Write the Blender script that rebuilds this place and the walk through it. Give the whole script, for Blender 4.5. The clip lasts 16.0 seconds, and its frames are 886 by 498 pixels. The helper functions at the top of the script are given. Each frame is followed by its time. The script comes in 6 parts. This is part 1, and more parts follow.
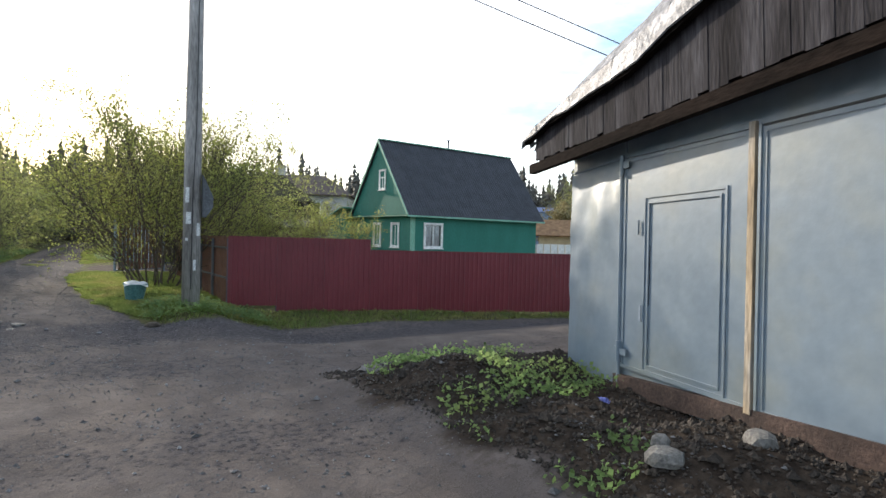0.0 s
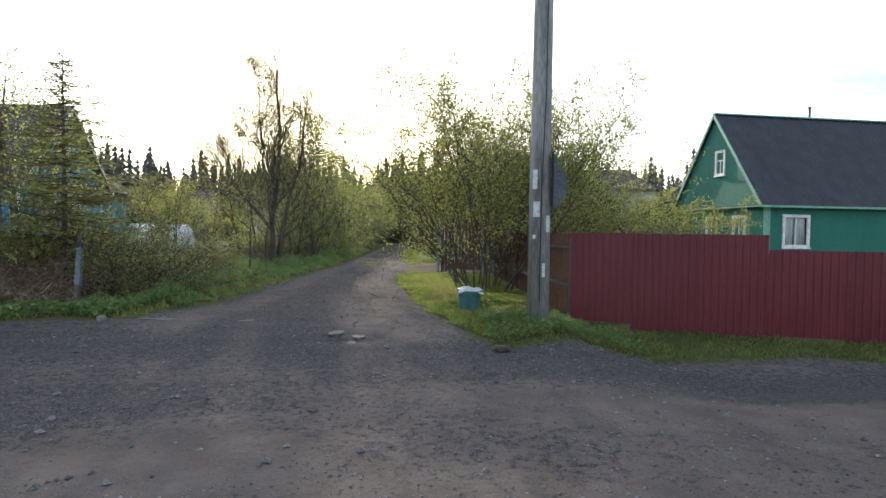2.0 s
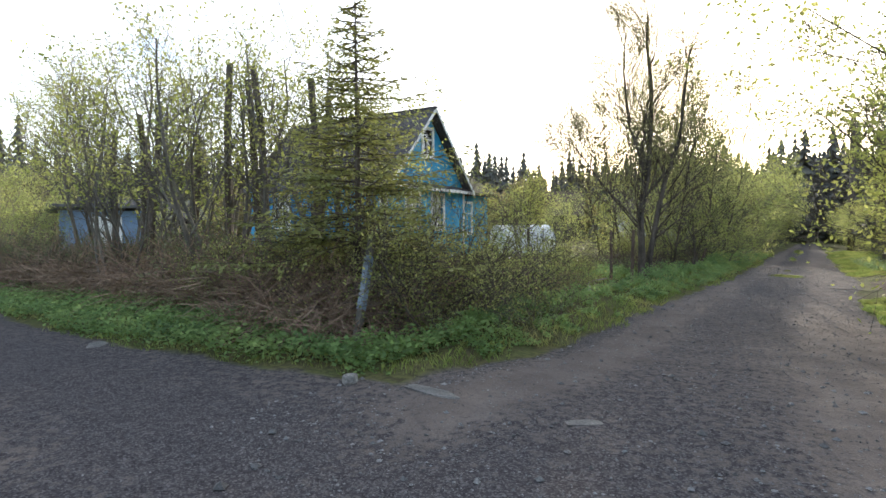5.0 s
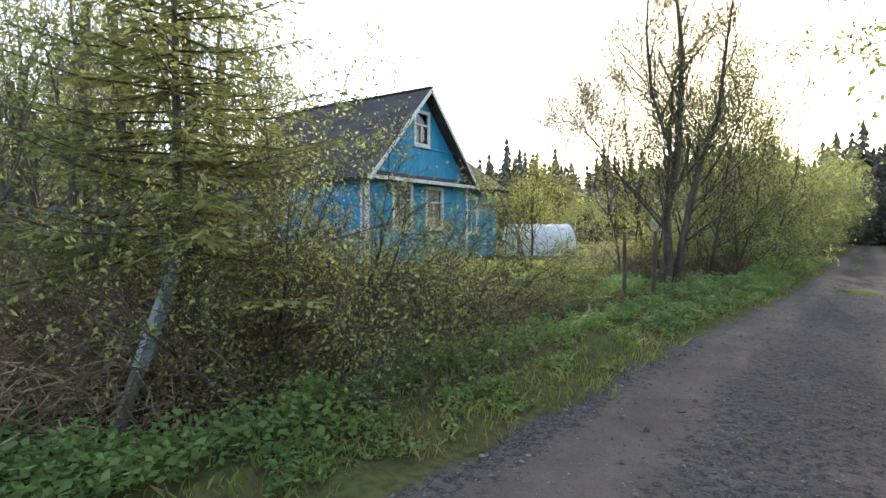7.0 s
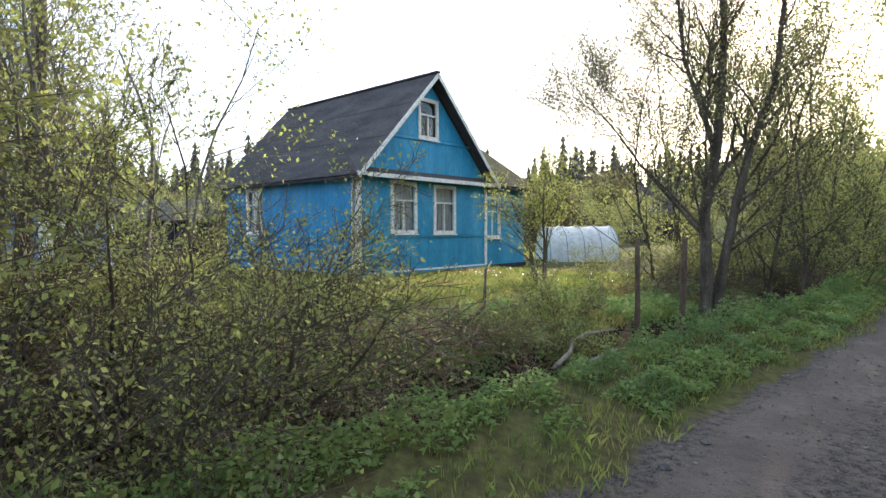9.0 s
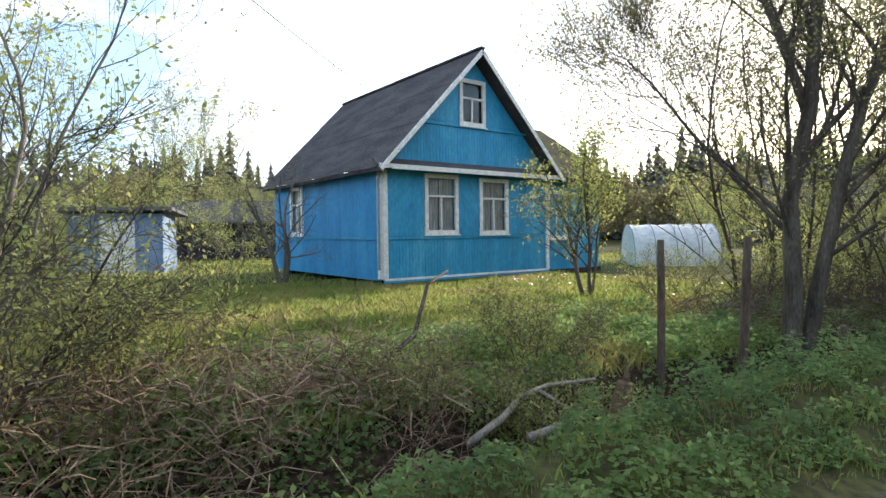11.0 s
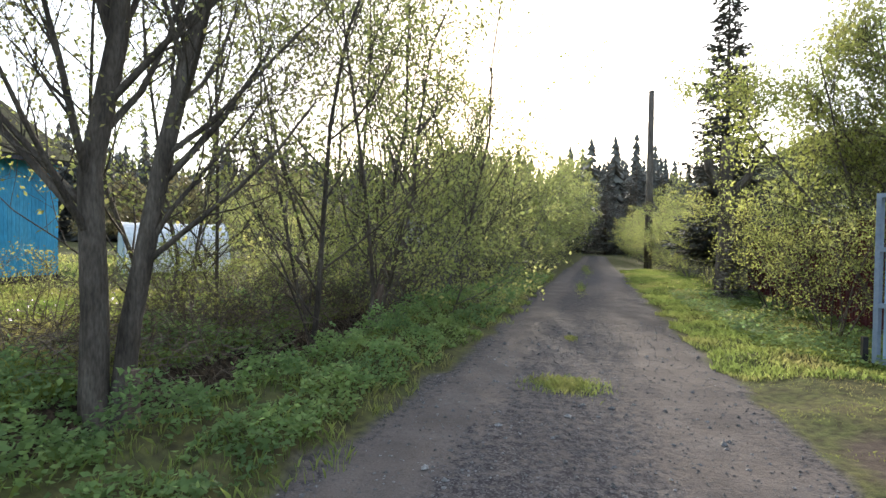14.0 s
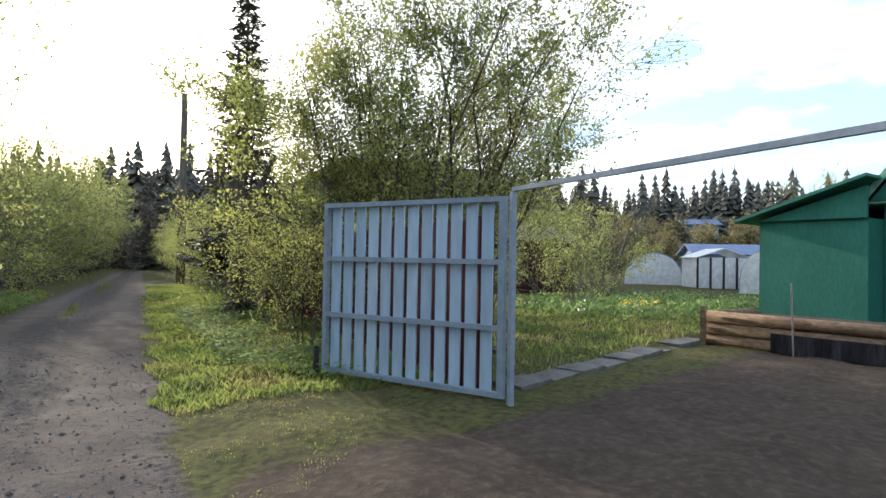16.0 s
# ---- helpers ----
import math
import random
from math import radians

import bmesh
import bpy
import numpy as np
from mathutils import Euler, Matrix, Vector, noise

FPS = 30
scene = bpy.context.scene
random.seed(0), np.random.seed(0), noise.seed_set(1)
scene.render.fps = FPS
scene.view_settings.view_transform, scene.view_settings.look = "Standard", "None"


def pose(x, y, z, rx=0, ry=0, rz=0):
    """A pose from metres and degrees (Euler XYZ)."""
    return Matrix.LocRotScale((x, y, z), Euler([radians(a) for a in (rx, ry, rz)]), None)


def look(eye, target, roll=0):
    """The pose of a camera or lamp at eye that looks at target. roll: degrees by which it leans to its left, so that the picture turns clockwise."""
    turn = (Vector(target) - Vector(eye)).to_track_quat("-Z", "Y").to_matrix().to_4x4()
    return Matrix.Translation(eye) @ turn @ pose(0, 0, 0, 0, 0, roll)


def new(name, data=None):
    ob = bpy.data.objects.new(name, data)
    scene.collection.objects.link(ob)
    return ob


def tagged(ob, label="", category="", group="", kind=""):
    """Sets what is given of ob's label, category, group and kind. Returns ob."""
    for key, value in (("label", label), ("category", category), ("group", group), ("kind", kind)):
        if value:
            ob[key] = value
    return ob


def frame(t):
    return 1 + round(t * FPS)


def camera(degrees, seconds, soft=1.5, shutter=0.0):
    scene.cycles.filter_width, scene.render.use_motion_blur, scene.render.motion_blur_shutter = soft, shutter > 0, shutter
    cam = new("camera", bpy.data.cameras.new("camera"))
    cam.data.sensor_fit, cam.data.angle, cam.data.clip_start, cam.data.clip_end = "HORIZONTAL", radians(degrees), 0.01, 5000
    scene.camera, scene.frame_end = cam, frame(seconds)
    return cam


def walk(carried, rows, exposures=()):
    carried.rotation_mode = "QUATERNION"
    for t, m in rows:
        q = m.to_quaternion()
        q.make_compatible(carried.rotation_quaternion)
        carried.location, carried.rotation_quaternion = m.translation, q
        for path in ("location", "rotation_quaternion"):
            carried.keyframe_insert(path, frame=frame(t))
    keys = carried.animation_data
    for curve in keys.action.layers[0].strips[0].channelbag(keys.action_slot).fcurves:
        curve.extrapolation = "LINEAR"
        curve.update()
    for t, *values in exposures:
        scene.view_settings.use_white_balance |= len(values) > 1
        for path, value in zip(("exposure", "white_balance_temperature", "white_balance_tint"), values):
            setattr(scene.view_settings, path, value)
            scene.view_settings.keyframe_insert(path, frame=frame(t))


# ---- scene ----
cam = camera(76.0, 16.0)
METRES, EYE, TILT, LEAN, TURN = 23.8, 1.5, 0.0, 0.0, -32.5
ROWS = [
    (0.0, 0.0, 0.0, 0.0, 0.03, -1.19, -1.56),
    (0.5, -0.0173, 0.0279, -0.0001, 9.87, -1.47, -1.31),
    (1.0, -0.0396, 0.0559, -0.0012, 15.28, -1.59, -1.2),
    (1.5, -0.0621, 0.0828, -0.0024, 21.78, -1.68, -0.93),
    (2.0, -0.0872, 0.1139, -0.0045, 28.14, -1.78, -0.72),
    (2.5, -0.1126, 0.1407, -0.0067, 33.37, -1.79, -0.56),
    (3.0, -0.139, 0.1659, -0.0075, 38.71, -1.77, -0.39),
    (3.5, -0.1646, 0.1869, -0.0062, 47.38, -1.77, -0.07),
    (4.0, -0.1899, 0.2128, -0.0062, 55.16, -1.8, 0.22),
    (6.5, -0.3094, 0.3485, -0.0076, 67.36, -2.04, 0.01),
    (7.0, -0.3306, 0.3772, -0.0055, 67.72, -2.03, 0.0),
    (7.5, -0.349, 0.4023, -0.0012, 68.69, -2.01, -0.04),
    (8.0, -0.3681, 0.4299, -0.0015, 70.14, -2.0, -0.02),
    (8.5, -0.3857, 0.456, -0.0015, 71.4, -1.95, 0.1),
    (11.0, -0.479, 0.5853, -0.0039, 85.66, -1.67, 0.69),
    (11.5, -0.4876, 0.6115, -0.0034, 77.48, -1.54, 0.3),
    (12.0, -0.4993, 0.6334, -0.0027, 65.33, -1.64, -0.26),
    (12.5, -0.5117, 0.6608, -0.0063, 59.32, -1.59, -0.3),
    (13.0, -0.5245, 0.6888, -0.0073, 54.73, -1.51, -0.47),
    (13.5, -0.5331, 0.7152, -0.0076, 48.74, -1.38, -0.71),
    (14.0, -0.5415, 0.7394, -0.0085, 46.0, -1.25, -0.81),
    (14.5, -0.5454, 0.7597, -0.0089, 39.25, -0.96, -0.96),
    (15.0, -0.5454, 0.7773, -0.0091, 35.12, -0.62, -1.13),
    (15.5, -0.5372, 0.7893, -0.0102, 18.27, 0.11, -1.3),
    (16.0, -0.5196, 0.7971, -0.0101, 3.81, 0.9, -1.02),
]
walk(cam, [(t, pose(0, 0, EYE, TILT, LEAN, TURN) @ pose(METRES * x, METRES * y, METRES * z, 90 + pitch, roll, yaw)) for t, x, y, z, yaw, pitch, roll in ROWS],
     exposures=[(0.0, 0.24), (4.0, 0.40), (6.5, 0.62), (11.0, 0.54), (13.0, 0.64), (15.0, 0.74), (16.0, 0.48)])

# ---- light ----
SUN_AZ, SUN_EL = radians(8.5), radians(17.0)
SUN_DIR = Vector((-math.sin(SUN_AZ) * math.cos(SUN_EL), math.cos(SUN_AZ) * math.cos(SUN_EL), math.sin(SUN_EL)))
world = bpy.data.worlds.new("sky")
scene.world = world
world.use_nodes = True
wn, wl = world.node_tree.nodes, world.node_tree.links
wn.clear()
sky = wn.new("ShaderNodeTexSky")
sky.sky_type, sky.sun_disc = "NISHITA", False
sky.sun_elevation, sky.sun_rotation = SUN_EL, -SUN_AZ
sky.air_density, sky.dust_density, sky.ozone_density = 1.0, 1.4, 1.0
co = wn.new("ShaderNodeTexCoord")
mp = wn.new("ShaderNodeMapping")
mp.inputs["Scale"].default_value = (1.0, 1.0, 3.2)
cl = wn.new("ShaderNodeTexNoise")
cl.inputs["Scale"].default_value, cl.inputs["Detail"].default_value, cl.inputs["Roughness"].default_value = 2.3, 7.0, 0.55
cr = wn.new("ShaderNodeValToRGB")
cr.color_ramp.elements[0].position, cr.color_ramp.elements[1].position = 0.47, 0.60
cr.color_ramp.elements[0].color, cr.color_ramp.elements[1].color = (3.2, 4.9, 7.0, 1), (9.4, 9.5, 9.9, 1)
# cloud veil, thicker towards the sun
nrm, dt, mr, ad = wn.new("ShaderNodeVectorMath"), wn.new("ShaderNodeVectorMath"), wn.new("ShaderNodeMapRange"), wn.new("ShaderNodeMath")
nrm.operation, dt.operation, ad.operation = "NORMALIZE", "DOT_PRODUCT", "ADD"
dt.inputs[1].default_value = SUN_DIR
mr.inputs["From Min"].default_value, mr.inputs["From Max"].default_value = 0.35, 0.9
mr.inputs["To Min"].default_value, mr.inputs["To Max"].default_value = 0.0, 0.35
mx = wn.new("ShaderNodeMixRGB")
mx.blend_type = "ADD"
mx.inputs["Fac"].default_value = 1.0
bg = wn.new("ShaderNodeBackground")
bg.inputs["Strength"].default_value = 0.105
ow = wn.new("ShaderNodeOutputWorld")
wl.new(co.outputs["Generated"], mp.inputs["Vector"])
wl.new(co.outputs["Generated"], nrm.inputs[0])
wl.new(nrm.outputs["Vector"], dt.inputs[0])
wl.new(dt.outputs["Value"], mr.inputs["Value"])
wl.new(mp.outputs["Vector"], cl.inputs["Vector"])
wl.new(cl.outputs["Fac"], ad.inputs[0])
wl.new(mr.outputs["Result"], ad.inputs[1])
wl.new(ad.outputs["Value"], cr.inputs["Fac"])
wl.new(sky.outputs["Color"], mx.inputs["Color1"])
wl.new(cr.outputs["Color"], mx.inputs["Color2"])
wl.new(mx.outputs["Color"], bg.inputs["Color"])
wl.new(bg.outputs["Background"], ow.inputs["Surface"])
sun = new("sun", bpy.data.lights.new("sun", "SUN"))
sun.data.energy, sun.data.angle, sun.data.color = 5.0, radians(0.6), (1.0, 0.90, 0.76)
sun.matrix_world = look((0, 0, 30), Vector((0, 0, 30)) - SUN_DIR)


# ---- materials ----
def material(name, cols, scale=3.0, fine=40.0, rough=0.85, bump=0.3, metal=0.0, island=0.0, obrand=0.0, stretch=(1, 1, 1), translucent=0.0, spec=0.4, detail_mix=0.35):
    """Base colours over a coarse noise, darkened and lightened by a fine one, with relief."""
    m = bpy.data.materials.new(name)
    m.use_nodes = True
    n, l = m.node_tree.nodes, m.node_tree.links
    n.clear()
    out, bs, tc, mpn = n.new("ShaderNodeOutputMaterial"), n.new("ShaderNodeBsdfPrincipled"), n.new("ShaderNodeTexCoord"), n.new("ShaderNodeMapping")
    mpn.inputs["Scale"].default_value = stretch
    l.new(tc.outputs["Object"], mpn.inputs["Vector"])
    a, b = n.new("ShaderNodeTexNoise"), n.new("ShaderNodeTexNoise")
    for t, s, d in ((a, scale, 5), (b, fine, 3)):
        t.inputs["Scale"].default_value, t.inputs["Detail"].default_value = s, d
        l.new(mpn.outputs["Vector"], t.inputs["Vector"])
    r = n.new("ShaderNodeValToRGB")
    while len(r.color_ramp.elements) < len(cols):
        r.color_ramp.elements.new(0.5)
    for i, c in enumerate(cols):
        r.color_ramp.elements[i].position = 0.32 + 0.36 * i / max(1, len(cols) - 1)
        r.color_ramp.elements[i].color = (*c, 1)
    l.new(a.outputs["Fac"], r.inputs["Fac"])
    r2 = n.new("ShaderNodeMapRange")
    r2.inputs["From Min"].default_value, r2.inputs["From Max"].default_value = 0.3, 0.7
    r2.inputs["To Min"].default_value, r2.inputs["To Max"].default_value = 1 - detail_mix, 1 + detail_mix
    l.new(b.outputs["Fac"], r2.inputs["Value"])
    fac = r2.outputs["Result"]
    for amount, kind in ((island, "g"), (obrand, "o")):
        if amount:
            src = n.new("ShaderNodeNewGeometry").outputs["Random Per Island"] if kind == "g" else n.new("ShaderNodeObjectInfo").outputs["Random"]
            r3, mu = n.new("ShaderNodeMapRange"), n.new("ShaderNodeMath")
            r3.inputs["To Min"].default_value, r3.inputs["To Max"].default_value = 1 - amount, 1 + amount
            l.new(src, r3.inputs["Value"])
            mu.operation = "MULTIPLY"
            l.new(fac, mu.inputs[0]), l.new(r3.outputs["Result"], mu.inputs[1])
            fac = mu.outputs["Value"]
    mul = n.new("ShaderNodeVectorMath")
    mul.operation = "SCALE"
    l.new(r.outputs["Color"], mul.inputs[0]), l.new(fac, mul.inputs["Scale"])
    l.new(mul.outputs["Vector"], bs.inputs["Base Color"])
    bs.inputs["Roughness"].default_value, bs.inputs["Metallic"].default_value = rough, metal
    bs.inputs["Specular IOR Level"].default_value = spec
    if bump:
        bp = n.new("ShaderNodeBump")
        bp.inputs["Strength"].default_value, bp.inputs["Distance"].default_value = bump, 0.02
        l.new(b.outputs["Fac"], bp.inputs["Height"])
        l.new(bp.outputs["Normal"], bs.inputs["Normal"])
    if translucent:
        tr, ms = n.new("ShaderNodeBsdfTranslucent"), n.new("ShaderNodeMixShader")
        ms.inputs["Fac"].default_value = translucent
        l.new(mul.outputs["Vector"], tr.inputs["Color"])
        l.new(bs.outputs["BSDF"], ms.inputs[1]), l.new(tr.outputs["BSDF"], ms.inputs[2])
        l.new(ms.outputs["Shader"], out.inputs["Surface"])
    else:
        l.new(bs.outputs["BSDF"], out.inputs["Surface"])
    return m


def leafy(name, cols, scale=0.8, island=0.22, translucent=0.68):
    cols = [(r * 1.48, g * 1.25, b * 1.60) for r, g, b in cols]
    return material(name, cols, scale=scale, fine=12, rough=0.6, bump=0, island=island, translucent=translucent, spec=0.25, detail_mix=0.15)


M_LEAF_YELLOW = leafy("leaf_yellow_green", [(0.165, 0.230, 0.050), (0.225, 0.290, 0.066), (0.270, 0.310, 0.082)])
M_LEAF_GREEN = leafy("leaf_fresh_green", [(0.155, 0.206, 0.058), (0.218, 0.285, 0.073), (0.285, 0.325, 0.095)])
M_LEAF_OLIVE = leafy("leaf_olive", [(0.165, 0.193, 0.062), (0.225, 0.250, 0.078), (0.246, 0.290, 0.088)])
M_WEED = leafy("weed_leaf", [(0.095, 0.177, 0.056), (0.143, 0.253, 0.070), (0.213, 0.319, 0.091)], scale=1.2)
M_GRASS = leafy("grass_blade", [(0.098, 0.165, 0.038), (0.160, 0.230, 0.052), (0.225, 0.240, 0.080)], scale=0.9)
M_LAWN = leafy("lawn_blade", [(0.115, 0.185, 0.038), (0.185, 0.243, 0.054), (0.235, 0.243, 0.078)], scale=0.5)
M_DRYGRASS = leafy("dry_grass_blade", [(0.14, 0.11, 0.06), (0.20, 0.155, 0.09)], translucent=0.25)
M_LEAF_DEEP = leafy("leaf_deep_green", [(0.080, 0.110, 0.045), (0.120, 0.165, 0.058), (0.165, 0.190, 0.070)], translucent=0.4)
M_LEAF_FAR = leafy("leaf_dull_olive", [(0.095, 0.105, 0.045), (0.150, 0.150, 0.058), (0.190, 0.185, 0.065)], translucent=0.35)
M_NEEDLE = leafy("spruce_needle", [(0.110, 0.145, 0.040), (0.215, 0.250, 0.060)], translucent=0.4)
# distance haze is mixed into this greyer, bluer needle colour
M_HAZEDSPRUCE = leafy("hazed_spruce_needle", [(0.046, 0.057, 0.041), (0.085, 0.096, 0.060)], translucent=0.1)
M_BARK = material("bark", [(0.055, 0.045, 0.036), (0.105, 0.086, 0.069), (0.155, 0.13, 0.104)], scale=6, fine=60, bump=0.7, spec=0.12, stretch=(1, 1, 0.25))
M_BARK_GREY = material("grey_bark", [(0.09, 0.08, 0.065), (0.17, 0.15, 0.12)], scale=5, fine=60, bump=0.6, stretch=(1, 1, 0.25))
M_TWIG = material("twig", [(0.09, 0.065, 0.045), (0.16, 0.12, 0.085)], scale=4, fine=50, bump=0.2, island=0.3)
M_BRAMBLE = material("bramble_twig", [(0.16, 0.10, 0.07), (0.29, 0.20, 0.135)], scale=2, fine=50, bump=0.2, island=0.45)
M_DEADWOOD = material("dead_wood", [(0.20, 0.17, 0.14), (0.34, 0.29, 0.24)], scale=8, fine=60, bump=0.5, stretch=(1, 1, 0.3))
M_STONE = material("pebble", [(0.08, 0.075, 0.075), (0.16, 0.155, 0.15)], scale=2, fine=80, bump=0.2, island=0.5)
M_BOULDER = material("grey_stone", [(0.13, 0.122, 0.11), (0.23, 0.215, 0.195)], scale=6, fine=50, bump=0.5)
M_SLAB = material("worn_concrete", [(0.075, 0.070, 0.066), (0.15, 0.142, 0.132)], scale=4, fine=70, bump=0.5)
M_SOILCLOD = material("dark_soil", [(0.025, 0.019, 0.014), (0.055, 0.042, 0.032)], scale=8, fine=60, bump=0.8, island=0.4)
M_CRIMSON = material("crimson_painted_sheet", [(0.135, 0.022, 0.028), (0.17, 0.03, 0.037)], scale=1.0, fine=20, rough=0.42, bump=0.05, detail_mix=0.08, obrand=0.06)
M_RUSTY = material("rusty_brown_sheet", [(0.10, 0.04, 0.025), (0.17, 0.075, 0.04)], scale=5, fine=40, rough=0.6, bump=0.2)
M_GREENWALL = material("teal_green_wall", [(0.018, 0.14, 0.10), (0.026, 0.17, 0.125)], scale=1.6, fine=30, rough=0.7, bump=0.2, stretch=(1, 1, 0.3), detail_mix=0.15)
M_GREENPALE = material("pale_green_trim", [(0.15, 0.34, 0.24), (0.22, 0.42, 0.31)], scale=3, fine=30, rough=0.6, bump=0.1)
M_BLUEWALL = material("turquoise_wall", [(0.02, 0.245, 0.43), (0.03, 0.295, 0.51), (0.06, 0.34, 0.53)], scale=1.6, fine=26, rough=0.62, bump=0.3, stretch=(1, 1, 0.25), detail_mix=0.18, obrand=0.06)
# same turquoise paint for the side wall, its shade mixed in as deeper blue
M_BLUEWALL_SHADED = material("turquoise_wall_shaded", [(0.015, 0.20, 0.42), (0.022, 0.26, 0.52), (0.04, 0.30, 0.55)], scale=1.6, fine=26, rough=0.62, bump=0.3, stretch=(1, 1, 0.25), detail_mix=0.18, obrand=0.06)
M_WHITE = material("weathered_white_paint", [(0.62, 0.61, 0.57), (0.84, 0.83, 0.79)], scale=9, fine=60, rough=0.7, bump=0.3)
M_ROOF = material("dark_corrugated_roof", [(0.045, 0.04, 0.045), (0.085, 0.078, 0.08)], scale=2.5, fine=30, rough=0.8, bump=0.3, stretch=(1, 0.4, 1))
M_ROOFNEW = material("charcoal_corrugated_roof", [(0.032, 0.034, 0.04), (0.05, 0.052, 0.06)], scale=2, fine=30, rough=0.75, bump=0.2)
M_MOSSROOF = material("mossy_roof", [(0.05, 0.045, 0.035), (0.085, 0.085, 0.04)], scale=2, fine=20, rough=1.0, bump=0.4, spec=0.05)
M_TIN = material("galvanised_roof_tin", [(0.10, 0.10, 0.11), (0.17, 0.175, 0.19), (0.30, 0.30, 0.32)], scale=5, fine=18, rough=0.6, metal=0.5, bump=0.6, stretch=(1, 2.5, 1))
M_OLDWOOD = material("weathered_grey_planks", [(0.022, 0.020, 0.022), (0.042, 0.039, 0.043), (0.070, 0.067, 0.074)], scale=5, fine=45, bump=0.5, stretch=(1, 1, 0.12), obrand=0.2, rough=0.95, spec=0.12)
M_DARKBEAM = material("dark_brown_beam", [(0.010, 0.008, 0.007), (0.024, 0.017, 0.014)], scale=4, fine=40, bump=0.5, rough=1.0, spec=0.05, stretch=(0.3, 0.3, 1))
M_YELLOWWOOD = material("ochre_wood_batten", [(0.22, 0.17, 0.11), (0.38, 0.29, 0.19), (0.40, 0.38, 0.34)], scale=5, fine=50, bump=0.3, stretch=(1, 1, 0.15))
M_LOG = material("brown_log", [(0.14, 0.085, 0.05), (0.27, 0.18, 0.11)], scale=4, fine=40, bump=0.6, stretch=(0.3, 0.3, 1))
M_REDBROWN = material("red_brown_sill", [(0.040, 0.026, 0.021), (0.080, 0.050, 0.040)], scale=3, fine=40, bump=0.4)
M_POSTWOOD = material("weathered_post_wood", [(0.085, 0.058, 0.044), (0.17, 0.125, 0.095)], scale=6, fine=50, bump=0.5, stretch=(1, 1, 0.2), spec=0.15)
M_BLUESTEEL = material("pale_blue_painted_metal", [(0.145, 0.190, 0.235), (0.185, 0.232, 0.275), (0.215, 0.245, 0.250)], scale=1.3, fine=9, rough=0.36, bump=0.12, detail_mix=0.07, spec=0.5)
M_BLUEBOARD = material("pale_blue_board", [(0.30, 0.41, 0.53), (0.38, 0.48, 0.58)], scale=3, fine=14, rough=0.6, bump=0.05, obrand=0.10, stretch=(1, 1, 0.2), detail_mix=0.12)
M_GATEFRAME = material("grey_blue_gate_frame", [(0.19, 0.24, 0.30), (0.26, 0.31, 0.37)], scale=5, fine=30, rough=0.55, bump=0.03, detail_mix=0.12)
M_POLE = material("grey_pole_wood", [(0.16, 0.148, 0.135), (0.27, 0.25, 0.23), (0.37, 0.35, 0.325)], scale=5, fine=50, bump=0.6, stretch=(1, 1, 0.12))
M_PAPER = material("torn_paper", [(0.48, 0.48, 0.46), (0.66, 0.66, 0.63)], scale=14, fine=60, bump=0.1)
M_BLACK = material("black_rubber", [(0.012, 0.012, 0.013), (0.03, 0.03, 0.03)], scale=8, fine=30, rough=0.5, bump=0.1)
M_DARKGREY = material("dark_grey_sheet", [(0.06, 0.065, 0.07), (0.10, 0.105, 0.11)], scale=4, fine=30, rough=0.5, bump=0.15)
M_BUCKET = material("turquoise_plastic", [(0.05, 0.13, 0.13), (0.08, 0.18, 0.17)], scale=6, fine=30, rough=0.4, bump=0.05)
M_FILM = material("white_plastic_film", [(0.60, 0.61, 0.61), (0.80, 0.81, 0.82)], scale=4, fine=9, rough=0.35, bump=0.3, detail_mix=0.12, translucent=0.3)
M_GREYWALL = material("pale_grey_render", [(0.34, 0.34, 0.31), (0.44, 0.43, 0.40)], scale=2, fine=30, bump=0.2)
M_REDSHED = material("dark_red_shed_wall", [(0.055, 0.012, 0.014), (0.10, 0.02, 0.02)], scale=3, fine=30, bump=0.2)
M_SHEDBLUE = material("slate_blue_wall", [(0.16, 0.24, 0.36), (0.22, 0.30, 0.42)], scale=3, fine=30, bump=0.2)
M_CURTAIN = material("pale_curtain", [(0.50, 0.46, 0.45), (0.72, 0.68, 0.66)], scale=4, fine=14, bump=0.2, stretch=(3, 3, 0.3))
# near-black base colour stands in for the shade inside rooms
M_UNLITROOM = material("painted_unlit_interior", [(0.02, 0.018, 0.018), (0.035, 0.03, 0.03)], scale=2, fine=10, bump=0)
M_WHITEFLOWER = leafy("white_petal", [(0.75, 0.75, 0.70), (0.8, 0.8, 0.76)])
M_YELLOWFLOWER = leafy("yellow_petal", [(0.75, 0.62, 0.04), (0.8, 0.68, 0.06)])

M_GLASS = bpy.data.materials.new("window_glass")
M_GLASS.use_nodes = True
gb = M_GLASS.node_tree.nodes["Principled BSDF"]
gb.inputs["Base Color"].default_value, gb.inputs["Roughness"].default_value = (0.9, 0.95, 0.95, 1), 0.02
gb.inputs["Transmission Weight"].default_value, gb.inputs["IOR"].default_value = 1.0, 1.45


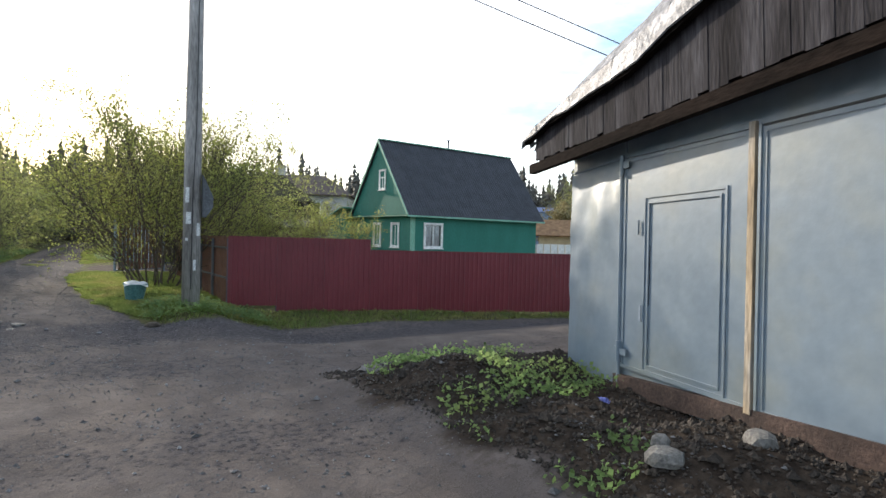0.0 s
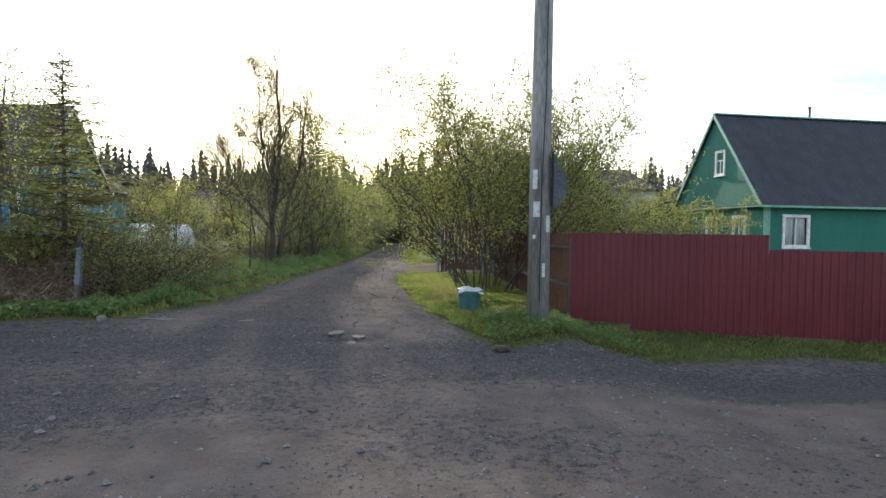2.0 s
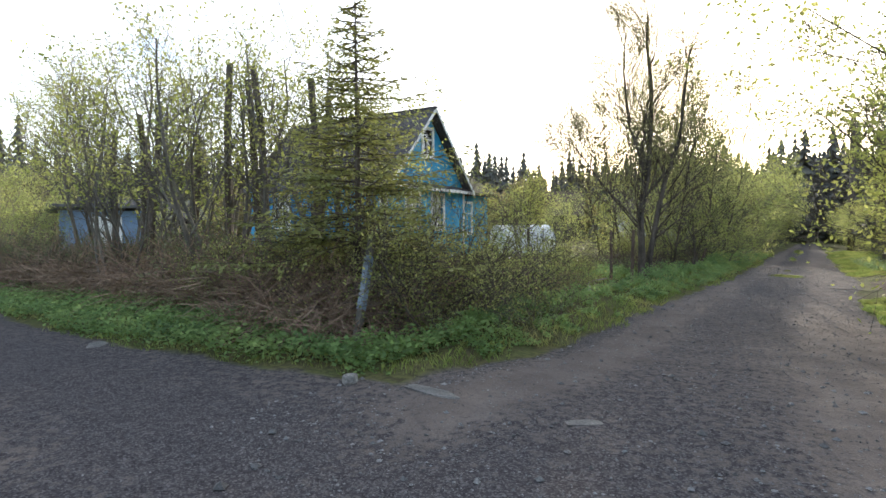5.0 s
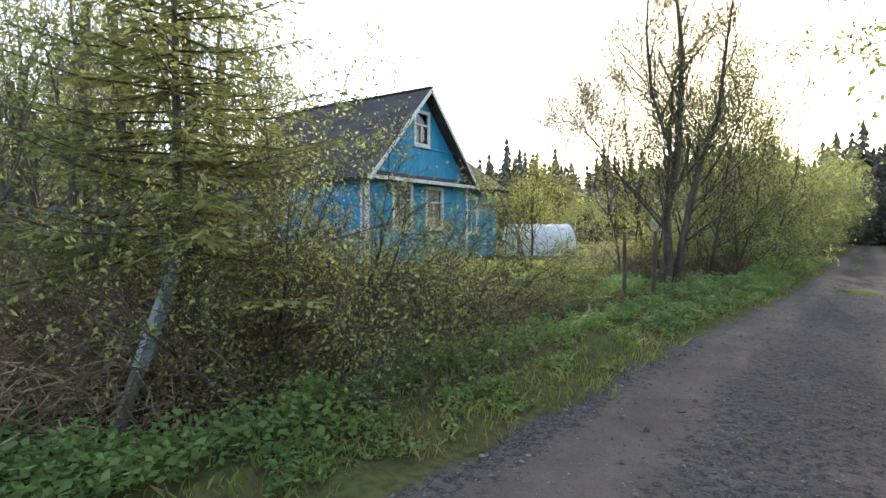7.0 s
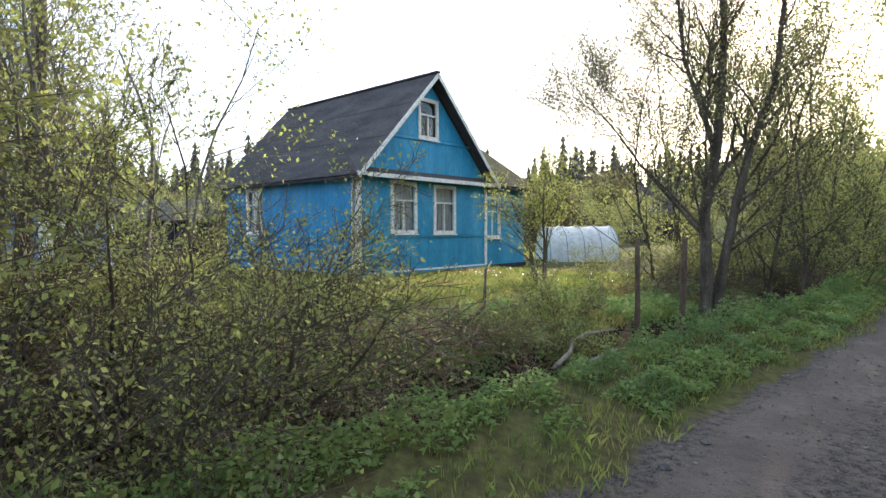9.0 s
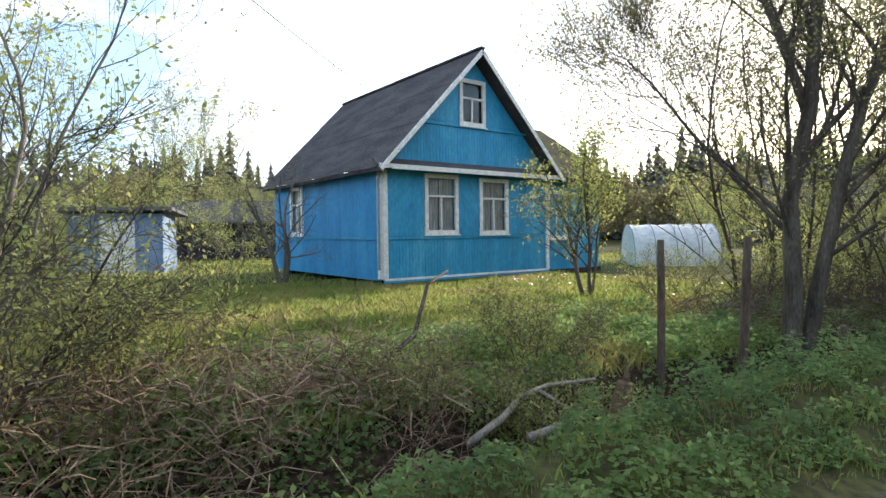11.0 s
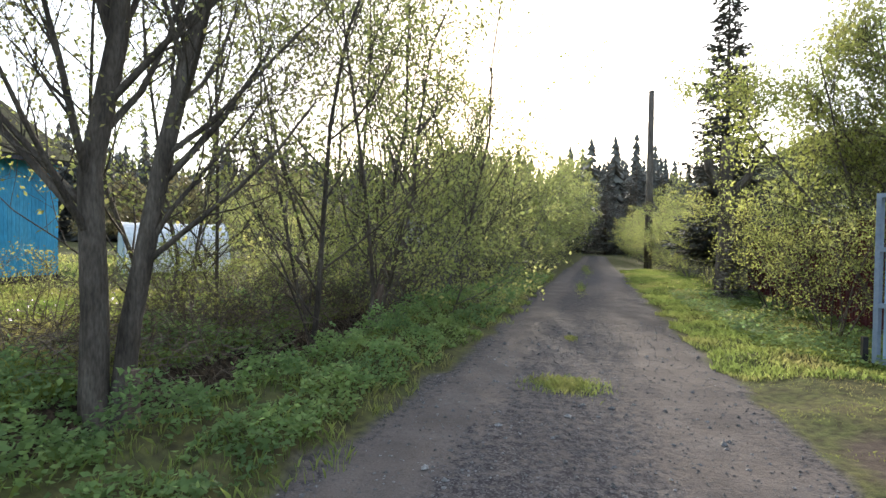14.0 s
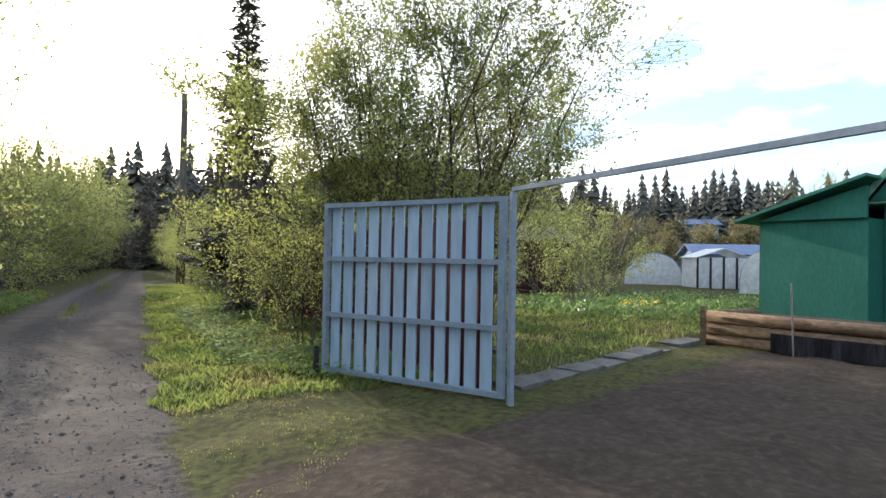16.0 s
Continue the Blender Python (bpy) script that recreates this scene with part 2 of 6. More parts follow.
def ground_material():
    m = bpy.data.materials.new("ground_surface")
    m.use_nodes = True
    n, l = m.node_tree.nodes, m.node_tree.links
    bs = n["Principled BSDF"]
    tc = n.new("ShaderNodeTexCoord")

    def nz(scale, detail=4, rough=0.55):
        t = n.new("ShaderNodeTexNoise")
        t.inputs["Scale"].default_value, t.inputs["Detail"].default_value, t.inputs["Roughness"].default_value = scale, detail, rough
        l.new(tc.outputs["Object"], t.inputs["Vector"])
        return t.outputs["Fac"]

    def ramp(fac, cols, lo=0.35, hi=0.65):
        r = n.new("ShaderNodeValToRGB")
        while len(r.color_ramp.elements) < len(cols):
            r.color_ramp.elements.new(0.5)
        for i, c in enumerate(cols):
            r.color_ramp.elements[i].position = lo + (hi - lo) * i / (len(cols) - 1)
            r.color_ramp.elements[i].color = (*c, 1)
        l.new(fac, r.inputs["Fac"])
        return r.outputs["Color"]

    def mixc(fac, a, b):
        x = n.new("ShaderNodeMixRGB")
        l.new(fac, x.inputs["Fac"]), l.new(a, x.inputs["Color1"]), l.new(b, x.inputs["Color2"])
        return x.outputs["Color"]

    def mask(name, noise_fac, amount=0.8):
        at = n.new("ShaderNodeAttribute")
        at.attribute_name = name
        s, ad = n.new("ShaderNodeMath"), n.new("ShaderNodeMath")
        s.operation, ad.operation = "MULTIPLY_ADD", "ADD"
        l.new(noise_fac, s.inputs[0])
        s.inputs[1].default_value, s.inputs[2].default_value = amount, -amount * 0.5
        l.new(s.outputs[0], ad.inputs[0]), l.new(at.outputs["Fac"], ad.inputs[1])
        r = n.new("ShaderNodeMapRange")
        r.inputs["From Min"].default_value, r.inputs["From Max"].default_value = 0.35, 0.65
        l.new(ad.outputs[0], r.inputs["Value"])
        return r.outputs["Result"]

    big, mid, fine, grit = nz(0.35), nz(2.2, 6), nz(14, 5), nz(85, 3, 0.7)
    vor = n.new("ShaderNodeTexVoronoi")
    vor.inputs["Scale"].default_value = 88
    l.new(tc.outputs["Object"], vor.inputs["Vector"])
    vcol = n.new("ShaderNodeSeparateColor")
    l.new(vor.outputs["Color"], vcol.inputs["Color"])
    gravel = mixc(ramp(grit, [(0.15, 0.15, 0.15), (0.65, 0.65, 0.65)]), ramp(vcol.outputs["Red"], [(0.028, 0.024, 0.026), (0.056, 0.049, 0.051), (0.150, 0.136, 0.134)], 0.1, 0.98), ramp(fine, [(0.032, 0.029, 0.030), (0.085, 0.078, 0.078)]))
    packed = ramp(mid, [(0.078, 0.064, 0.058), (0.116, 0.096, 0.087), (0.168, 0.141, 0.126)], 0.25, 0.75)
    packed = mixc(ramp(fine, [(0.1, 0.1, 0.1), (0.6, 0.6, 0.6)]), packed, ramp(grit, [(0.038, 0.032, 0.029), (0.16, 0.137, 0.120)]))
    road = mixc(mask("packed", fine, 1.5), gravel, packed)
    turf = mixc(ramp(mid, [(0, 0, 0), (1, 1, 1)]), ramp(fine, [(0.045, 0.045, 0.022), (0.09, 0.10, 0.035)]), ramp(fine, [(0.055, 0.045, 0.028), (0.11, 0.10, 0.04)]))
    duff = ramp(fine, [(0.018, 0.013, 0.010), (0.045, 0.032, 0.022), (0.09, 0.063, 0.043)])
    soil = ramp(mid, [(0.050, 0.038, 0.030), (0.066, 0.051, 0.041), (0.086, 0.068, 0.053)], 0.25, 0.75)
    soil = mixc(ramp(grit, [(0.05, 0.05, 0.05), (0.5, 0.5, 0.5)]), soil, ramp(fine, [(0.026, 0.020, 0.017), (0.062, 0.047, 0.037), (0.135, 0.104, 0.080)]))
    c = mixc(mask("duff", mid), turf, duff)
    c = mixc(mask("soil", mid), c, soil)
    c = mixc(mask("road", mid, 0.7), c, road)
    c = mixc(mask("darksoil", fine, 0.6), c, ramp(fine, [(0.02, 0.015, 0.012), (0.055, 0.042, 0.032)]))
    l.new(c, bs.inputs["Base Color"])
    bs.inputs["Roughness"].default_value, bs.inputs["Specular IOR Level"].default_value = 1.0, 0.06
    b1, b2 = n.new("ShaderNodeBump"), n.new("ShaderNodeBump")
    b1.inputs["Strength"].default_value, b1.inputs["Distance"].default_value = 0.5, 0.03
    b2.inputs["Strength"].default_value, b2.inputs["Distance"].default_value = 0.4, 0.007
    l.new(fine, b1.inputs["Height"]), l.new(vor.outputs["Distance"], b2.inputs["Height"])
    l.new(b1.outputs["Normal"], b2.inputs["Normal"]), l.new(b2.outputs["Normal"], bs.inputs["Normal"])
    return m


M_GROUND = ground_material()


# ---- mesh helpers ----
class Shape:
    """Collects vertices and faces in the thing's own coordinates."""

    def __init__(self):
        self.v, self.f = [], []

    def add(self, verts, faces):
        k = len(self.v)
        self.v += [tuple(p) for p in verts]
        self.f += [tuple(i + k for i in f) for f in faces]
        return self

    def box(self, lo, hi, m=None, skew=0.0):
        (x0, y0, z0), (x1, y1, z1) = lo, hi
        vs = [Vector(p) for p in ((x0, y0, z0), (x1, y0, z0), (x1, y1, z0), (x0, y1, z0), (x0, y0, z1), (x1, y0, z1), (x1, y1, z1), (x0, y1, z1))]
        if m is not None:
            vs = [m @ p for p in vs]
        return self.add(vs, [(0, 3, 2, 1), (4, 5, 6, 7), (0, 1, 5, 4), (1, 2, 6, 5), (2, 3, 7, 6), (3, 0, 4, 7)])

    def beam(self, a, b, w, h, up=(0, 0, 1)):
        a, b = Vector(a), Vector(b)
        d = (b - a).normalized()
        s = d.cross(Vector(up)).normalized()
        u = s.cross(d)
        vs = [p + s * i * w / 2 + u * j * h / 2 for p in (a, b) for i, j in ((-1, -1), (1, -1), (1, 1), (-1, 1))]
        return self.add(vs, [(3, 2, 1, 0), (4, 5, 6, 7), (0, 1, 5, 4), (1, 2, 6, 5), (2, 3, 7, 6), (3, 0, 4, 7)])

    def slab(self, corners, t):
        """A plate on four (or more) corners, thickened by t against its normal."""
        c = [Vector(p) for p in corners]
        nrm = (c[1] - c[0]).cross(c[2] - c[0]).normalized()
        k = len(c)
        vs = c + [p - nrm * t for p in c]
        return self.add(vs, [tuple(range(k)), tuple(range(2 * k - 1, k - 1, -1))] + [(i, i + k, (i + 1) % k + k, (i + 1) % k) for i in range(k)])

    def tube(self, pts, radii, sides=5, caps=True):
        pts = [Vector(p) for p in pts]
        k = len(self.v)
        for i, p in enumerate(pts):
            d = (pts[min(i + 1, len(pts) - 1)] - pts[max(i - 1, 0)])
            d = d.normalized() if d.length > 1e-6 else Vector((0, 0, 1))
            s = d.cross(Vector((0.31, 0.17, 0.93) if abs(d.z) < 0.9 else (1, 0.1, 0))).normalized()
            u = s.cross(d)
            r = radii[i] if hasattr(radii, "__len__") else radii
            for j in range(sides):
                a = 2 * math.pi * j / sides
                self.v.append(tuple(p + (s * math.cos(a) + u * math.sin(a)) * r))
        for i in range(len(pts) - 1):
            for j in range(sides):
                q, w = k + i * sides, k + (i + 1) * sides
                self.f.append((q + j, w + j, w + (j + 1) % sides, q + (j + 1) % sides))
        if caps:
            self.f.append(tuple(k + j for j in range(sides)))
            self.f.append(tuple(k + (len(pts) - 1) * sides + j for j in reversed(range(sides))))
        return self

    def mesh(self, name, mat, smooth=False):
        me = bpy.data.meshes.new(name)
        me.from_pydata(self.v, [], self.f)
        me.materials.append(mat)
        if smooth:
            me.polygons.foreach_set("use_smooth", [True] * len(me.polygons))
        me.update()
        return me


def part(name, shape, mat, parent=None, label="", m=None, smooth=False):
    me = shape if isinstance(shape, bpy.types.Mesh) else shape.mesh(name, mat, smooth)
    ob = new(name, me)
    if parent is not None:
        ob.parent = parent
    if m is not None:
        ob.matrix_basis = m
    if label:
        ob["label"] = label
    return ob


def thing(name, m, label, category, group=""):
    ob = new(name)
    ob.empty_display_size = 0.2
    ob.matrix_basis = m
    return tagged(ob, label, category, group)


def setting(name, shape, mat, label="", m=None, smooth=False):
    return tagged(part(name, shape, mat, None, label, m, smooth), kind="structure")


def quads_mesh(name, P, mat):
    """A mesh of separate four-cornered leaves from an array (n, 4, 3)."""
    n = len(P)
    me = bpy.data.meshes.new(name)
    me.vertices.add(n * 4)
    me.vertices.foreach_set("co", np.ascontiguousarray(P, dtype=np.float32).ravel())
    me.loops.add(n * 4)
    me.loops.foreach_set("vertex_index", np.arange(n * 4, dtype=np.int32))
    me.polygons.add(n)
    me.polygons.foreach_set("loop_start", np.arange(0, n * 4, 4, dtype=np.int32))
    me.materials.append(mat)
    me.update()
    me.validate()
    return me


def leaves(points, size, rng, spread=0.0, aspect=0.55, droop=0.0, up=0.0):
    """Small pointed leaves about the points, in all directions."""
    points = np.asarray(points, dtype=float)
    n = len(points)
    c = points + rng.normal(0, 1, (n, 3)) * spread
    a = rng.normal(0, 1, (n, 3))
    a[:, 2] = a[:, 2] * (1 - up) - droop
    a /= np.linalg.norm(a, axis=1)[:, None]
    b = np.cross(a, rng.normal(0, 1, (n, 3)) * (1 - up) + np.array([0, 0, 1.5 * up]))
    b /= np.linalg.norm(b, axis=1)[:, None] + 1e-9
    nn = np.cross(a, b)
    s = (size * rng.uniform(0.6, 1.3, n))[:, None]
    return np.stack([c, c + a * s * 0.5 + b * s * aspect * 0.5 + nn * s * 0.08, c + a * s, c + a * s * 0.5 - b * s * aspect * 0.5 + nn * s * 0.08], axis=1)


def blades(xy, z, h, w, rng, lean=0.35):
    """Upright tapering grass blades."""
    n = len(xy)
    base = np.column_stack([xy, z - 0.01])
    ang = rng.uniform(0, 2 * np.pi, n)
    side = np.column_stack([np.cos(ang), np.sin(ang), np.zeros(n)]) * (w * rng.uniform(0.6, 1.3, n))[:, None] / 2
    hh = h * rng.uniform(0.45, 1.25, n)
    off = rng.normal(0, lean, (n, 2)) * hh[:, None]
    mid = base + np.column_stack([off * 0.3, hh * 0.6])
    top = base + np.column_stack([off, hh])
    return np.stack([base - side, base + side, mid + side * 0.7, top], axis=1)


# ---- plan ----
def smooth(a, b, x):
    t = np.clip((x - a) / (b - a), 0, 1)
    return t * t * (3 - 2 * t)


def road_left(y):
    return np.interp(y, [12.4, 14, 16, 20, 25, 29, 40, 60, 90, 200], [-4.4, -3.75, -3.5, -3.3, -2.78, -2.58, -2.2, -1.2, -0.2, 6])


def road_right(y):
    return np.interp(y, [10.2, 11.4, 12.8, 15, 18.3, 22, 26, 30, 34, 40, 60, 90, 200], [1.3, 0.6, 0.2, -0.1, -0.3, -0.3, 0.05, 0.0, -0.1, 0.1, 0.35, 0.9, 8])


def cross_edge(x):
    return np.interp(x, [-80, -30, -11, -8, -4.4, -4.0, 0.3, 0.9, 2.2, 5.5, 9.8, 20, 60], [20, 14.5, 12.35, 12.1, 12.4, 12.6, 12.6, 10.5, 10.9, 11.15, 10.3, 7.15, 0.3])


def wobble(x, y, s=1.0):
    return np.sin(1.7 * x * s + 0.6 * y) * 0.5 + np.sin(2.3 * y * s - 1.1 * x + 1.3) * 0.5 + np.sin(5.1 * x * s + 3.7 * y * s) * 0.3


def road_depth(x, y):
    """How far inside the roads a place lies, in metres; negative outside."""
    side = np.minimum(np.minimum(x - road_left(y), road_right(y) - x), np.minimum(y - 11.5, 66 - y))
    return np.maximum(cross_edge(x) - y, side) + 0.08 * wobble(x, y, 1.5)


def height(x, y):
    x, y = np.asarray(x, float), np.asarray(y, float)
    z = -0.12 + 0.12 * smooth(9.5, 13.0, y)
    z = z - 0.32 * smooth(1.8, 3.4, x) * smooth(7.5, 10.0, y) * (1 - smooth(15, 19, y))
    rd = road_depth(x, y)
    left = road_left(y) - x
    far = smooth(12.8, 14.5, y)
    z = z + far * (0.16 * smooth(0.0, 0.7, left) * (1 - smooth(1.05, 1.3, left)) - 0.06 * np.exp(-((left - 0.68) / 0.1) ** 2) - 0.60 * smooth(1.15, 1.5, left) * (1 - smooth(1.9, 2.6, left)) + 0.08 * smooth(2.6, 4.0, left))
    z = z + 0.10 * np.exp(-((x - 1.7) ** 2 / 0.9 + (y - 11.6) ** 2 / 0.7))
    z = z + 0.05 * smooth(0.0, 0.7, -rd) * (x > -1) * (y > 14)
    z = z + 0.22 * np.exp(-((x - 3.15) ** 2 / 0.25 + (y - 4.6) ** 2 / 0.35))
    m = smooth(2.3, 3.3, x + 0.10 * y) * smooth(6.4, 5.0, y) * (x < 12)
    z = z + m * (0.20 + 0.07 * wobble(x, y, 2.2)) + 0.17 * m * smooth(3.6, 1.5, y) * smooth(2.7, 3.4, x)
    z = z + (0.006 + 0.020 * (rd < 0)) * wobble(x, y, 2.6) + 0.010 * wobble(x + 4, y * 0.8, 5.0)
    z = z - 0.05 * np.exp(-((x + 0.95) ** 2 / 0.12 + (y - 11.1) ** 2 / 0.05)) - 0.02 * np.exp(-((y - 20) ** 2 / 9 + (x + 1.1) ** 2 / 0.1))
    return z


def build_ground():
    xs = np.unique(np.round(np.concatenate([-np.geomspace(11, 2500, 30), np.arange(-11, 10.01, 0.11), np.geomspace(10, 2500, 30)]), 4))
    ys = np.unique(np.round(np.concatenate([-np.geomspace(1.5, 2500, 22), np.arange(-1.5, 36.01, 0.11), np.geomspace(36, 2500, 40)]), 4))
    X, Y = np.meshgrid(xs, ys)
    near = np.clip(1.5 - np.hypot(X, Y - 20) / 60, 0, 1)
    Z = np.where(near > 0, height(X, Y) * near, 0)
    nx, ny = len(xs), len(ys)
    idx = np.arange(nx * ny).reshape(ny, nx)
    F = np.stack([idx[:-1, :-1], idx[:-1, 1:], idx[1:, 1:], idx[1:, :-1]], axis=-1).reshape(-1, 4)
    me = bpy.data.meshes.new("ground")
    me.from_pydata(np.stack([X, Y, Z], -1).reshape(-1, 3).tolist(), [], F.tolist())
    me.polygons.foreach_set("use_smooth", [True] * len(me.polygons))
    me.materials.append(M_GROUND)
    rd = road_depth(X, Y)
    left = road_left(Y) - X
    t = (X - road_left(Y)) / np.maximum(road_right(Y) - road_left(Y), 0.5) + 0.02 * wobble(X, Y * 0.4)
    lane = 0.40 + 0.62 * (np.exp(-((t - 0.16) / 0.085) ** 2) + np.exp(-((t - 0.80) / 0.12) ** 2)) + 0.10 * wobble(X, Y * 0.5)
    crossing = 0.55 * smooth(-3.2, -0.8, X + 0.12 * Y) * (1 - smooth(7.5, 9.5, Y)) + 0.24 + 0.22 * np.sin(Y * 2.3 + 0.35 * X + 0.6 * np.sin(X * 0.6)) + 0.10 * wobble(X, Y)
    k = smooth(9.5, 13.5, Y)
    packed = np.clip(crossing * (1 - k) + lane * k, 0, 1)
    masks = {
        "road": np.clip(0.5 + rd / 0.35, 0, 1),
        "packed": packed,
        "duff": np.clip(smooth(1.1, 1.3, left) * (1 - smooth(3.6, 5.0, left)) * (Y > 12.6), 0, 1),
        "soil": np.clip(smooth(21.3, 22.3, Y) * (1 - smooth(25.6, 26.6, Y - 0.25 * np.maximum(X - 2, 0))) * smooth(-0.1, 0.5, X) * (1 - smooth(9, 11, X)), 0, 1),
        "darksoil": np.clip(smooth(2.3, 3.2, X + 0.10 * Y + 0.2 * wobble(X, Y, 2)) * smooth(6.2, 5.2, Y) * (X < 8), 0, 1),
    }
    for k, a in masks.items():
        at = me.attributes.new(k, "FLOAT", "POINT")
        at.data.foreach_set("value", a.astype(np.float32).ravel())
    ob = new("ground", me)
    return tagged(ob, "rutted gravel and earth lanes between grassy verges", kind="structure")


build_ground()


# ---- buildings ----
def window(parent, name, w, h, origin, mullions, frame_w=0.11, trim=M_WHITE, curtain=True):
    """A window in the plane y = 0 of its matrix, seen from -y. mullions: (vertical bars, horizontal bars)."""
    win = part(name, Shape().box((-w / 2, -0.045, 0), (-w / 2 + frame_w, 0.02, h)).box((w / 2 - frame_w, -0.045, 0), (w / 2, 0.02, h))
               .box((-w / 2 + frame_w, -0.045, h - frame_w), (w / 2 - frame_w, 0.02, h)).box((-w / 2 + frame_w, -0.045, 0), (w / 2 - frame_w, 0.02, frame_w)), trim, parent, "weathered white casing", origin)
    part("window_sill", Shape().box((-w / 2 - 0.03, -0.08, -0.035), (w / 2 + 0.03, 0.0, -0.002)), trim, win)
    iw, ih = w - 2 * frame_w, h - 2 * frame_w
    for x in mullions[0]:
        part("mullion", Shape().box((x * iw - iw / 2 - 0.022, -0.01, frame_w), (x * iw - iw / 2 + 0.022, 0.035, frame_w + ih * (mullions[1][0] if mullions[1] else 1) - 0.02)), trim, win)
    for z in mullions[1]:
        part("transom", Shape().box((-iw / 2, -0.014, frame_w + z * ih - 0.025), (iw / 2, 0.038, frame_w + z * ih + 0.025)), trim, win)
    pane = part("pane", Shape().box((-iw / 2, 0.040, frame_w), (iw / 2, 0.044, frame_w + ih)), M_GLASS, win)
    pane.visible_shadow = False
    if curtain:
        s = Shape()
        n = 14
        for sx, x0, x1 in ((0, -iw / 2, -iw * 0.015), (1, iw * 0.02, iw / 2)):
            top = [(x0 + (x1 - x0) * i / n, 0.12 + 0.02 * math.sin(i * 2.1), frame_w + ih) for i in range(n + 1)]
            bot = [(x0 + (x1 - x0) * (i / n) * (0.9 if sx == 0 else 1) + (0 if sx == 0 else 0), 0.12 + 0.03 * math.sin(i * 2.1 + 1), frame_w) for i in range(n + 1)]
            s.add(top + bot, [(i, i + 1, n + 2 + i, n + 1 + i) for i in range(n)])
        part("curtain", s, M_CURTAIN, win)
    # plate behind the glass, its colour painting the room's darkness
    part("room_dark_plate", Shape().box((-iw / 2 - 0.05, 0.20, frame_w - 0.05), (iw / 2 + 0.05, 0.22, frame_w + ih + 0.05)), M_UNLITROOM, win)
    return win


def corrugated(corners, pitch, depth, thick=0.006, per=4):
    """A corrugated sheet: corners a, b (along the eave) and c, d (up the slope): a-b-c-d; waves run up the slope."""
    a, b, c, d = [Vector(p) for p in corners]
    nrm = (b - a).cross(d - a).normalized()
    n = max(2, int(round((b - a).length / pitch * per)))
    s = Shape()
    lo, hi = [], []
    for i in range(n + 1):
        off = nrm * depth * 0.5 * math.sin(2 * math.pi * i / per)
        lo.append(a + (b - a) * i / n + off)
        hi.append(d + (c - d) * i / n + off)
    k = n + 1
    s.add(lo + hi + [p - nrm * thick for p in lo + hi], [(i, i + 1, k + i + 1, k + i) for i in range(n)] + [(2 * k + i + 1, 2 * k + i, 3 * k + i, 3 * k + i + 1) for i in range(n)]
          + [(i + 1, i, 2 * k + i, 2 * k + i + 1) for i in range(n)] + [(k + i, k + i + 1, 3 * k + i + 1, 3 * k + i) for i in range(n)])
    return s


def wall_with_holes(x0, x1, z0, z1, holes, y0, y1):
    """A wall plate in x and z between y0 and y1 with rectangular holes (x0, x1, z0, z1)."""
    s = Shape()
    xs = sorted({x0, x1, *[h[0] for h in holes], *[h[1] for h in holes]})
    for a, b in zip(xs, xs[1:]):
        spans = sorted((h[2], h[3]) for h in holes if h[0] <= a + 1e-6 and h[1] >= b - 1e-6)
        z = z0
        for lo, hi in spans:
            if lo > z + 1e-6:
                s.box((a, y0, z), (b, y1, lo))
            z = hi
        if z < z1 - 1e-6:
            s.box((a, y0, z), (b, y1, z1))
    return s


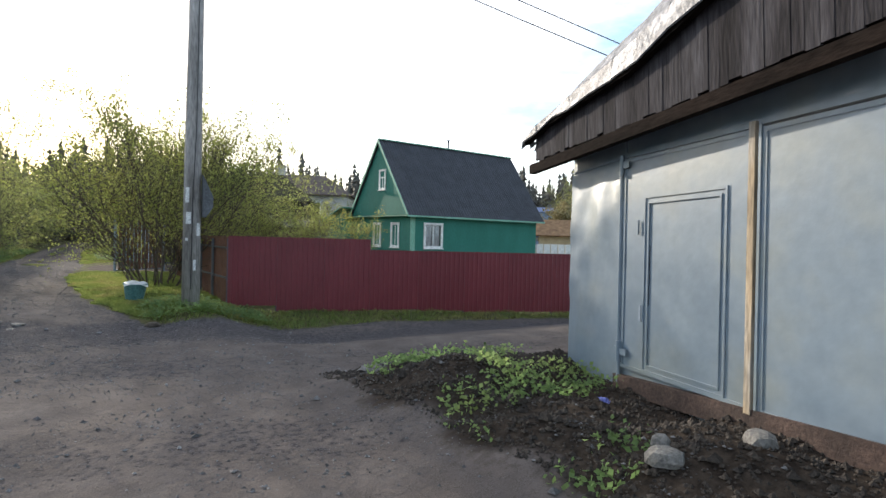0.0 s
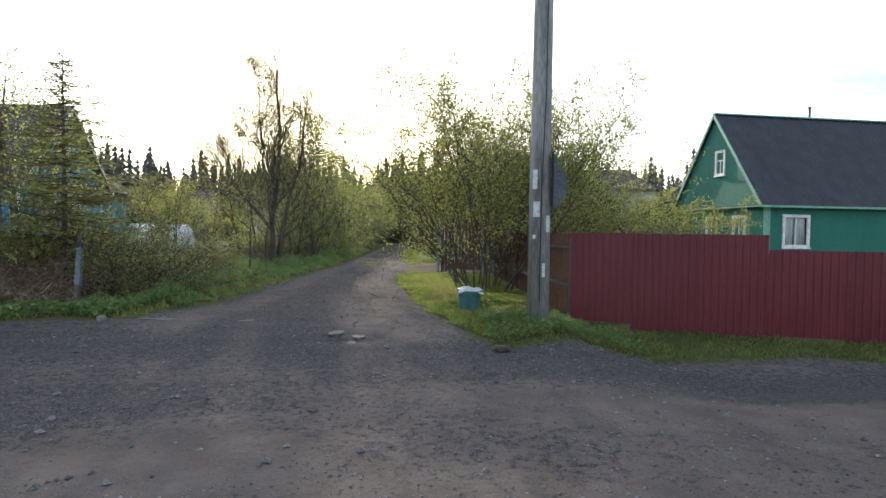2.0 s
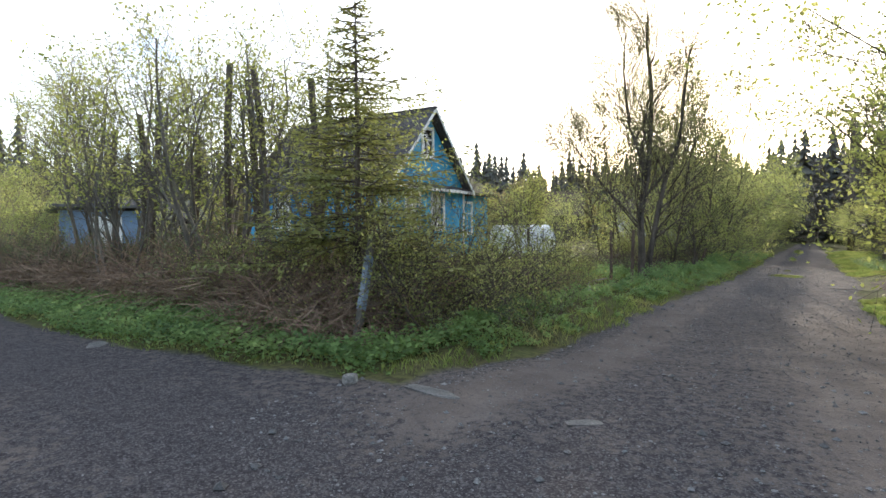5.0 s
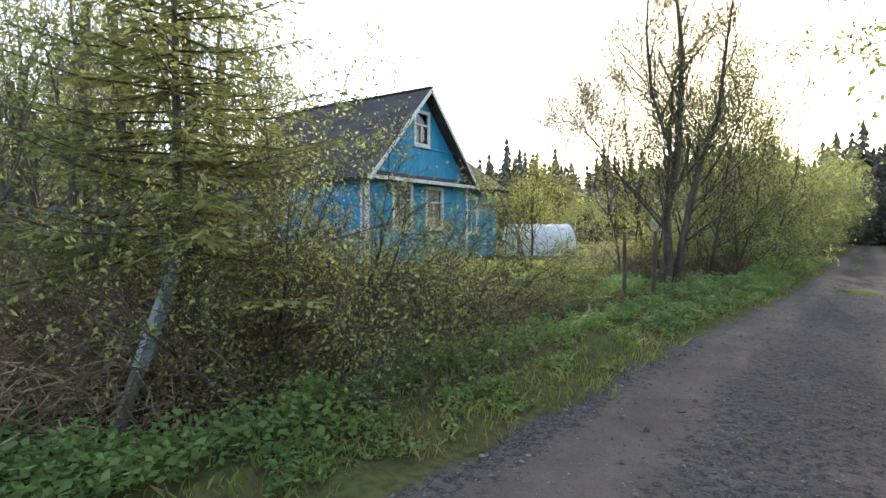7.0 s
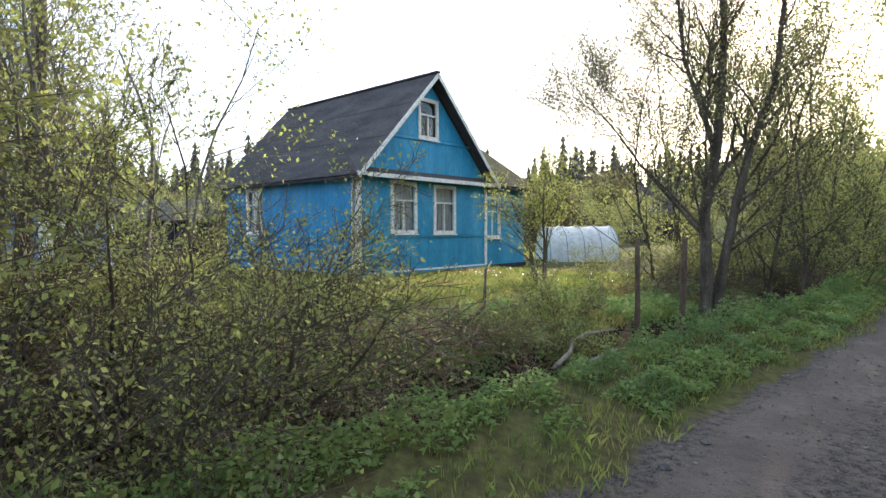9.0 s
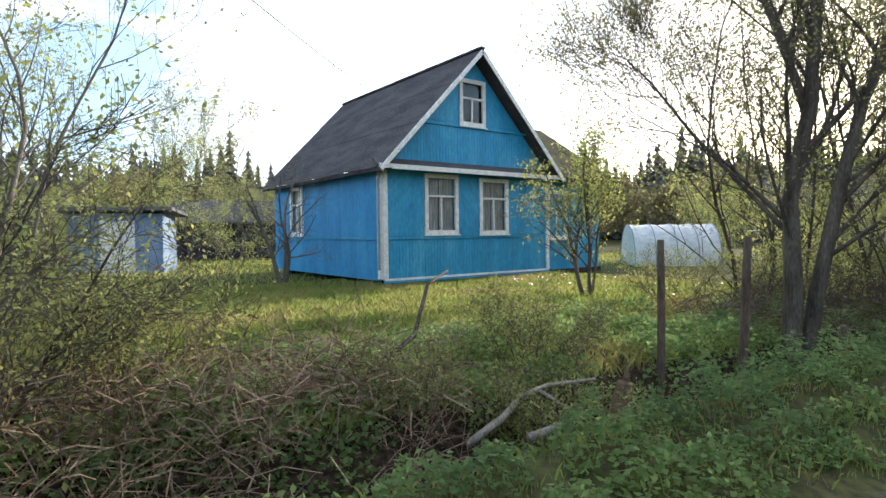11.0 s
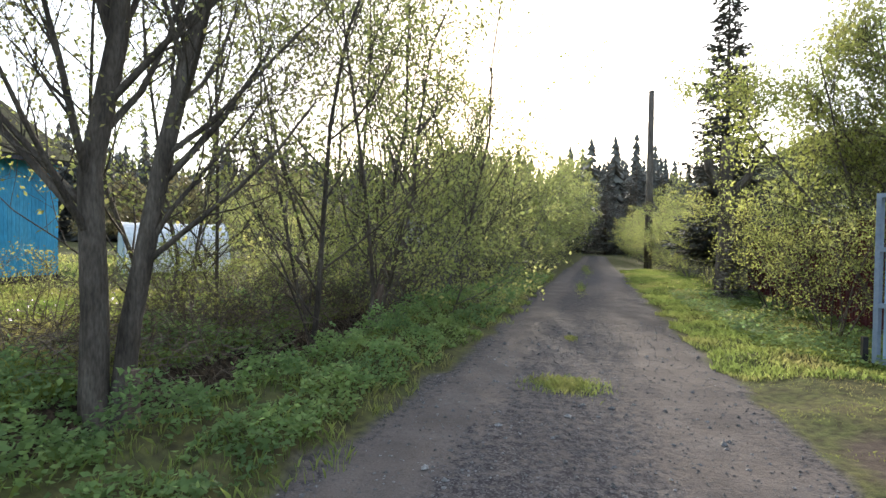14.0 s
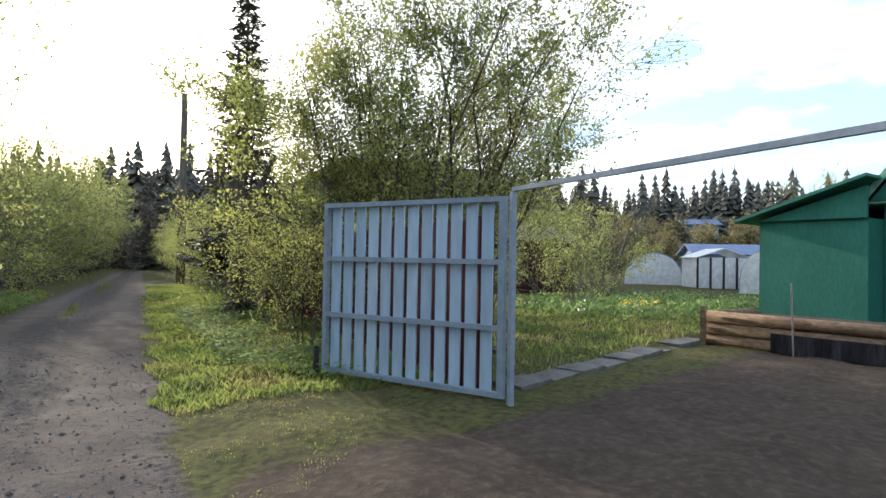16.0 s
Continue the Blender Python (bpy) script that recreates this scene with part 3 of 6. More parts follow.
def build_blue_house():
    W, D, Z0, ZE, ZR = 5.75, 7.3, 0.22, 3.05, 6.28
    house = thing("dacha_house", pose(-14.1, 25.05, 0, 0, 0, 90), "turquoise painted wooden house with peeling white trims on a lawn", "house")
    # local: x along the front (to the far corner), y into the house, -y faces the lane
    holes = [(1.20, 2.30, 1.36, 2.93), (3.05, 4.13, 1.34, 2.90)]
    front = part("front_wall", wall_with_holes(0, W, Z0 + 0.02, ZE, [(a + .08, b - .08, c + .08, d - .08) for a, b, c, d in holes], 0, 0.14), M_BLUEWALL, house, "turquoise boarded front wall")
    for a, b, c, d in holes:
        window(house, "window", b - a, d - c, pose((a + b) / 2, 0, c), ((0.5,), (0.66,)))
    xs, x = [], 0.03
    while x < W - 0.06:
        part("board", Shape().box((x, -0.014, Z0), (x + 0.091, -0.001, 1.24)), M_BLUEWALL, front)
        x += 0.098
    spans = [(0.0, 1.17), (2.33, 3.02), (4.16, W)]
    for i, (a, b) in enumerate(spans):
        w = b - a
        k = max(2, int((1.7 + w) / 0.105))
        for j in range(k):
            t = -w + (j + 0.5) * (1.7 + w) / k if i % 2 == 0 else (j + 0.5) * (1.7 + w) / k
            pts = []
            for q in (t, t + 0.097):
                if i % 2 == 0:
                    pts.append((max(0, -q), min(w, 1.62 - q)))
                else:
                    pts.append((max(0, q - 1.62), min(w, q)))
            (s0, e0), (s1, e1) = pts
            if e0 - s0 < 0.06 or e1 - s1 < 0.06:
                continue
            zf = (lambda s, q: 1.33 + s + q) if i % 2 == 0 else (lambda s, q: 1.33 + q - s)
            c = [(a + s0, -0.001, zf(s0, t)), (a + e0, -0.001, zf(e0, t)), (a + e1, -0.001, zf(e1, t + 0.097)), (a + s1, -0.001, zf(s1, t + 0.097))]
            c = c if i % 2 else c[::-1]
            part("board", Shape().slab([(p[0], -0.014, p[2]) for p in c], 0.013 if i % 2 == 0 else -0.013), M_BLUEWALL, front)
    part("waist_rail", Shape().box((0, -0.05, 1.25), (W, -0.002, 1.31)), M_BLUEWALL, front)
    part("base_rail", Shape().box((-0.04, -0.07, Z0 - 0.05), (W + 0.04, 0.0, Z0 - 0.003)).box((0.25, -0.02, 0.05), (W - 0.2, 0.02, Z0 - 0.055)), M_BLUEWALL, house)
    part("base_board", Shape().box((-0.03, -0.045, Z0 + 0.004), (W + 0.03, -0.026, Z0 + 0.06)), M_WHITE, house, "dirty white skirting")
    for x in (-0.05, W - 0.07):
        part("corner_board", Shape().box((x, -0.06, Z0 + 0.05), (x + 0.12, 0.1, ZE)), M_WHITE, house, "peeling white corner board")
    part("corner_board", Shape().box((-0.075, 0.10, Z0 + 0.05), (-0.01, 0.22, ZE)), M_WHITE, house, "peeling white corner board")
    hs = [(3.3, 4.3, 1.36, 2.90), (5.9, 6.8, 1.36, 2.90)]
    side = part("side_wall", wall_with_holes(0.14, D, Z0 + 0.02, ZE, [(a + .08, b - .08, c + .08, d - .08) for a, b, c, d in [(0.0 + D - b0, D - a0, c0, d0) for a0, b0, c0, d0 in [(1.4, 2.4, 1.36, 2.90)]]], -0.14, 0), M_BLUEWALL_SHADED, house, "turquoise boarded side wall", pose(0, 0, 0, 0, 0, 90))
    wx = D - 1.9
    window(house, "window", 1.0, 1.54, pose(0, wx, 1.36, 0, 0, -90), ((0.5,), (0.66,)))
    y = 0.24
    while y < D - 0.1:
        part("board", Shape().box((y, 0.001, Z0), (y + 0.092, 0.015, 1.24)), M_BLUEWALL_SHADED, side)
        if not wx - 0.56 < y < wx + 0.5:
            part("board", Shape().box((y, 0.001, 1.32), (y + 0.092, 0.013, ZE - 0.02)), M_BLUEWALL_SHADED, side)
        y += 0.098
    part("waist_rail", Shape().box((0.24, 0.002, 1.25), (D, 0.05, 1.31)), M_BLUEWALL, side)
    part("back_wall", Shape().box((0, D - 0.14, Z0), (W, D, ZE)), M_BLUEWALL, house)
    part("far_wall", Shape().box((W - 0.14, 0.14, Z0), (W, D - 0.14, ZE)), M_BLUEWALL, house)
    part("floor_slab", Shape().box((0.14, 0.14, Z0), (W - 0.14, D - 0.14, Z0 + 0.1)).box((0.3, 0.3, -0.2), (0.7, 0.7, Z0)).box((W - 0.7, 0.3, -0.2), (W - 0.3, 0.7, Z0)).box((0.3, D - 0.7, -0.2), (0.7, D - 0.3, Z0)).box((W - 0.7, D - 0.7, -0.2), (W - 0.3, D - 0.3, Z0)), M_DARKBEAM, house)
    # gable, leaning little; the ridge runs into the house
    ax, az, ov = W / 2, ZR, 0.32
    gable = Shape()
    gx0, gx1, gz0, gz1 = ax - 0.50, ax + 0.42, 4.28, 5.55
    slope = (az - ZE) / (ax + ov)
    top = lambda x: az - 0.17 - abs(x - ax) * slope
    xs = [0.05, gx0, ax, gx1, W - 0.05]
    for a, b in zip(xs, xs[1:]):
        inside = a >= gx0 - 1e-6 and b <= gx1 + 1e-6
        for lo, hi in (((ZE + .12, ZE + .12), (gz0 + .07, gz0 + .07)), ((gz1 - .07, gz1 - .07), (top(a), top(b)))) if inside else (((ZE + .12, ZE + .12), (max(ZE + .13, top(a)), max(ZE + .13, top(b)))),):
            gable.add([(a, 0, lo[0]), (b, 0, lo[1]), (b, 0, hi[1]), (a, 0, hi[0]), (a, 0.1, lo[0]), (b, 0.1, lo[1]), (b, 0.1, hi[1]), (a, 0.1, hi[0])], [(0, 1, 2, 3), (7, 6, 5, 4), (0, 4, 5, 1), (1, 5, 6, 2), (2, 6, 7, 3), (3, 7, 4, 0)])
    gw = part("gable_wall", gable, M_BLUEWALL, house, "turquoise boarded gable")
    x = -0.1
    while x < W:
        t = min(top(x), top(x + 0.085)) - 0.03
        z1 = min(t, 4.20)
        if z1 > ZE + 0.25:
            part("board", Shape().box((x, -0.013, ZE + 0.2), (x + 0.094, -0.001, z1)), M_BLUEWALL, gw)
        x += 0.1
    for i in range(24):
        for sgn in (-1, 1):
            d = 0.10 + i * 0.105
            x0 = ax + sgn * (0.55 if sgn < 0 else 0.47)
            za = 4.34 + d
            xa, xb = x0, ax + sgn * min(3.0, (top(ax) - 4.3) / slope)
            xe = x0 + sgn * d
            zlim = lambda x: top(x) - 0.03
            if za > zlim(xa) - 0.02:
                continue
            xe = xa + sgn * d
            if 4.33 > zlim(xe):
                continue
            part("board", Shape().beam((xa, -0.008, za), (xe, -0.008, 4.34), 0.012, 0.072, up=(0, -0.01, 1)), M_BLUEWALL, gw)
    part("gable_rail", Shape().box((0.9, -0.05, 4.22), (W - 0.9, -0.021, 4.27)), M_BLUEWALL, house)
    window(house, "window", gx1 - gx0, gz1 - gz0, pose((gx0 + gx1) / 2, 0, gz0), ((0.5,), (0.62,)), curtain=False)
    lowx, highx = -ov, W + ov
    part("cornice", Shape().add([(lowx, -0.34, ZE - 0.02), (highx, -0.34, ZE - 0.02), (highx, 0, ZE + 0.2), (lowx, 0, ZE + 0.2), (lowx, -0.34, ZE - 0.06), (highx, -0.34, ZE - 0.06), (highx, 0, ZE + 0.1), (lowx, 0, ZE + 0.1)], [(0, 1, 2, 3), (7, 6, 5, 4), (0, 4, 5, 1), (1, 5, 6, 2), (2, 6, 7, 3), (3, 7, 4, 0)]), M_ROOF, house, "dark metal drip roof")
    part("cornice_board", Shape().box((lowx, -0.365, ZE - 0.10), (highx, -0.342, ZE + 0.02)), M_WHITE, house, "dirty white cornice board")
    sc = Shape()
    for i in range(62):
        x = i * 0.0935
        sc.add([(x, -0.012, ZE - 0.06), (x + 0.085, -0.012, ZE - 0.06), (x + 0.085, -0.012, ZE - 0.12), (x + 0.043, -0.012, ZE - 0.17), (x, -0.012, ZE - 0.12), (x, -0.002, ZE - 0.06), (x + 0.085, -0.002, ZE - 0.06), (x + 0.085, -0.002, ZE - 0.12), (x + 0.043, -0.002, ZE - 0.17), (x, -0.002, ZE - 0.12)],
               [(0, 4, 3, 2, 1), (5, 6, 7, 8, 9), (0, 5, 9, 4), (4, 9, 8, 3), (3, 8, 7, 2), (2, 7, 6, 1)])
    part("scalloped_trim", sc, M_BLUEWALL, house)
    eave_pts = {}
    y0, y1 = -0.42, D + 0.35
    hip = 1.0
    for sgn in (-1, 1):
        ex = ax + sgn * (ax + ov)
        n_strip = 8
        for j in range(n_strip):
            ya, yb = y0 + (y1 - y0) * j / n_strip, y0 + (y1 - y0) * (j + 1) / n_strip
            for (s0, s1, lift) in ((0.0, 0.36, 0.0), (0.35, 0.69, 0.014), (0.68, 1.0, 0.028)):
                pt = lambda y, s: (ex + (ax - ex) * s, y, ZE - 0.05 + (az - ZE + 0.05) * s + lift)
                cs = [pt(ya, s0), pt(yb + 0.03, s0), pt(yb + 0.03, s1), pt(ya, s1)]
                if sgn > 0:
                    cs = [cs[1], cs[0], cs[3], cs[2]]
                sh = corrugated([cs[1], cs[0], cs[3], cs[2]], 0.15, 0.032)
                part("roof_sheet", sh, M_ROOF, house)
        part("bargeboard", Shape().beam((ex, y0 - 0.01, ZE - 0.13), (ax, y0 - 0.01, az - 0.06), 0.025, 0.115), M_WHITE, house, "white bargeboard")
        part("eave_board", Shape().box((min(ex, ex + sgn * -0.03), y0, ZE - 0.16), (max(ex, ex + sgn * -0.03), y1, ZE - 0.085)), M_OLDWOOD, house, "bare grey eave board")
        part("soffit", Shape().slab([(ex - sgn * 0.03, y0 + .02, ZE - 0.13), (ex - sgn * 0.03, y1, ZE - 0.13), (ax + sgn * (ax + 0.0), y1, ZE - 0.10), (ax + sgn * (ax + 0.0), y0 + .02, ZE - 0.10)], 0.02), M_DARKBEAM, house)
    part("ridge_cap", Shape().beam((ax, y0 - 0.02, az + 0.04), (ax, y1, az + 0.04), 0.16, 0.05), M_ROOF, house)
    # lower wing towards the far end, set back from the front
    part("eave_board", Shape().box((W + 0.37, -0.33, 2.90), (W + 3.0, -0.305, 3.00)), M_OLDWOOD, house, "bare grey eave board")
    wing = part("wing", Shape().box((W + 0.01, 0.1, Z0), (W + 2.62, 6.2, 3.0)), M_BLUEWALL, house, "turquoise boarded side wing")
    part("wing_gable", Shape().slab([(W + 2.62, 0.1, 3.0), (W + 2.62, 6.2, 3.0), (W + 2.62, 3.0, 5.0)], 0.1), M_OLDWOOD, house, "bare grey plank gable")
    part("wing_roof", Shape().slab([(W + 0.34, -0.32, 3.04), (W + 3.0, -0.32, 3.04), (W + 2.95, 3.0, 5.2), (W - 1.75, 3.0, 5.2)], 0.06), M_MOSSROOF, house, "mossy brown lean-to roof")
    part("wing_roof", Shape().slab([(W - 1.75, 3.004, 5.2), (W + 2.95, 3.004, 5.2), (W + 3.0, 6.5, 3.04), (W + 0.34, 6.5, 3.04)], 0.06), M_MOSSROOF, house, "mossy brown lean-to roof")
    x = W + 0.03
    while x < W + 2.5:
        part("board", Shape().box((x, 0.085, Z0), (x + 0.092, 0.098, 2.96)), M_BLUEWALL, wing)
        x += 0.098
    window(house, "window", 0.92, 1.5, pose(W + 0.52, 0.07, 1.16), ((0.5,), (0.66,)))
    part("wing_sill_beam", Shape().box((W + 0.02, 0.02, Z0 - 0.12), (W + 2.62, 0.3, Z0 - 0.003)), M_OLDWOOD, house, "weathered base beam")
    part("downpipe", Shape().tube([(-0.12, -0.1, 2.9), (-0.16, 0.0, 2.7), (-0.13, 0.05, 0.5)], 0.03, 8), M_GATEFRAME, house)


def build_green_house():
    house = thing("green_cottage", pose(12.3, 25.55, 0, 0, 0, 4.5), "teal green cottage with steep charcoal roof behind the crimson fence", "house")
    L, H, ZE, ZR = 9.0, 2.85, 2.48, 6.22
    w = H - 0.28
    body = wall_with_holes(0.35, L - 0.35, -0.1, ZE, [(1.15, 2.15, 1.0, 2.1)], -w, -w + 0.12)
    part("side_wall", body, M_GREENWALL, house)
    window(house, "window", 1.12, 1.22, pose(1.65, -w, 0.95), ((0.5,), ()))
    fr = wall_with_holes(-w, w, -0.1, ZE, [], -0.12, 0)
    front = Shape().box((0.35, -w + 0.121, -0.1), (0.47, w, ZE))
    part("front_wall", front, M_GREENWALL, house)
    part("far_wall", Shape().box((L - 0.47, -w + 0.121, -0.1), (L - 0.35, w, ZE)).box((0.471, w - 0.12, -0.1), (L - 0.471, w, ZE)), M_GREENWALL, house)
    for y in (-1.25, 0.45):
        window(house, "window", 0.74, 1.2, pose(0.345, y, 0.95, 0, 0, -90), ((0.5,), ()))
    zt = lambda y: ZR - 0.15 - (ZR - ZE) * abs(y) / H
    g = Shape()
    for x in (0.12, 8.7):
        g = Shape()
        g.add([(x, -H + .12, ZE + .02), (x, H - .12, ZE + .02), (x, 0, ZR - .12), (x + 0.1, -H + .12, ZE + .02), (x + 0.1, H - .12, ZE + .02), (x + 0.1, 0, ZR - .12)], [(0, 2, 1), (3, 4, 5), (0, 1, 4, 3), (1, 2, 5, 4), (2, 0, 3, 5)])
        part("gable_wall", g, M_GREENWALL, house)
    window(house, "window", 0.62, 1.0, pose(0.115, -0.35, 3.75, 0, 0, -90), ((0.5,), (0.62,)), frame_w=0.09)
    part("soffit", Shape().box((0.08, -H, ZE - 0.04), (L - .1, H, ZE)), M_GREENPALE, house)
    for sgn in (-1, 1):
        for j in range(8):
            a, b = L * j / 8, L * (j + 1) / 8 + 0.03
            for s0, s1, lift in ((0, 0.35, 0), (0.34, 0.68, 0.012), (0.67, 1, 0.024)):
                pt = lambda x, s: (x, sgn * H * (1.0 - s), ZE + (ZR - ZE) * s + lift)
                cs = [pt(a, s0), pt(b, s0), pt(b, s1), pt(a, s1)]
                part("roof_sheet", corrugated(cs if sgn < 0 else [cs[1], cs[0], cs[3], cs[2]], 0.15, 0.035), M_ROOFNEW, house)
        part("bargeboard", Shape().beam((-0.01, sgn * H, ZE - 0.02), (-0.01, 0, ZR - 0.02), 0.03, 0.11), M_GREENPALE, house)
        part("gutter_board", Shape().box((0, sgn * (H + 0.01) - 0.02, ZE - 0.08), (L, sgn * (H + 0.01) + 0.02, ZE)), M_GREENPALE, house)
    part("ridge_cap", Shape().beam((0, 0, ZR + 0.05), (L, 0, ZR + 0.05), 0.2, 0.05), M_GREENPALE, house)
    part("corner_board", Shape().box((0.33, -w - 0.015, -0.1), (0.6, -w - 0.001, ZE - 0.05)), M_GREENPALE, house)
    part("flue_pipe", Shape().tube([(4.6, 0.3, ZR - 0.6), (4.6, 0.3, ZR + 0.55)], 0.05, 8).tube([(4.6, 0.3, ZR + 0.55), (4.6, 0.3, ZR + 0.62)], [0.1, 0.02], 8), M_TIN, house)
    # lean-to at the back
    ext = part("lean_to", Shape().box((-0.35, w + 0.01, -0.1), (L - 1.0, w + 2.0, 2.15)).slab([(-0.35, w + 0.01, 2.15), (-0.35, w + 2.0, 2.15), (-0.35, w + 0.01, 2.75)], 0.1), M_GREENWALL, house)
    part("lean_to_roof", Shape().slab([(-0.7, H - 0.35, 2.95), (L, H - 0.35, 2.95), (L, w + 2.4, 2.18), (-0.7, w + 2.4, 2.18)], 0.06), M_GREENWALL, house)


def build_garage():
    """Local x runs along the front away from the crossing, y into the garage."""
    ang = math.degrees(math.atan2(-0.964, -0.267))
    g = thing("garage", pose(4.725, 4.67, 0, 0, -1.2, ang) @ Matrix.Diagonal((1.035, 1, 1, 1)), "metal-clad pale blue garage with dark eaves and grey planks", "garage")
    L, ZT = 6.6, 2.60
    front = part("front_wall", wall_with_holes(0, L, 0.05, ZT, [(0.98, 3.98, 0.30, 2.28)], 0.02, 0.10), M_BLUESTEEL, g, "dented pale blue sheet-metal cladding")
    part("sheet_seam", Shape().beam((0.0, 0.012, 2.27), (0.98, 0.012, 2.31), 0.015, 0.02).beam((0.96, 0.014, 2.52), (0.98, 0.014, 2.25), 0.012, 0.03), M_GATEFRAME, front)
    # dented sheet left of the gate
    d = Shape()
    nx_, nz_ = 14, 34
    for i in range(nx_ + 1):
        for j in range(nz_ + 1):
            x, z = 0.96 * i / nx_, 0.08 + 2.16 * j / nz_
            y = 0.005 - 0.022 * noise.noise(Vector((x * 2.1, z * 1.6, 3.3))) - 0.02 * math.exp(-((x - 0.62) ** 2 / 0.02 + (z - 1.75) ** 2 / 0.12)) - 0.012 * noise.noise(Vector((x * 6, z * 4, 1.3)))
            d.v.append((x, y - 0.012, z))
    d.f = [(i * (nz_ + 1) + j, i * (nz_ + 1) + j + 1, (i + 1) * (nz_ + 1) + j + 1, (i + 1) * (nz_ + 1) + j) for i in range(nx_) for j in range(nz_)]
    d.f = [f[::-1] for f in d.f]
    part("dented_sheet", d, M_BLUESTEEL, g, "dented pale blue metal sheet", smooth=True)
    for nm, x0, x1 in (("gate_leaf", 0.99, 2.45), ("gate_leaf", 2.56, 3.96)):
        z0, z1 = (0.17, 2.27)
        if x0 < 2:
            leaf = part(nm, wall_with_holes(x0, x1, z0 + 0.1, z1, [(1.36, 2.20, 0.35, 1.84)], -0.012, 0.015), M_BLUESTEEL, g, "pale blue painted metal gate leaf with a wicket door")
        else:
            leaf = part(nm, Shape().box((x0, -0.012, z0 + 0.12), (x1, 0.015, z1)), M_BLUESTEEL, g, "pale blue painted metal gate leaf")
        fr = Shape()
        for a, b in (((x0, -0.022, z0 + .1), (x0 + 0.035, -0.0125, z1 + .01)), ((x1 - 0.035, -0.022, z0 + .1), (x1, -0.0125, z1 + .01)), ((x0 + .035, -0.022, z1 - 0.025), (x1 - .035, -0.0125, z1 + .01)), ((x0 + .035, -0.022, z0 + .1), (x1 - .035, -0.0125, z0 + 0.13))):
            fr.box(a, b)
        part("leaf_frame", fr, M_BLUESTEEL, leaf)
    w = part("wicket_door", Shape().box((1.365, -0.008, 0.355), (2.195, 0.018, 1.835)), M_BLUESTEEL, g, "pale blue wicket door")
    f = Shape()
    for o, t in ((0.0, 0.022), (0.055, 0.018)):
        x0, x1, z0, z1 = 1.30 + o, 2.26 - o, 0.29 + o, 1.90 - o
        for a, b in (((x0, -0.024, z0), (x0 + t, -0.0125, z1)), ((x1 - t, -0.024, z0), (x1, -0.0125, z1)), ((x0 + t, -0.024, z1 - t), (x1 - t, -0.0125, z1)), ((x0 + t, -0.024, z0), (x1 - t, -0.0125, z0 + t))):
            f.box(a, b)
    part("door_frame", f, M_BLUESTEEL, w)
    part("dark_gap", Shape().box((2.187, -0.0125, 0.40), (2.193, -0.0085, 1.80)).box((1.372, -0.0125, 0.9), (1.380, -0.0085, 1.45)), M_BLACK, w)
    part("lock_box", Shape().box((1.215, -0.05, 1.55), (1.255, -0.033, 1.68)), M_BLUESTEEL, w)
    part("lock_plate", Shape().box((1.27, -0.04, 0.75), (1.30, -0.033, 0.9)), M_GATEFRAME, w)
    part("cover_batten", Shape().box((2.462, -0.045, 0.25), (2.515, -0.013, 2.33)), M_YELLOWWOOD, g, "peeling ochre wooden batten")
    part("hinge_post", Shape().box((2.536, -0.035, 0.27), (2.558, 0.02, 2.30)), M_BLUESTEEL, g)
    for z in (0.42, 2.22):
        hg = part("hinge", Shape().tube([(0.985, -0.045, z - 0.10), (0.985, -0.045, z + 0.10)], 0.022, 8).box((0.90, -0.035, z - 0.035), (0.985, -0.022, z + 0.035)).box((0.985, -0.045, z - 0.03), (1.10, -0.031, z + 0.03)), M_BLUESTEEL, g)
    part("gate_post", Shape().tube([(0.96, -0.02, 0.1), (0.965, -0.025, 2.3)], 0.02, 8), M_BLUESTEEL, g)
    part("slot", Shape().box((4.0, 0.0, 2.30), (2.56, 0.019, 2.325)).box((2.545, -0.02, 2.285), (4.0, 0.012, 2.30)), M_BLACK, g)
    part("lintel", Shape().box((0.9, -0.012, 2.29), (4.05, 0.018, 2.345)), M_BLUESTEEL, g)
    part("base_beam", Shape().box((0.02, 0.03, -0.12), (L, 0.2, 0.14)).beam((0.9, -0.005, 0.10), (L, -0.005, 0.46), 0.062, 0.17), M_REDBROWN, g, "red-brown weathered sill beam")
    part("side_wall", Shape().box((0, 0.101, 0.05), (0.08, 6.2, ZT)), M_BLUESTEEL, g)
    part("back_wall", Shape().box((0.081, 6.12, 0.05), (L, 6.2, ZT)).box((L - 0.08, 0.101, 0.05), (L, 6.119, ZT)), M_BLUESTEEL, g)
    part("foundation", Shape().box((0.02, 0.22, -0.3), (L - 0.02, 6.15, 0.05)), M_SLAB, g)
    # eaves: beams, soffit, plank gable and tin roof
    o = 0.32
    sag = lambda x: 0.0
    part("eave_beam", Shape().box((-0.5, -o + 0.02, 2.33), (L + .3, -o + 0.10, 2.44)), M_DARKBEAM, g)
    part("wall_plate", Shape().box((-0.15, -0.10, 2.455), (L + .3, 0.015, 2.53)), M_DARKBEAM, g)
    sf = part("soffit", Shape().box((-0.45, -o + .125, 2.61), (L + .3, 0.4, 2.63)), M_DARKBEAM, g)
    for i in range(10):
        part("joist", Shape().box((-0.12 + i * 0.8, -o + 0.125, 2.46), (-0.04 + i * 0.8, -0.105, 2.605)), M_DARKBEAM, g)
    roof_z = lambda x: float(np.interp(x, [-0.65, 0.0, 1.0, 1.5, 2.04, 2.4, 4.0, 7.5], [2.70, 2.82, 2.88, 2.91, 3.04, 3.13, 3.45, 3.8]))
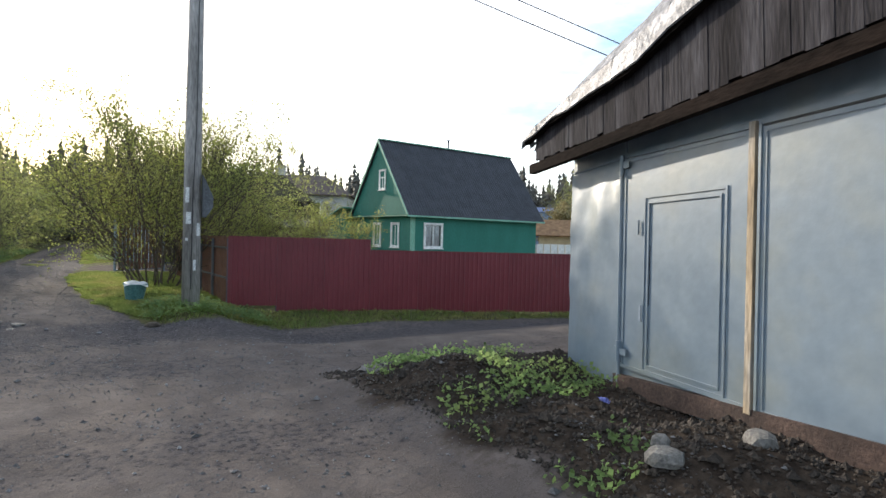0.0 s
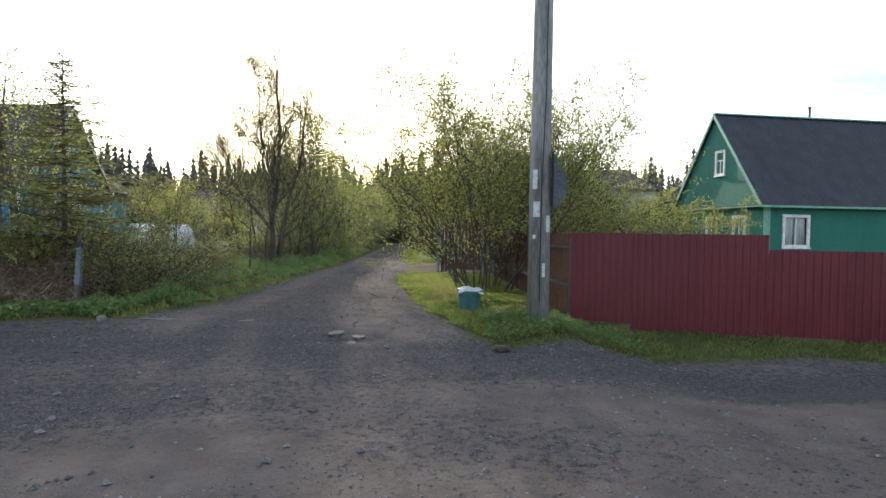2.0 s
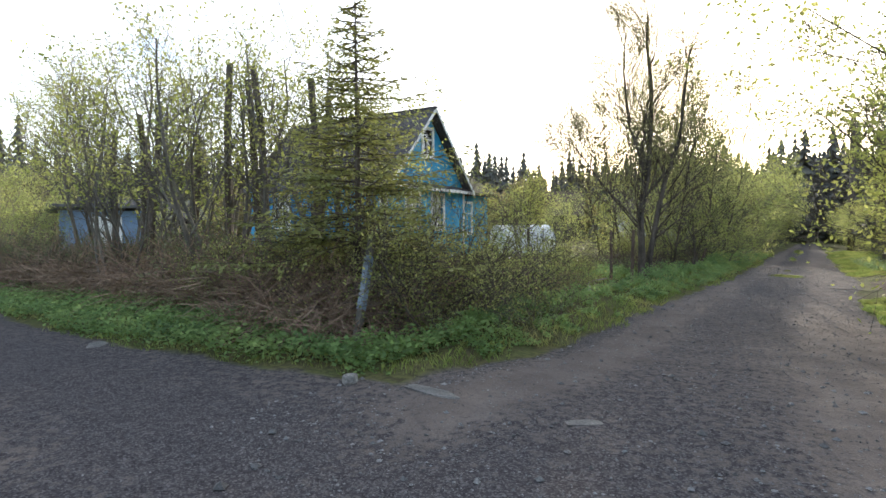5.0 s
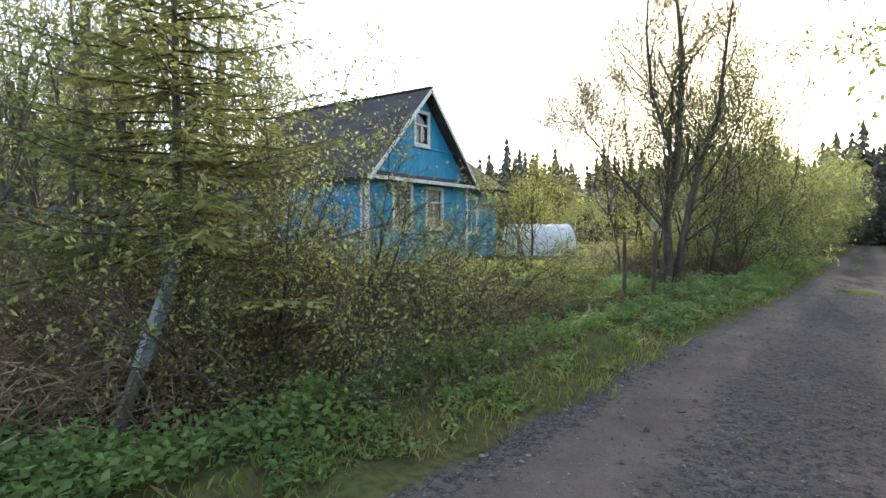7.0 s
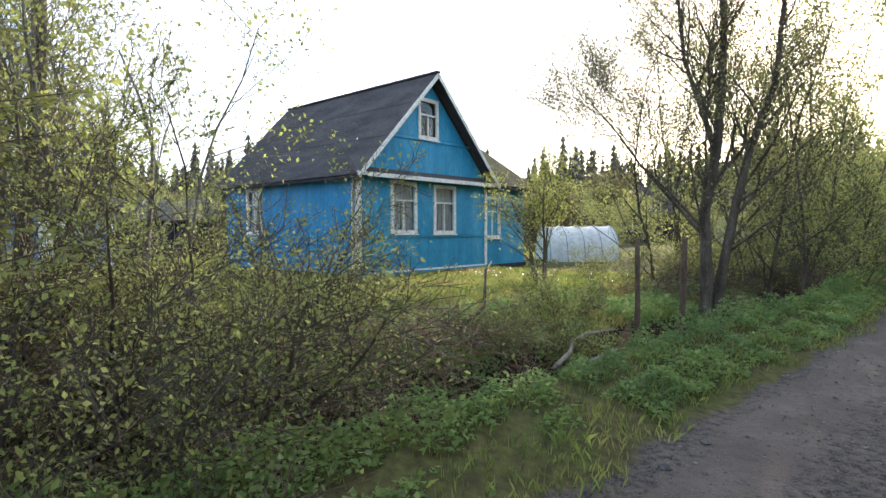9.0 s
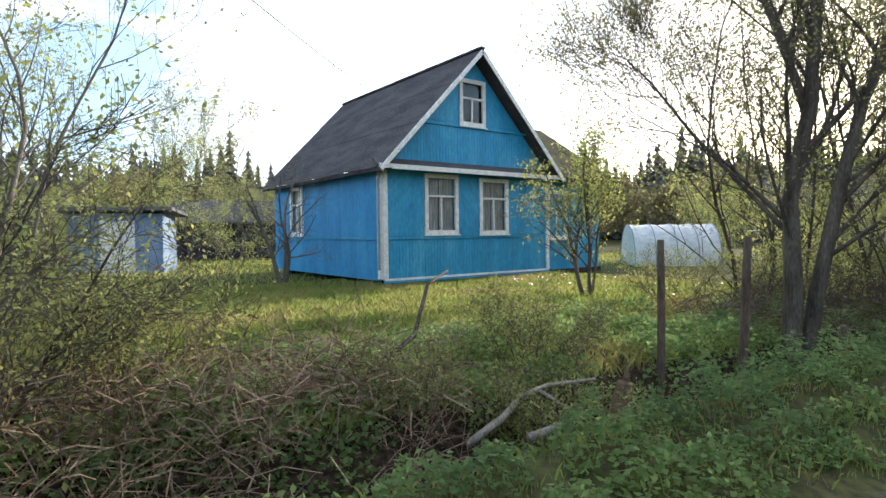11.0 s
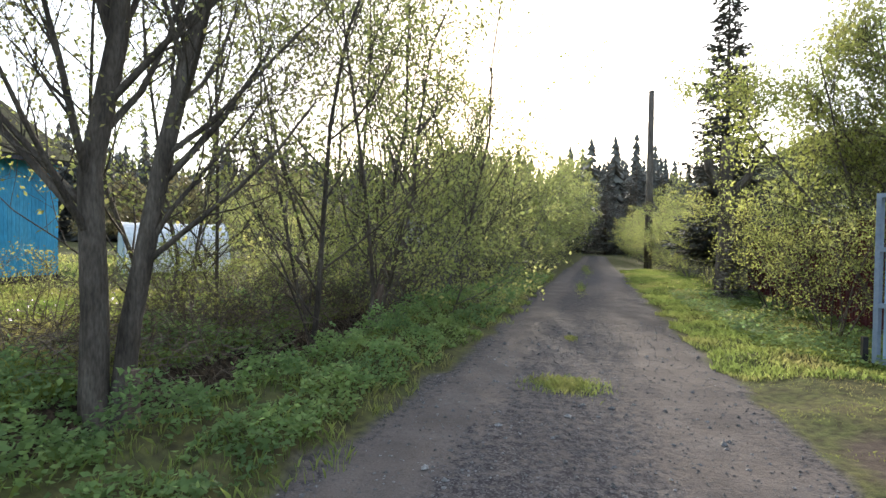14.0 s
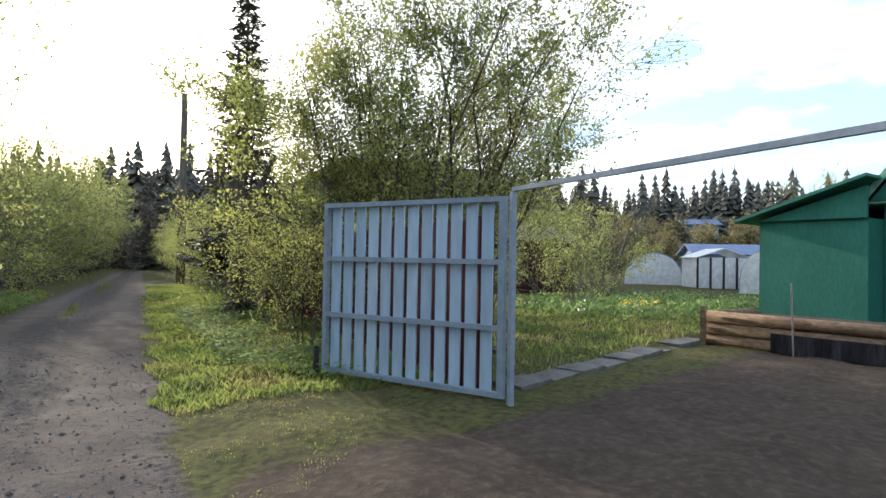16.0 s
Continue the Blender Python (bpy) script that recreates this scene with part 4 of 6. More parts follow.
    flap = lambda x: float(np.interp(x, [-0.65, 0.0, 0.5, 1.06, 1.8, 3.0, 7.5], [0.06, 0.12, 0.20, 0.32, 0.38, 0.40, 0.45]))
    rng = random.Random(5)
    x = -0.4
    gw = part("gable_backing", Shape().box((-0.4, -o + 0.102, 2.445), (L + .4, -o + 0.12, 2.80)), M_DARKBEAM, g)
    while x < L + 0.6:
        bw = rng.uniform(0.07, 0.11)
        zt = roof_z(x + bw / 2) + 0.05
        if zt > 2.5:
            dy = rng.uniform(-0.004, 0.003)
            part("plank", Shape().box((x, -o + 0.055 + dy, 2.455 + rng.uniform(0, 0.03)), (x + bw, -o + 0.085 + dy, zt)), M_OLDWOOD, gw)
        x += bw + rng.uniform(0.001, 0.005)
    n = 22
    for i in range(n):
        p, q = -0.55 + 8.0 * i / n, -0.55 + 8.0 * (i + 1) / n + 0.02
        s = Shape()
        for e in (p, q):
            r = 0.018 * math.sin(e * 7.3) + 0.01 * math.sin(e * 17)
            fz = flap(e)
            for yy, zz in ((-o - 0.06, roof_z(e) - 0.01 + r), (-o - 0.05 + r, roof_z(e) + fz * 0.5), (-o + 0.05, roof_z(e) + fz + r), (0.4, roof_z(e) + fz + 0.30), (6.6, roof_z(e) + fz + 0.5)):
                s.v.append((e, yy, zz))
        s.v += [(a, b + 0.01, c - 0.012) for a, b, c in s.v]
        for j in range(4):
            s.f += [(j + 5, j, j + 1, j + 6)[::-1], (j + 10, j + 15, j + 16, j + 11)[::-1]]
        s.f += [(0, 5, 15, 10)]
        part("roof_sheet", s, M_TIN, g, smooth=False)
    for i in range(16):
        p, q = -0.52 + 7.9 * i / 16, -0.52 + 7.9 * (i + 1) / 16
        part("verge_board", Shape().beam((p, -o - 0.0, roof_z(p) - 0.01), (q, -o - 0.0, roof_z(q) - 0.01), 0.06, 0.05), M_DARKBEAM, g)
    for i in range(4):
        y = -o - 0.06 + i * 0.10
        zz = 2.74 + 0.02 * math.sin(i * 3)
        part("torn_edge", Shape().add([(-0.53, y, zz), (-0.53, y + 0.11, zz), (-0.66 + 0.06 * math.sin(i * 2.3), y + 0.05, zz - 0.07 + 0.04 * math.sin(i * 3.1)), (-0.53, y, zz - 0.012), (-0.53, y + 0.11, zz - 0.012), (-0.66 + 0.06 * math.sin(i * 2.3), y + 0.05, zz - 0.08)], [(0, 1, 2), (5, 4, 3), (0, 2, 5, 3), (1, 4, 5, 2)]), M_TIN, g, "torn curled metal roof edge")
    lift = Matrix.Translation((0, 0, 2.5)) @ Matrix.Rotation(radians(-2.6), 4, "Y") @ Matrix.Translation((0, 0, -2.5))
    for ob in list(g.children):
        if ob.name.split(".")[0] in ("eave_beam", "wall_plate", "soffit", "joist", "gable_backing", "roof_sheet", "verge_board", "torn_edge"):
            ob.matrix_basis = lift


def fence_sheet(w, h, flip=1):
    """A profiled sheet with upright ribs, standing in the plane y = 0."""
    s = Shape()
    k = max(1, round(w / 0.115))
    pts = []
    for i in range(k):
        x, p = w * i / k, w / k
        pts += [(x, 0), (x + p * 0.62, 0), (x + p * 0.70, -0.014 * flip), (x + p * 0.92, -0.014 * flip)]
    pts.append((w, 0))
    n = len(pts)
    s.v = [(x, y, 0) for x, y in pts] + [(x, y, h) for x, y in pts] + [(x, y + 0.002, 0) for x, y in pts] + [(x, y + 0.002, h) for x, y in pts]
    for i in range(n - 1):
        s.f += [(i, i + 1, n + i + 1, n + i), (2 * n + i + 1, 2 * n + i, 3 * n + i, 3 * n + i + 1), (n + i, n + i + 1, 3 * n + i + 1, 3 * n + i)]
    return s


FENCE_A, FENCE_B, FENCE_C = Vector((2.8, 13.45)), Vector((5.85, 12.4)), Vector((26.0, 5.6))
FENCE_BACK = Vector((2.5, 19.6))


def build_fence():
    f = thing("crimson_fence", pose(0, 0, 0), "crimson profiled-sheet fence, higher at the corner", "fence")
    b = thing("rusty_fence", pose(0, 0, 0), "brown rusty back of a profiled-sheet fence beside the bushes", "fence")
    def run(parent, a, c, z0, top, mat, nm, flip=1, step=1.15):
        d = c - a
        L, ang = d.length, math.degrees(math.atan2(d.y, d.x))
        n = max(1, round(L / step))
        for i in range(n):
            p = a + d * i / n
            zb = float(height(p.x, p.y)) + 0.02
            zb = min(zb, z0)
            part(nm, fence_sheet(L / n - 0.004, top - zb, flip), mat, parent, m=pose(p.x, p.y, zb, 0, 0, ang))
            part("fence_post", Shape().box((-0.03, 0.02 * flip, -0.3), (0.03, 0.07 * flip, top - zb - 0.06)) if flip > 0 else Shape().box((-0.03, -0.07, -0.3), (0.03, -0.02, top - zb - 0.06)), M_DARKGREY, parent, m=pose(p.x, p.y, zb, 0, 0, ang))
        for z in (0.45, top - 0.25):
            part("fence_rail", Shape().beam((a.x, a.y, z), (c.x, c.y, z), 0.03, 0.04), M_DARKGREY, parent, m=pose(-d.y / L * 0.04 * flip, d.x / L * 0.04 * flip, 0))
    run(f, FENCE_A, FENCE_B, 0.0, 1.40, M_CRIMSON, "fence_sheet")
    run(f, FENCE_B, FENCE_C, 0.0, 1.15, M_CRIMSON, "fence_sheet")
    run(b, Vector((2.75, 37.5)), Vector((2.52, 26.75)), 0.02, 1.62, M_REDSHED, "fence_sheet", 1, 0.9)
    run(b, FENCE_BACK, FENCE_A, 0.0, 1.38, M_RUSTY, "fence_sheet", -1)


def slat_gate(label, m, slat_mat, back_mat, cat="gate"):
    g = thing("slatted_gate", m, label, cat)
    W, H = 2.02, 1.70
    fr = Shape()
    for a, b in (((0, 0, 0), (0.05, 0.05, H)), ((W - 0.06, 0, 0), (W, 0.05, H)), ((0.05, 0, H - 0.045), (W - .06, 0.05, H)), ((0.05, 0, 0), (W - .06, 0.05, 0.045))):
        fr.box(a, b)
    part("gate_frame", fr, M_GATEFRAME, g)
    for z in (0.56, 1.12):
        part("gate_rail", Shape().box((0.051, 0.0, z), (W - 0.061, 0.04, z + 0.045)), M_GATEFRAME, g)
    n = 12
    for i in range(n):
        x = 0.070 + i * (W - 0.16) / n
        part("slat", Shape().box((x, 0.052, 0.02), (x + 0.108, 0.072, H - 0.02 - 0.004 * (i % 3))), slat_mat, g)
    return g


build_blue_house()
build_green_house()
build_garage()
build_fence()
v = Vector((1.47 - 2.50, 28.30 - 26.55))
# the hinge side stands by the opening, the free end towards the lane
blue_gate = slat_gate("open pale blue slatted gate leaf in a grey-blue metal frame", pose(1.47, 28.30, 0.09, 0, 0, math.degrees(math.atan2(26.55 - 28.30, 2.50 - 1.47))), M_BLUEBOARD, M_RUSTY)
brown_gate = slat_gate("open brown slatted gate leaf seen from its back", pose(2.40, 22.25, 0.13, 0, 0, math.degrees(math.atan2(21.0 - 22.25, 0.92 - 2.40))), M_RUSTY, M_RUSTY)
for x, y in ((2.531, 26.500), (2.47, 22.32)):
    gp = thing("gate_post", pose(x, y, 0), "grey-blue square metal gate post", "post", "posts of the yard gate")
    part("post", Shape().box((-0.022, -0.022, -0.2), (0.022, 0.022, 1.82)), M_GATEFRAME, gp)
bar = thing("gate_bar", pose(0, 0, 0), "grey metal bar over the yard entrance", "bar")
part("bar", Shape().beam((2.531, 26.500, 1.84), (2.47, 22.32, 1.84), 0.034, 0.036), M_GATEFRAME, bar)


# ---- poles, posts ----
def build_pole():
    p = thing("utility_pole", pose(1.75, 11.6, 0), "weathered grey wooden utility pole with torn paper notices and a cable", "pole")
    part("shaft", Shape().tube([(0, 0, -0.3), (0.0, 0, 3), (0.03, 0, 8.5)], [0.165, 0.15, 0.115], 14), M_POLE, p, smooth=True)
    part("cable", Shape().tube([(-0.03, -0.18, 0.4), (-0.02, -0.175, 2.0), (0.03, -0.165, 3.5), (0.05, -0.15, 8.0)], 0.008, 4), M_BLACK, p)
    part("box", Shape().slab([(0.15, -0.05, 2.55), (0.34, -0.05, 2.15), (0.34, -0.05, 1.95), (0.22, -0.05, 1.75), (0.15, -0.05, 1.75)], 0.14), M_DARKGREY, p, "dark grey metal box")
    for x, z, w, h in ((-0.09, 1.62, 0.10, 0.22), (-0.12, 2.02, 0.08, 0.28), (0.10, 1.40, 0.08, 0.24), (0.03, 0.75, 0.05, 0.2), (-0.12, 1.3, 0.05, 0.06)):
        s = Shape()
        for i in range(5):
            a = -math.pi / 2 + (x + w * (i / 4 - 0.5)) / 0.163
            s.v += [(0.163 * math.cos(a), 0.163 * math.sin(a), z), (0.160 * math.cos(a), 0.160 * math.sin(a), z + h)]
        s.f = [(2 * i, 2 * i + 2, 2 * i + 3, 2 * i + 1) for i in range(4)]
        part("paper_notice", s, M_PAPER, p)


build_pole()
p2 = thing("utility_pole", pose(1.41, 46.9, 0), "slim dark wooden utility pole by the lane", "pole")
part("shaft", Shape().tube([(0, 0, -0.3), (0, 0, 7.5)], [0.17, 0.11], 10), M_BARK, p2, smooth=True)
for (x, y, h, r, tilt, lab) in ((-5.1, 24.12, 1.75, 0.05, 2, "old brown fence post in the weeds"), (-5.32, 22.94, 1.62, 0.042, 0, "old brown fence post in the weeds"), (-4.08, 28.2, 1.45, 0.05, 14, "leaning brown fence post among bushes"), (-4.5, 25.15, 1.0, 0.06, 1, "reddish fence post beside the willow")):
    fp = thing("fence_post", pose(x, y, float(height(x, y)) - 0.1, 0, tilt, 20), lab, "post", "old fence posts along the ditch")
    part("post", Shape().tube([(0, 0, 0), (0.01, 0, h * 0.5), (0, 0.01, h)], [r, r * 0.95, r * 0.8], 7), M_POSTWOOD, fp)
wp = thing("leaning_post", pose(-5.88, 13.67, 0.0, -27, -12, 0), "leaning post with faded white paint at the bottom", "post")
part("post", Shape().box((-0.04, -0.035, -0.1), (0.04, 0.035, 1.5)), M_BARK_GREY, wp)
part("painted_base", Shape().box((-0.045, -0.04, 0.40), (0.045, 0.04, 1.15)), M_BLUESTEEL, wp, "flaking pale blue-white paint")
bk = thing("old_bucket", pose(0.93, 13.3, 0.05, 4, 3, 0), "turquoise plastic tub covered with white rag, in the grass", "tub")
part("tub", Shape().tube([(0, 0, 0), (0, 0, 0.32)], [0.17, 0.22], 14).tube([(0, 0, 0.30), (0, 0, 0.33)], [0.235, 0.235], 14), M_BUCKET, bk)
rs = Shape()
for i in range(9):
    for j in range(9):
        x, y = (i / 8 - 0.5) * 0.44, (j / 8 - 0.5) * 0.42
        r = math.hypot(x, y)
        rs.v.append((x, y, 0.35 + 0.03 * noise.noise(Vector((x * 9, y * 9, 2))) - max(0, r - 0.17) * 0.5))
rs.f = [(i * 9 + j, (i + 1) * 9 + j, (i + 1) * 9 + j + 1, i * 9 + j + 1) for i in range(8) for j in range(8)]
part("rag", rs, M_FILM, bk, "crumpled white plastic rag", smooth=True)


# ---- plants ----
def make_tree(name, seed, tall, stems=1, lean=0.15, radius=0.1, levels=3, kids=(7, 5, 4), angle=45, crown0=0.3, leaf=0.05, per_twig=8, leaf_mat=M_LEAF_GREEN, bark=M_BARK, twig_len=0.5, droop=0.0, up=0.15, base_r=0.15, leaf_spread=0.06, vase=False, kid_len=0.45, thin=0.5, boles=()):
    """A tree or bush: stems that fork down to twigs, with single leaves along the twigs."""
    rng = random.Random(seed)
    wood, pts = Shape(), []

    def grow(p, d, length, r, level):
        n = 6 if level == 0 else 2 if level == levels - 1 else 4 if level == 1 else 3
        path, q, dd = [p], p, d.copy()
        for i in range(n):
            dd = (dd + Vector((rng.gauss(0, 0.13), rng.gauss(0, 0.13), rng.gauss(0, 0.08) + up * (0.4 if level else 0.1) - droop * level * 0.2))).normalized()
            q = q + dd * length / n
            path.append(q)
        rad = [max(0.0025, r * (1 - 0.75 * i / n)) for i in range(n + 1)]
        wood.tube(path, rad, 7 if level == 0 else 4 if level == 1 else 3, caps=False)
        if level >= levels - 1:
            for i in range(per_twig):
                t = rng.uniform(0.15, 1.0) * n
                a = int(min(n - 1, t))
                pts.append(path[a].lerp(path[a + 1], t - a))
            return
        fork(path, rad, length, level)

    def fork(path, rad, length, level):
        m, n = kids[level], len(path) - 1
        for i in range(m):
            t = (crown0 if level == 0 else 0.2) + (1 - (crown0 if level == 0 else 0.2)) * (i + rng.random()) / m
            a = min(n - 1, int(t * n))
            b = path[a].lerp(path[a + 1], t * n - a)
            ax = (path[a + 1] - path[a]).normalized()
            s = ax.cross(Vector((rng.gauss(0, 1), rng.gauss(0, 1), rng.gauss(0, 1)))).normalized()
            th = radians(rng.gauss(angle, 10))
            nd = (ax * math.cos(th) + s * math.sin(th)).normalized()
            if level == 0:
                ln = tall * (0.42 * (1.05 - 0.35 * t) if vase else kid_len * (1.15 - 0.75 * t)) * rng.uniform(0.7, 1.2)
            else:
                ln = max(twig_len, length * 0.45) * rng.uniform(0.6, 1.2)
            grow(b, nd, ln, rad[a] * rng.uniform(thin - 0.1, thin + 0.1), level + 1)

    for path, r in boles:
        path = [Vector(p) for p in path]
        rad = [r * (1 - 0.78 * i / (len(path) - 1)) for i in range(len(path))]
        wood.tube(path, rad, 10, caps=False)
        fork(path, rad, tall, 0)
    for i in range(0 if boles else stems):
        a = 2 * math.pi * (i + rng.random() * 0.5) / stems
        off = Vector((math.cos(a), math.sin(a), 0)) * (base_r * rng.uniform(0.2, 1) if stems > 1 else 0)
        d = (Vector((0, 0, 1)) + Vector((math.cos(a), math.sin(a), 0)) * lean * rng.uniform(0.4, 1.4)).normalized()
        grow(off + Vector((0, 0, -0.12)), d, tall * rng.uniform(0.8, 1.05), radius * rng.uniform(0.6, 1.1), 0)
    nrng = np.random.default_rng(seed)
    crown = quads_mesh("crown", leaves([tuple(p) for p in pts], leaf, nrng, leaf_spread, droop=droop), leaf_mat)
    return wood.mesh("trunk", bark, True), crown


def make_spruce(seed, tall, width, tiers, per_tier, needle=0.055, mat=M_NEEDLE, bare=0.1, dense=34, droop=0.12):
    """A conifer: whorls of boughs, each with side sprays of flat needle tufts."""
    rng = random.Random(seed)
    wood, P = Shape(), []
    wood.tube([(0, 0, -0.1), (0.02, 0, tall * 0.5), (0, 0, tall)], [tall * 0.013, tall * 0.008, 0.006], 7, False)

    def tuft(p, d, ln):
        s = d.cross(Vector((rng.gauss(0, 0.35), rng.gauss(0, 0.35), 1))).normalized() * ln * 0.22
        P.append((tuple(p - s * 0.3), tuple(p + d * ln * 0.5 - s), tuple(p + d * ln), tuple(p + d * ln * 0.5 + s)))

    for i in range(tiers):
        t = bare + (1 - bare) * i / tiers
        ln = width * (1 - t) ** 0.8 * rng.uniform(0.75, 1.1) + 0.08
        for j in range(per_tier):
            a = 2 * math.pi * (j + rng.random()) / per_tier
            l2 = ln * rng.uniform(0.55, 1.15)
            z = tall * t + rng.uniform(-0.1, 0.1)
            out = Vector((math.cos(a), math.sin(a), 0))
            b = Vector((0, 0, z))
            tip = b + out * l2 + Vector((0, 0, l2 * rng.uniform(-0.10, 0.22)))
            mid = b.lerp(tip, 0.55) + Vector((0, 0, -droop * l2))
            wood.tube([b, mid, tip], [0.013, 0.008, 0.003], 3, False)
            side = Vector((-out.y, out.x, 0))
            k = max(3, int(dense * l2 * 0.22))
            for m in range(k):
                u = 0.12 + 0.88 * (m + rng.random()) / k
                p = b.lerp(mid, u / 0.55) if u < 0.55 else mid.lerp(tip, (u - 0.55) / 0.45)
                for sg in (-1, 1):
                    tl = l2 * 0.34 * (1.1 - u) * rng.uniform(0.5, 1.2) + needle
                    d = (out * 0.75 + side * sg * rng.uniform(0.6, 1.1) + Vector((0, 0, rng.uniform(-0.35, 0.05)))).normalized()
                    e = max(1, int(tl / (needle * 0.75)))
                    for q in range(e):
                        tuft(p + d * tl * q / e, (d + Vector((rng.gauss(0, 0.25), rng.gauss(0, 0.25), rng.gauss(-0.05, 0.2)))).normalized(), needle * rng.uniform(0.9, 1.5))
                tuft(p, (out + Vector((rng.gauss(0, 0.2), rng.gauss(0, 0.2), rng.gauss(0, 0.2)))).normalized(), needle * 1.3)
    return wood.mesh("trunk", M_BARK, True), quads_mesh("crown", np.array(P), mat)


def make_far_spruce(seed, tall, width, tiers=17):
    """A distant spruce: a pointed stack of drooping boughs."""
    rng = random.Random(seed)
    P = []
    for i in range(tiers):
        t = 0.04 + 0.94 * i / tiers
        r = width * (1 - t) ** 0.85 + 0.12
        n = 8 if t < 0.6 else 5
        for j in range(n):
            a = 2 * math.pi * (j + rng.random()) / n
            l2 = r * rng.uniform(0.6, 1.2)
            o, s = Vector((math.cos(a), math.sin(a), 0)), Vector((-math.sin(a), math.cos(a), 0))
            z = tall * t + rng.uniform(-0.2, 0.2)
            w = l2 * 0.42 + 0.1
            c = Vector((0, 0, z + tall / tiers * 0.9))
            P.append((tuple(c), tuple(o * l2 * 0.55 - s * w + Vector((0, 0, z - 0.12 * l2))), tuple(o * l2 + Vector((0, 0, z - 0.35 * l2))), tuple(o * l2 * 0.55 + s * w + Vector((0, 0, z - 0.12 * l2)))))
    P.append(((0, 0, tall * 0.9), (0.10, 0, tall * 0.9), (0, 0, tall * 1.06), (-0.10, 0, tall * 0.9)))
    return None, quads_mesh("crown", np.array(P), M_HAZEDSPRUCE)


def plant(kind, meshes, x, y, label, category, group="", s=1.0, turn=0.0, z=None, stretch=1.0, tilt=(0, 0)):
    zz = (float(height(x, y)) if math.hypot(x, y - 20) < 28 else 0.0) if z is None else z
    t = thing(kind, pose(x, y, zz, tilt[0], tilt[1], turn) , label, category, group)
    for nm, me in zip(("trunk", "crown"), meshes):
        ob = part(nm, me, None, t)
        ob.matrix_basis = Matrix.Diagonal((s, s, s * stretch, 1))
    return t


BUSH_BIG = make_tree("bush", 3, 3.8, stems=26, lean=0.50, radius=0.019, levels=4, kids=(9, 5, 4, 3), angle=38, crown0=0.12, leaf=0.05, per_twig=6, leaf_mat=M_LEAF_YELLOW, base_r=0.55, twig_len=0.32, leaf_spread=0.06, vase=False)
WILLOW = make_tree("willow", 11, 8.0, radius=0.13, levels=4, kids=(24, 9, 6), angle=38, crown0=0.2, leaf=0.046, per_twig=5, leaf_mat=M_LEAF_OLIVE, bark=M_BARK, twig_len=0.55, leaf_spread=0.08, kid_len=0.26, thin=0.36, up=0.3, boles=(
    ([(0, 0, -0.2), (0.02, 0.0, 0.8), (-0.03, 0.0, 1.9), (0.14, 0.1, 3.0), (0.22, 0.1, 4.3), (0.25, 0.0, 5.6), (0.1, 0.1, 6.8), (0.15, 0.0, 7.6)], 0.118),
    ([(0.12, 0.12, -0.2), (0.20, 0.16, 0.7), (0.42, 0.28, 2.1), (0.60, 0.36, 3.0), (0.95, 0.50, 4.1), (1.05, 0.55, 5.4), (1.2, 0.5, 6.6)], 0.10),
    ([(0.13, 0.1, 2.9), (-0.05, 0.0, 3.6), (-0.35, -0.15, 4.6), (-0.45, -0.3, 6.0), (-0.4, -0.3, 7.1)], 0.06),
    ([(-0.05, 0.0, 1.5), (-0.5, -0.2, 2.1), (-1.0, -0.5, 2.8), (-1.4, -0.8, 3.5), (-1.7, -1.0, 3.9)], 0.035)))
BIRCHY = make_tree("young_tree", 21, 5.8, stems=4, lean=0.10, radius=0.032, levels=4, kids=(20, 5, 3, 3), angle=42, crown0=0.05, leaf=0.058, per_twig=5, leaf_mat=M_LEAF_GREEN, bark=M_BARK, base_r=0.5, twig_len=0.32, kid_len=0.28, leaf_spread=0.08)
BIRCHY2 = make_tree("young_tree", 22, 3.8, stems=6, lean=0.32, radius=0.03, levels=4, kids=(10, 5, 3, 3), angle=45, crown0=0.03, leaf=0.065, per_twig=9, leaf_mat=M_LEAF_GREEN, bark=M_BARK_GREY, base_r=0.4, twig_len=0.3)
CHERRY = make_tree("bird_cherry", 31, 4.6, stems=14, lean=0.33, radius=0.034, levels=4, kids=(12, 7, 5, 3), angle=36, crown0=0.12, leaf=0.055, per_twig=7, leaf_mat=M_LEAF_GREEN, bark=M_BARK, base_r=0.5, twig_len=0.35, kid_len=0.38)
YBUSH = make_tree("yellow_bush", 41, 3.4, stems=8, lean=0.34, radius=0.024, levels=4, kids=(9, 5, 4, 3), angle=45, crown0=0.1, leaf=0.062, per_twig=5, leaf_mat=M_LEAF_YELLOW, bark=M_BARK, base_r=0.35, twig_len=0.3)
MAPLE = make_tree("yellow_maple", 44, 4.7, stems=6, lean=0.22, radius=0.035, levels=4, kids=(13, 6, 4, 3), angle=42, crown0=0.42, leaf=0.065, per_twig=8, leaf_mat=M_LEAF_YELLOW, bark=M_BARK, base_r=0.3, twig_len=0.3, kid_len=0.34)
LILAC = make_tree("small_apple_tree", 51, 2.8, stems=5, lean=0.42, radius=0.04, levels=4, kids=(9, 6, 4, 3), angle=42, crown0=0.25, leaf=0.05, per_twig=5, leaf_mat=M_LEAF_YELLOW, bark=M_BARK, base_r=0.08, twig_len=0.25)
BARE = make_tree("bare_apple_tree", 61, 2.9, stems=3, lean=0.3, radius=0.06, levels=4, kids=(8, 6, 4, 3), angle=45, crown0=0.2, leaf=0.03, per_twig=1, leaf_mat=M_LEAF_OLIVE, bark=M_BARK_GREY, base_r=0.06, twig_len=0.25)
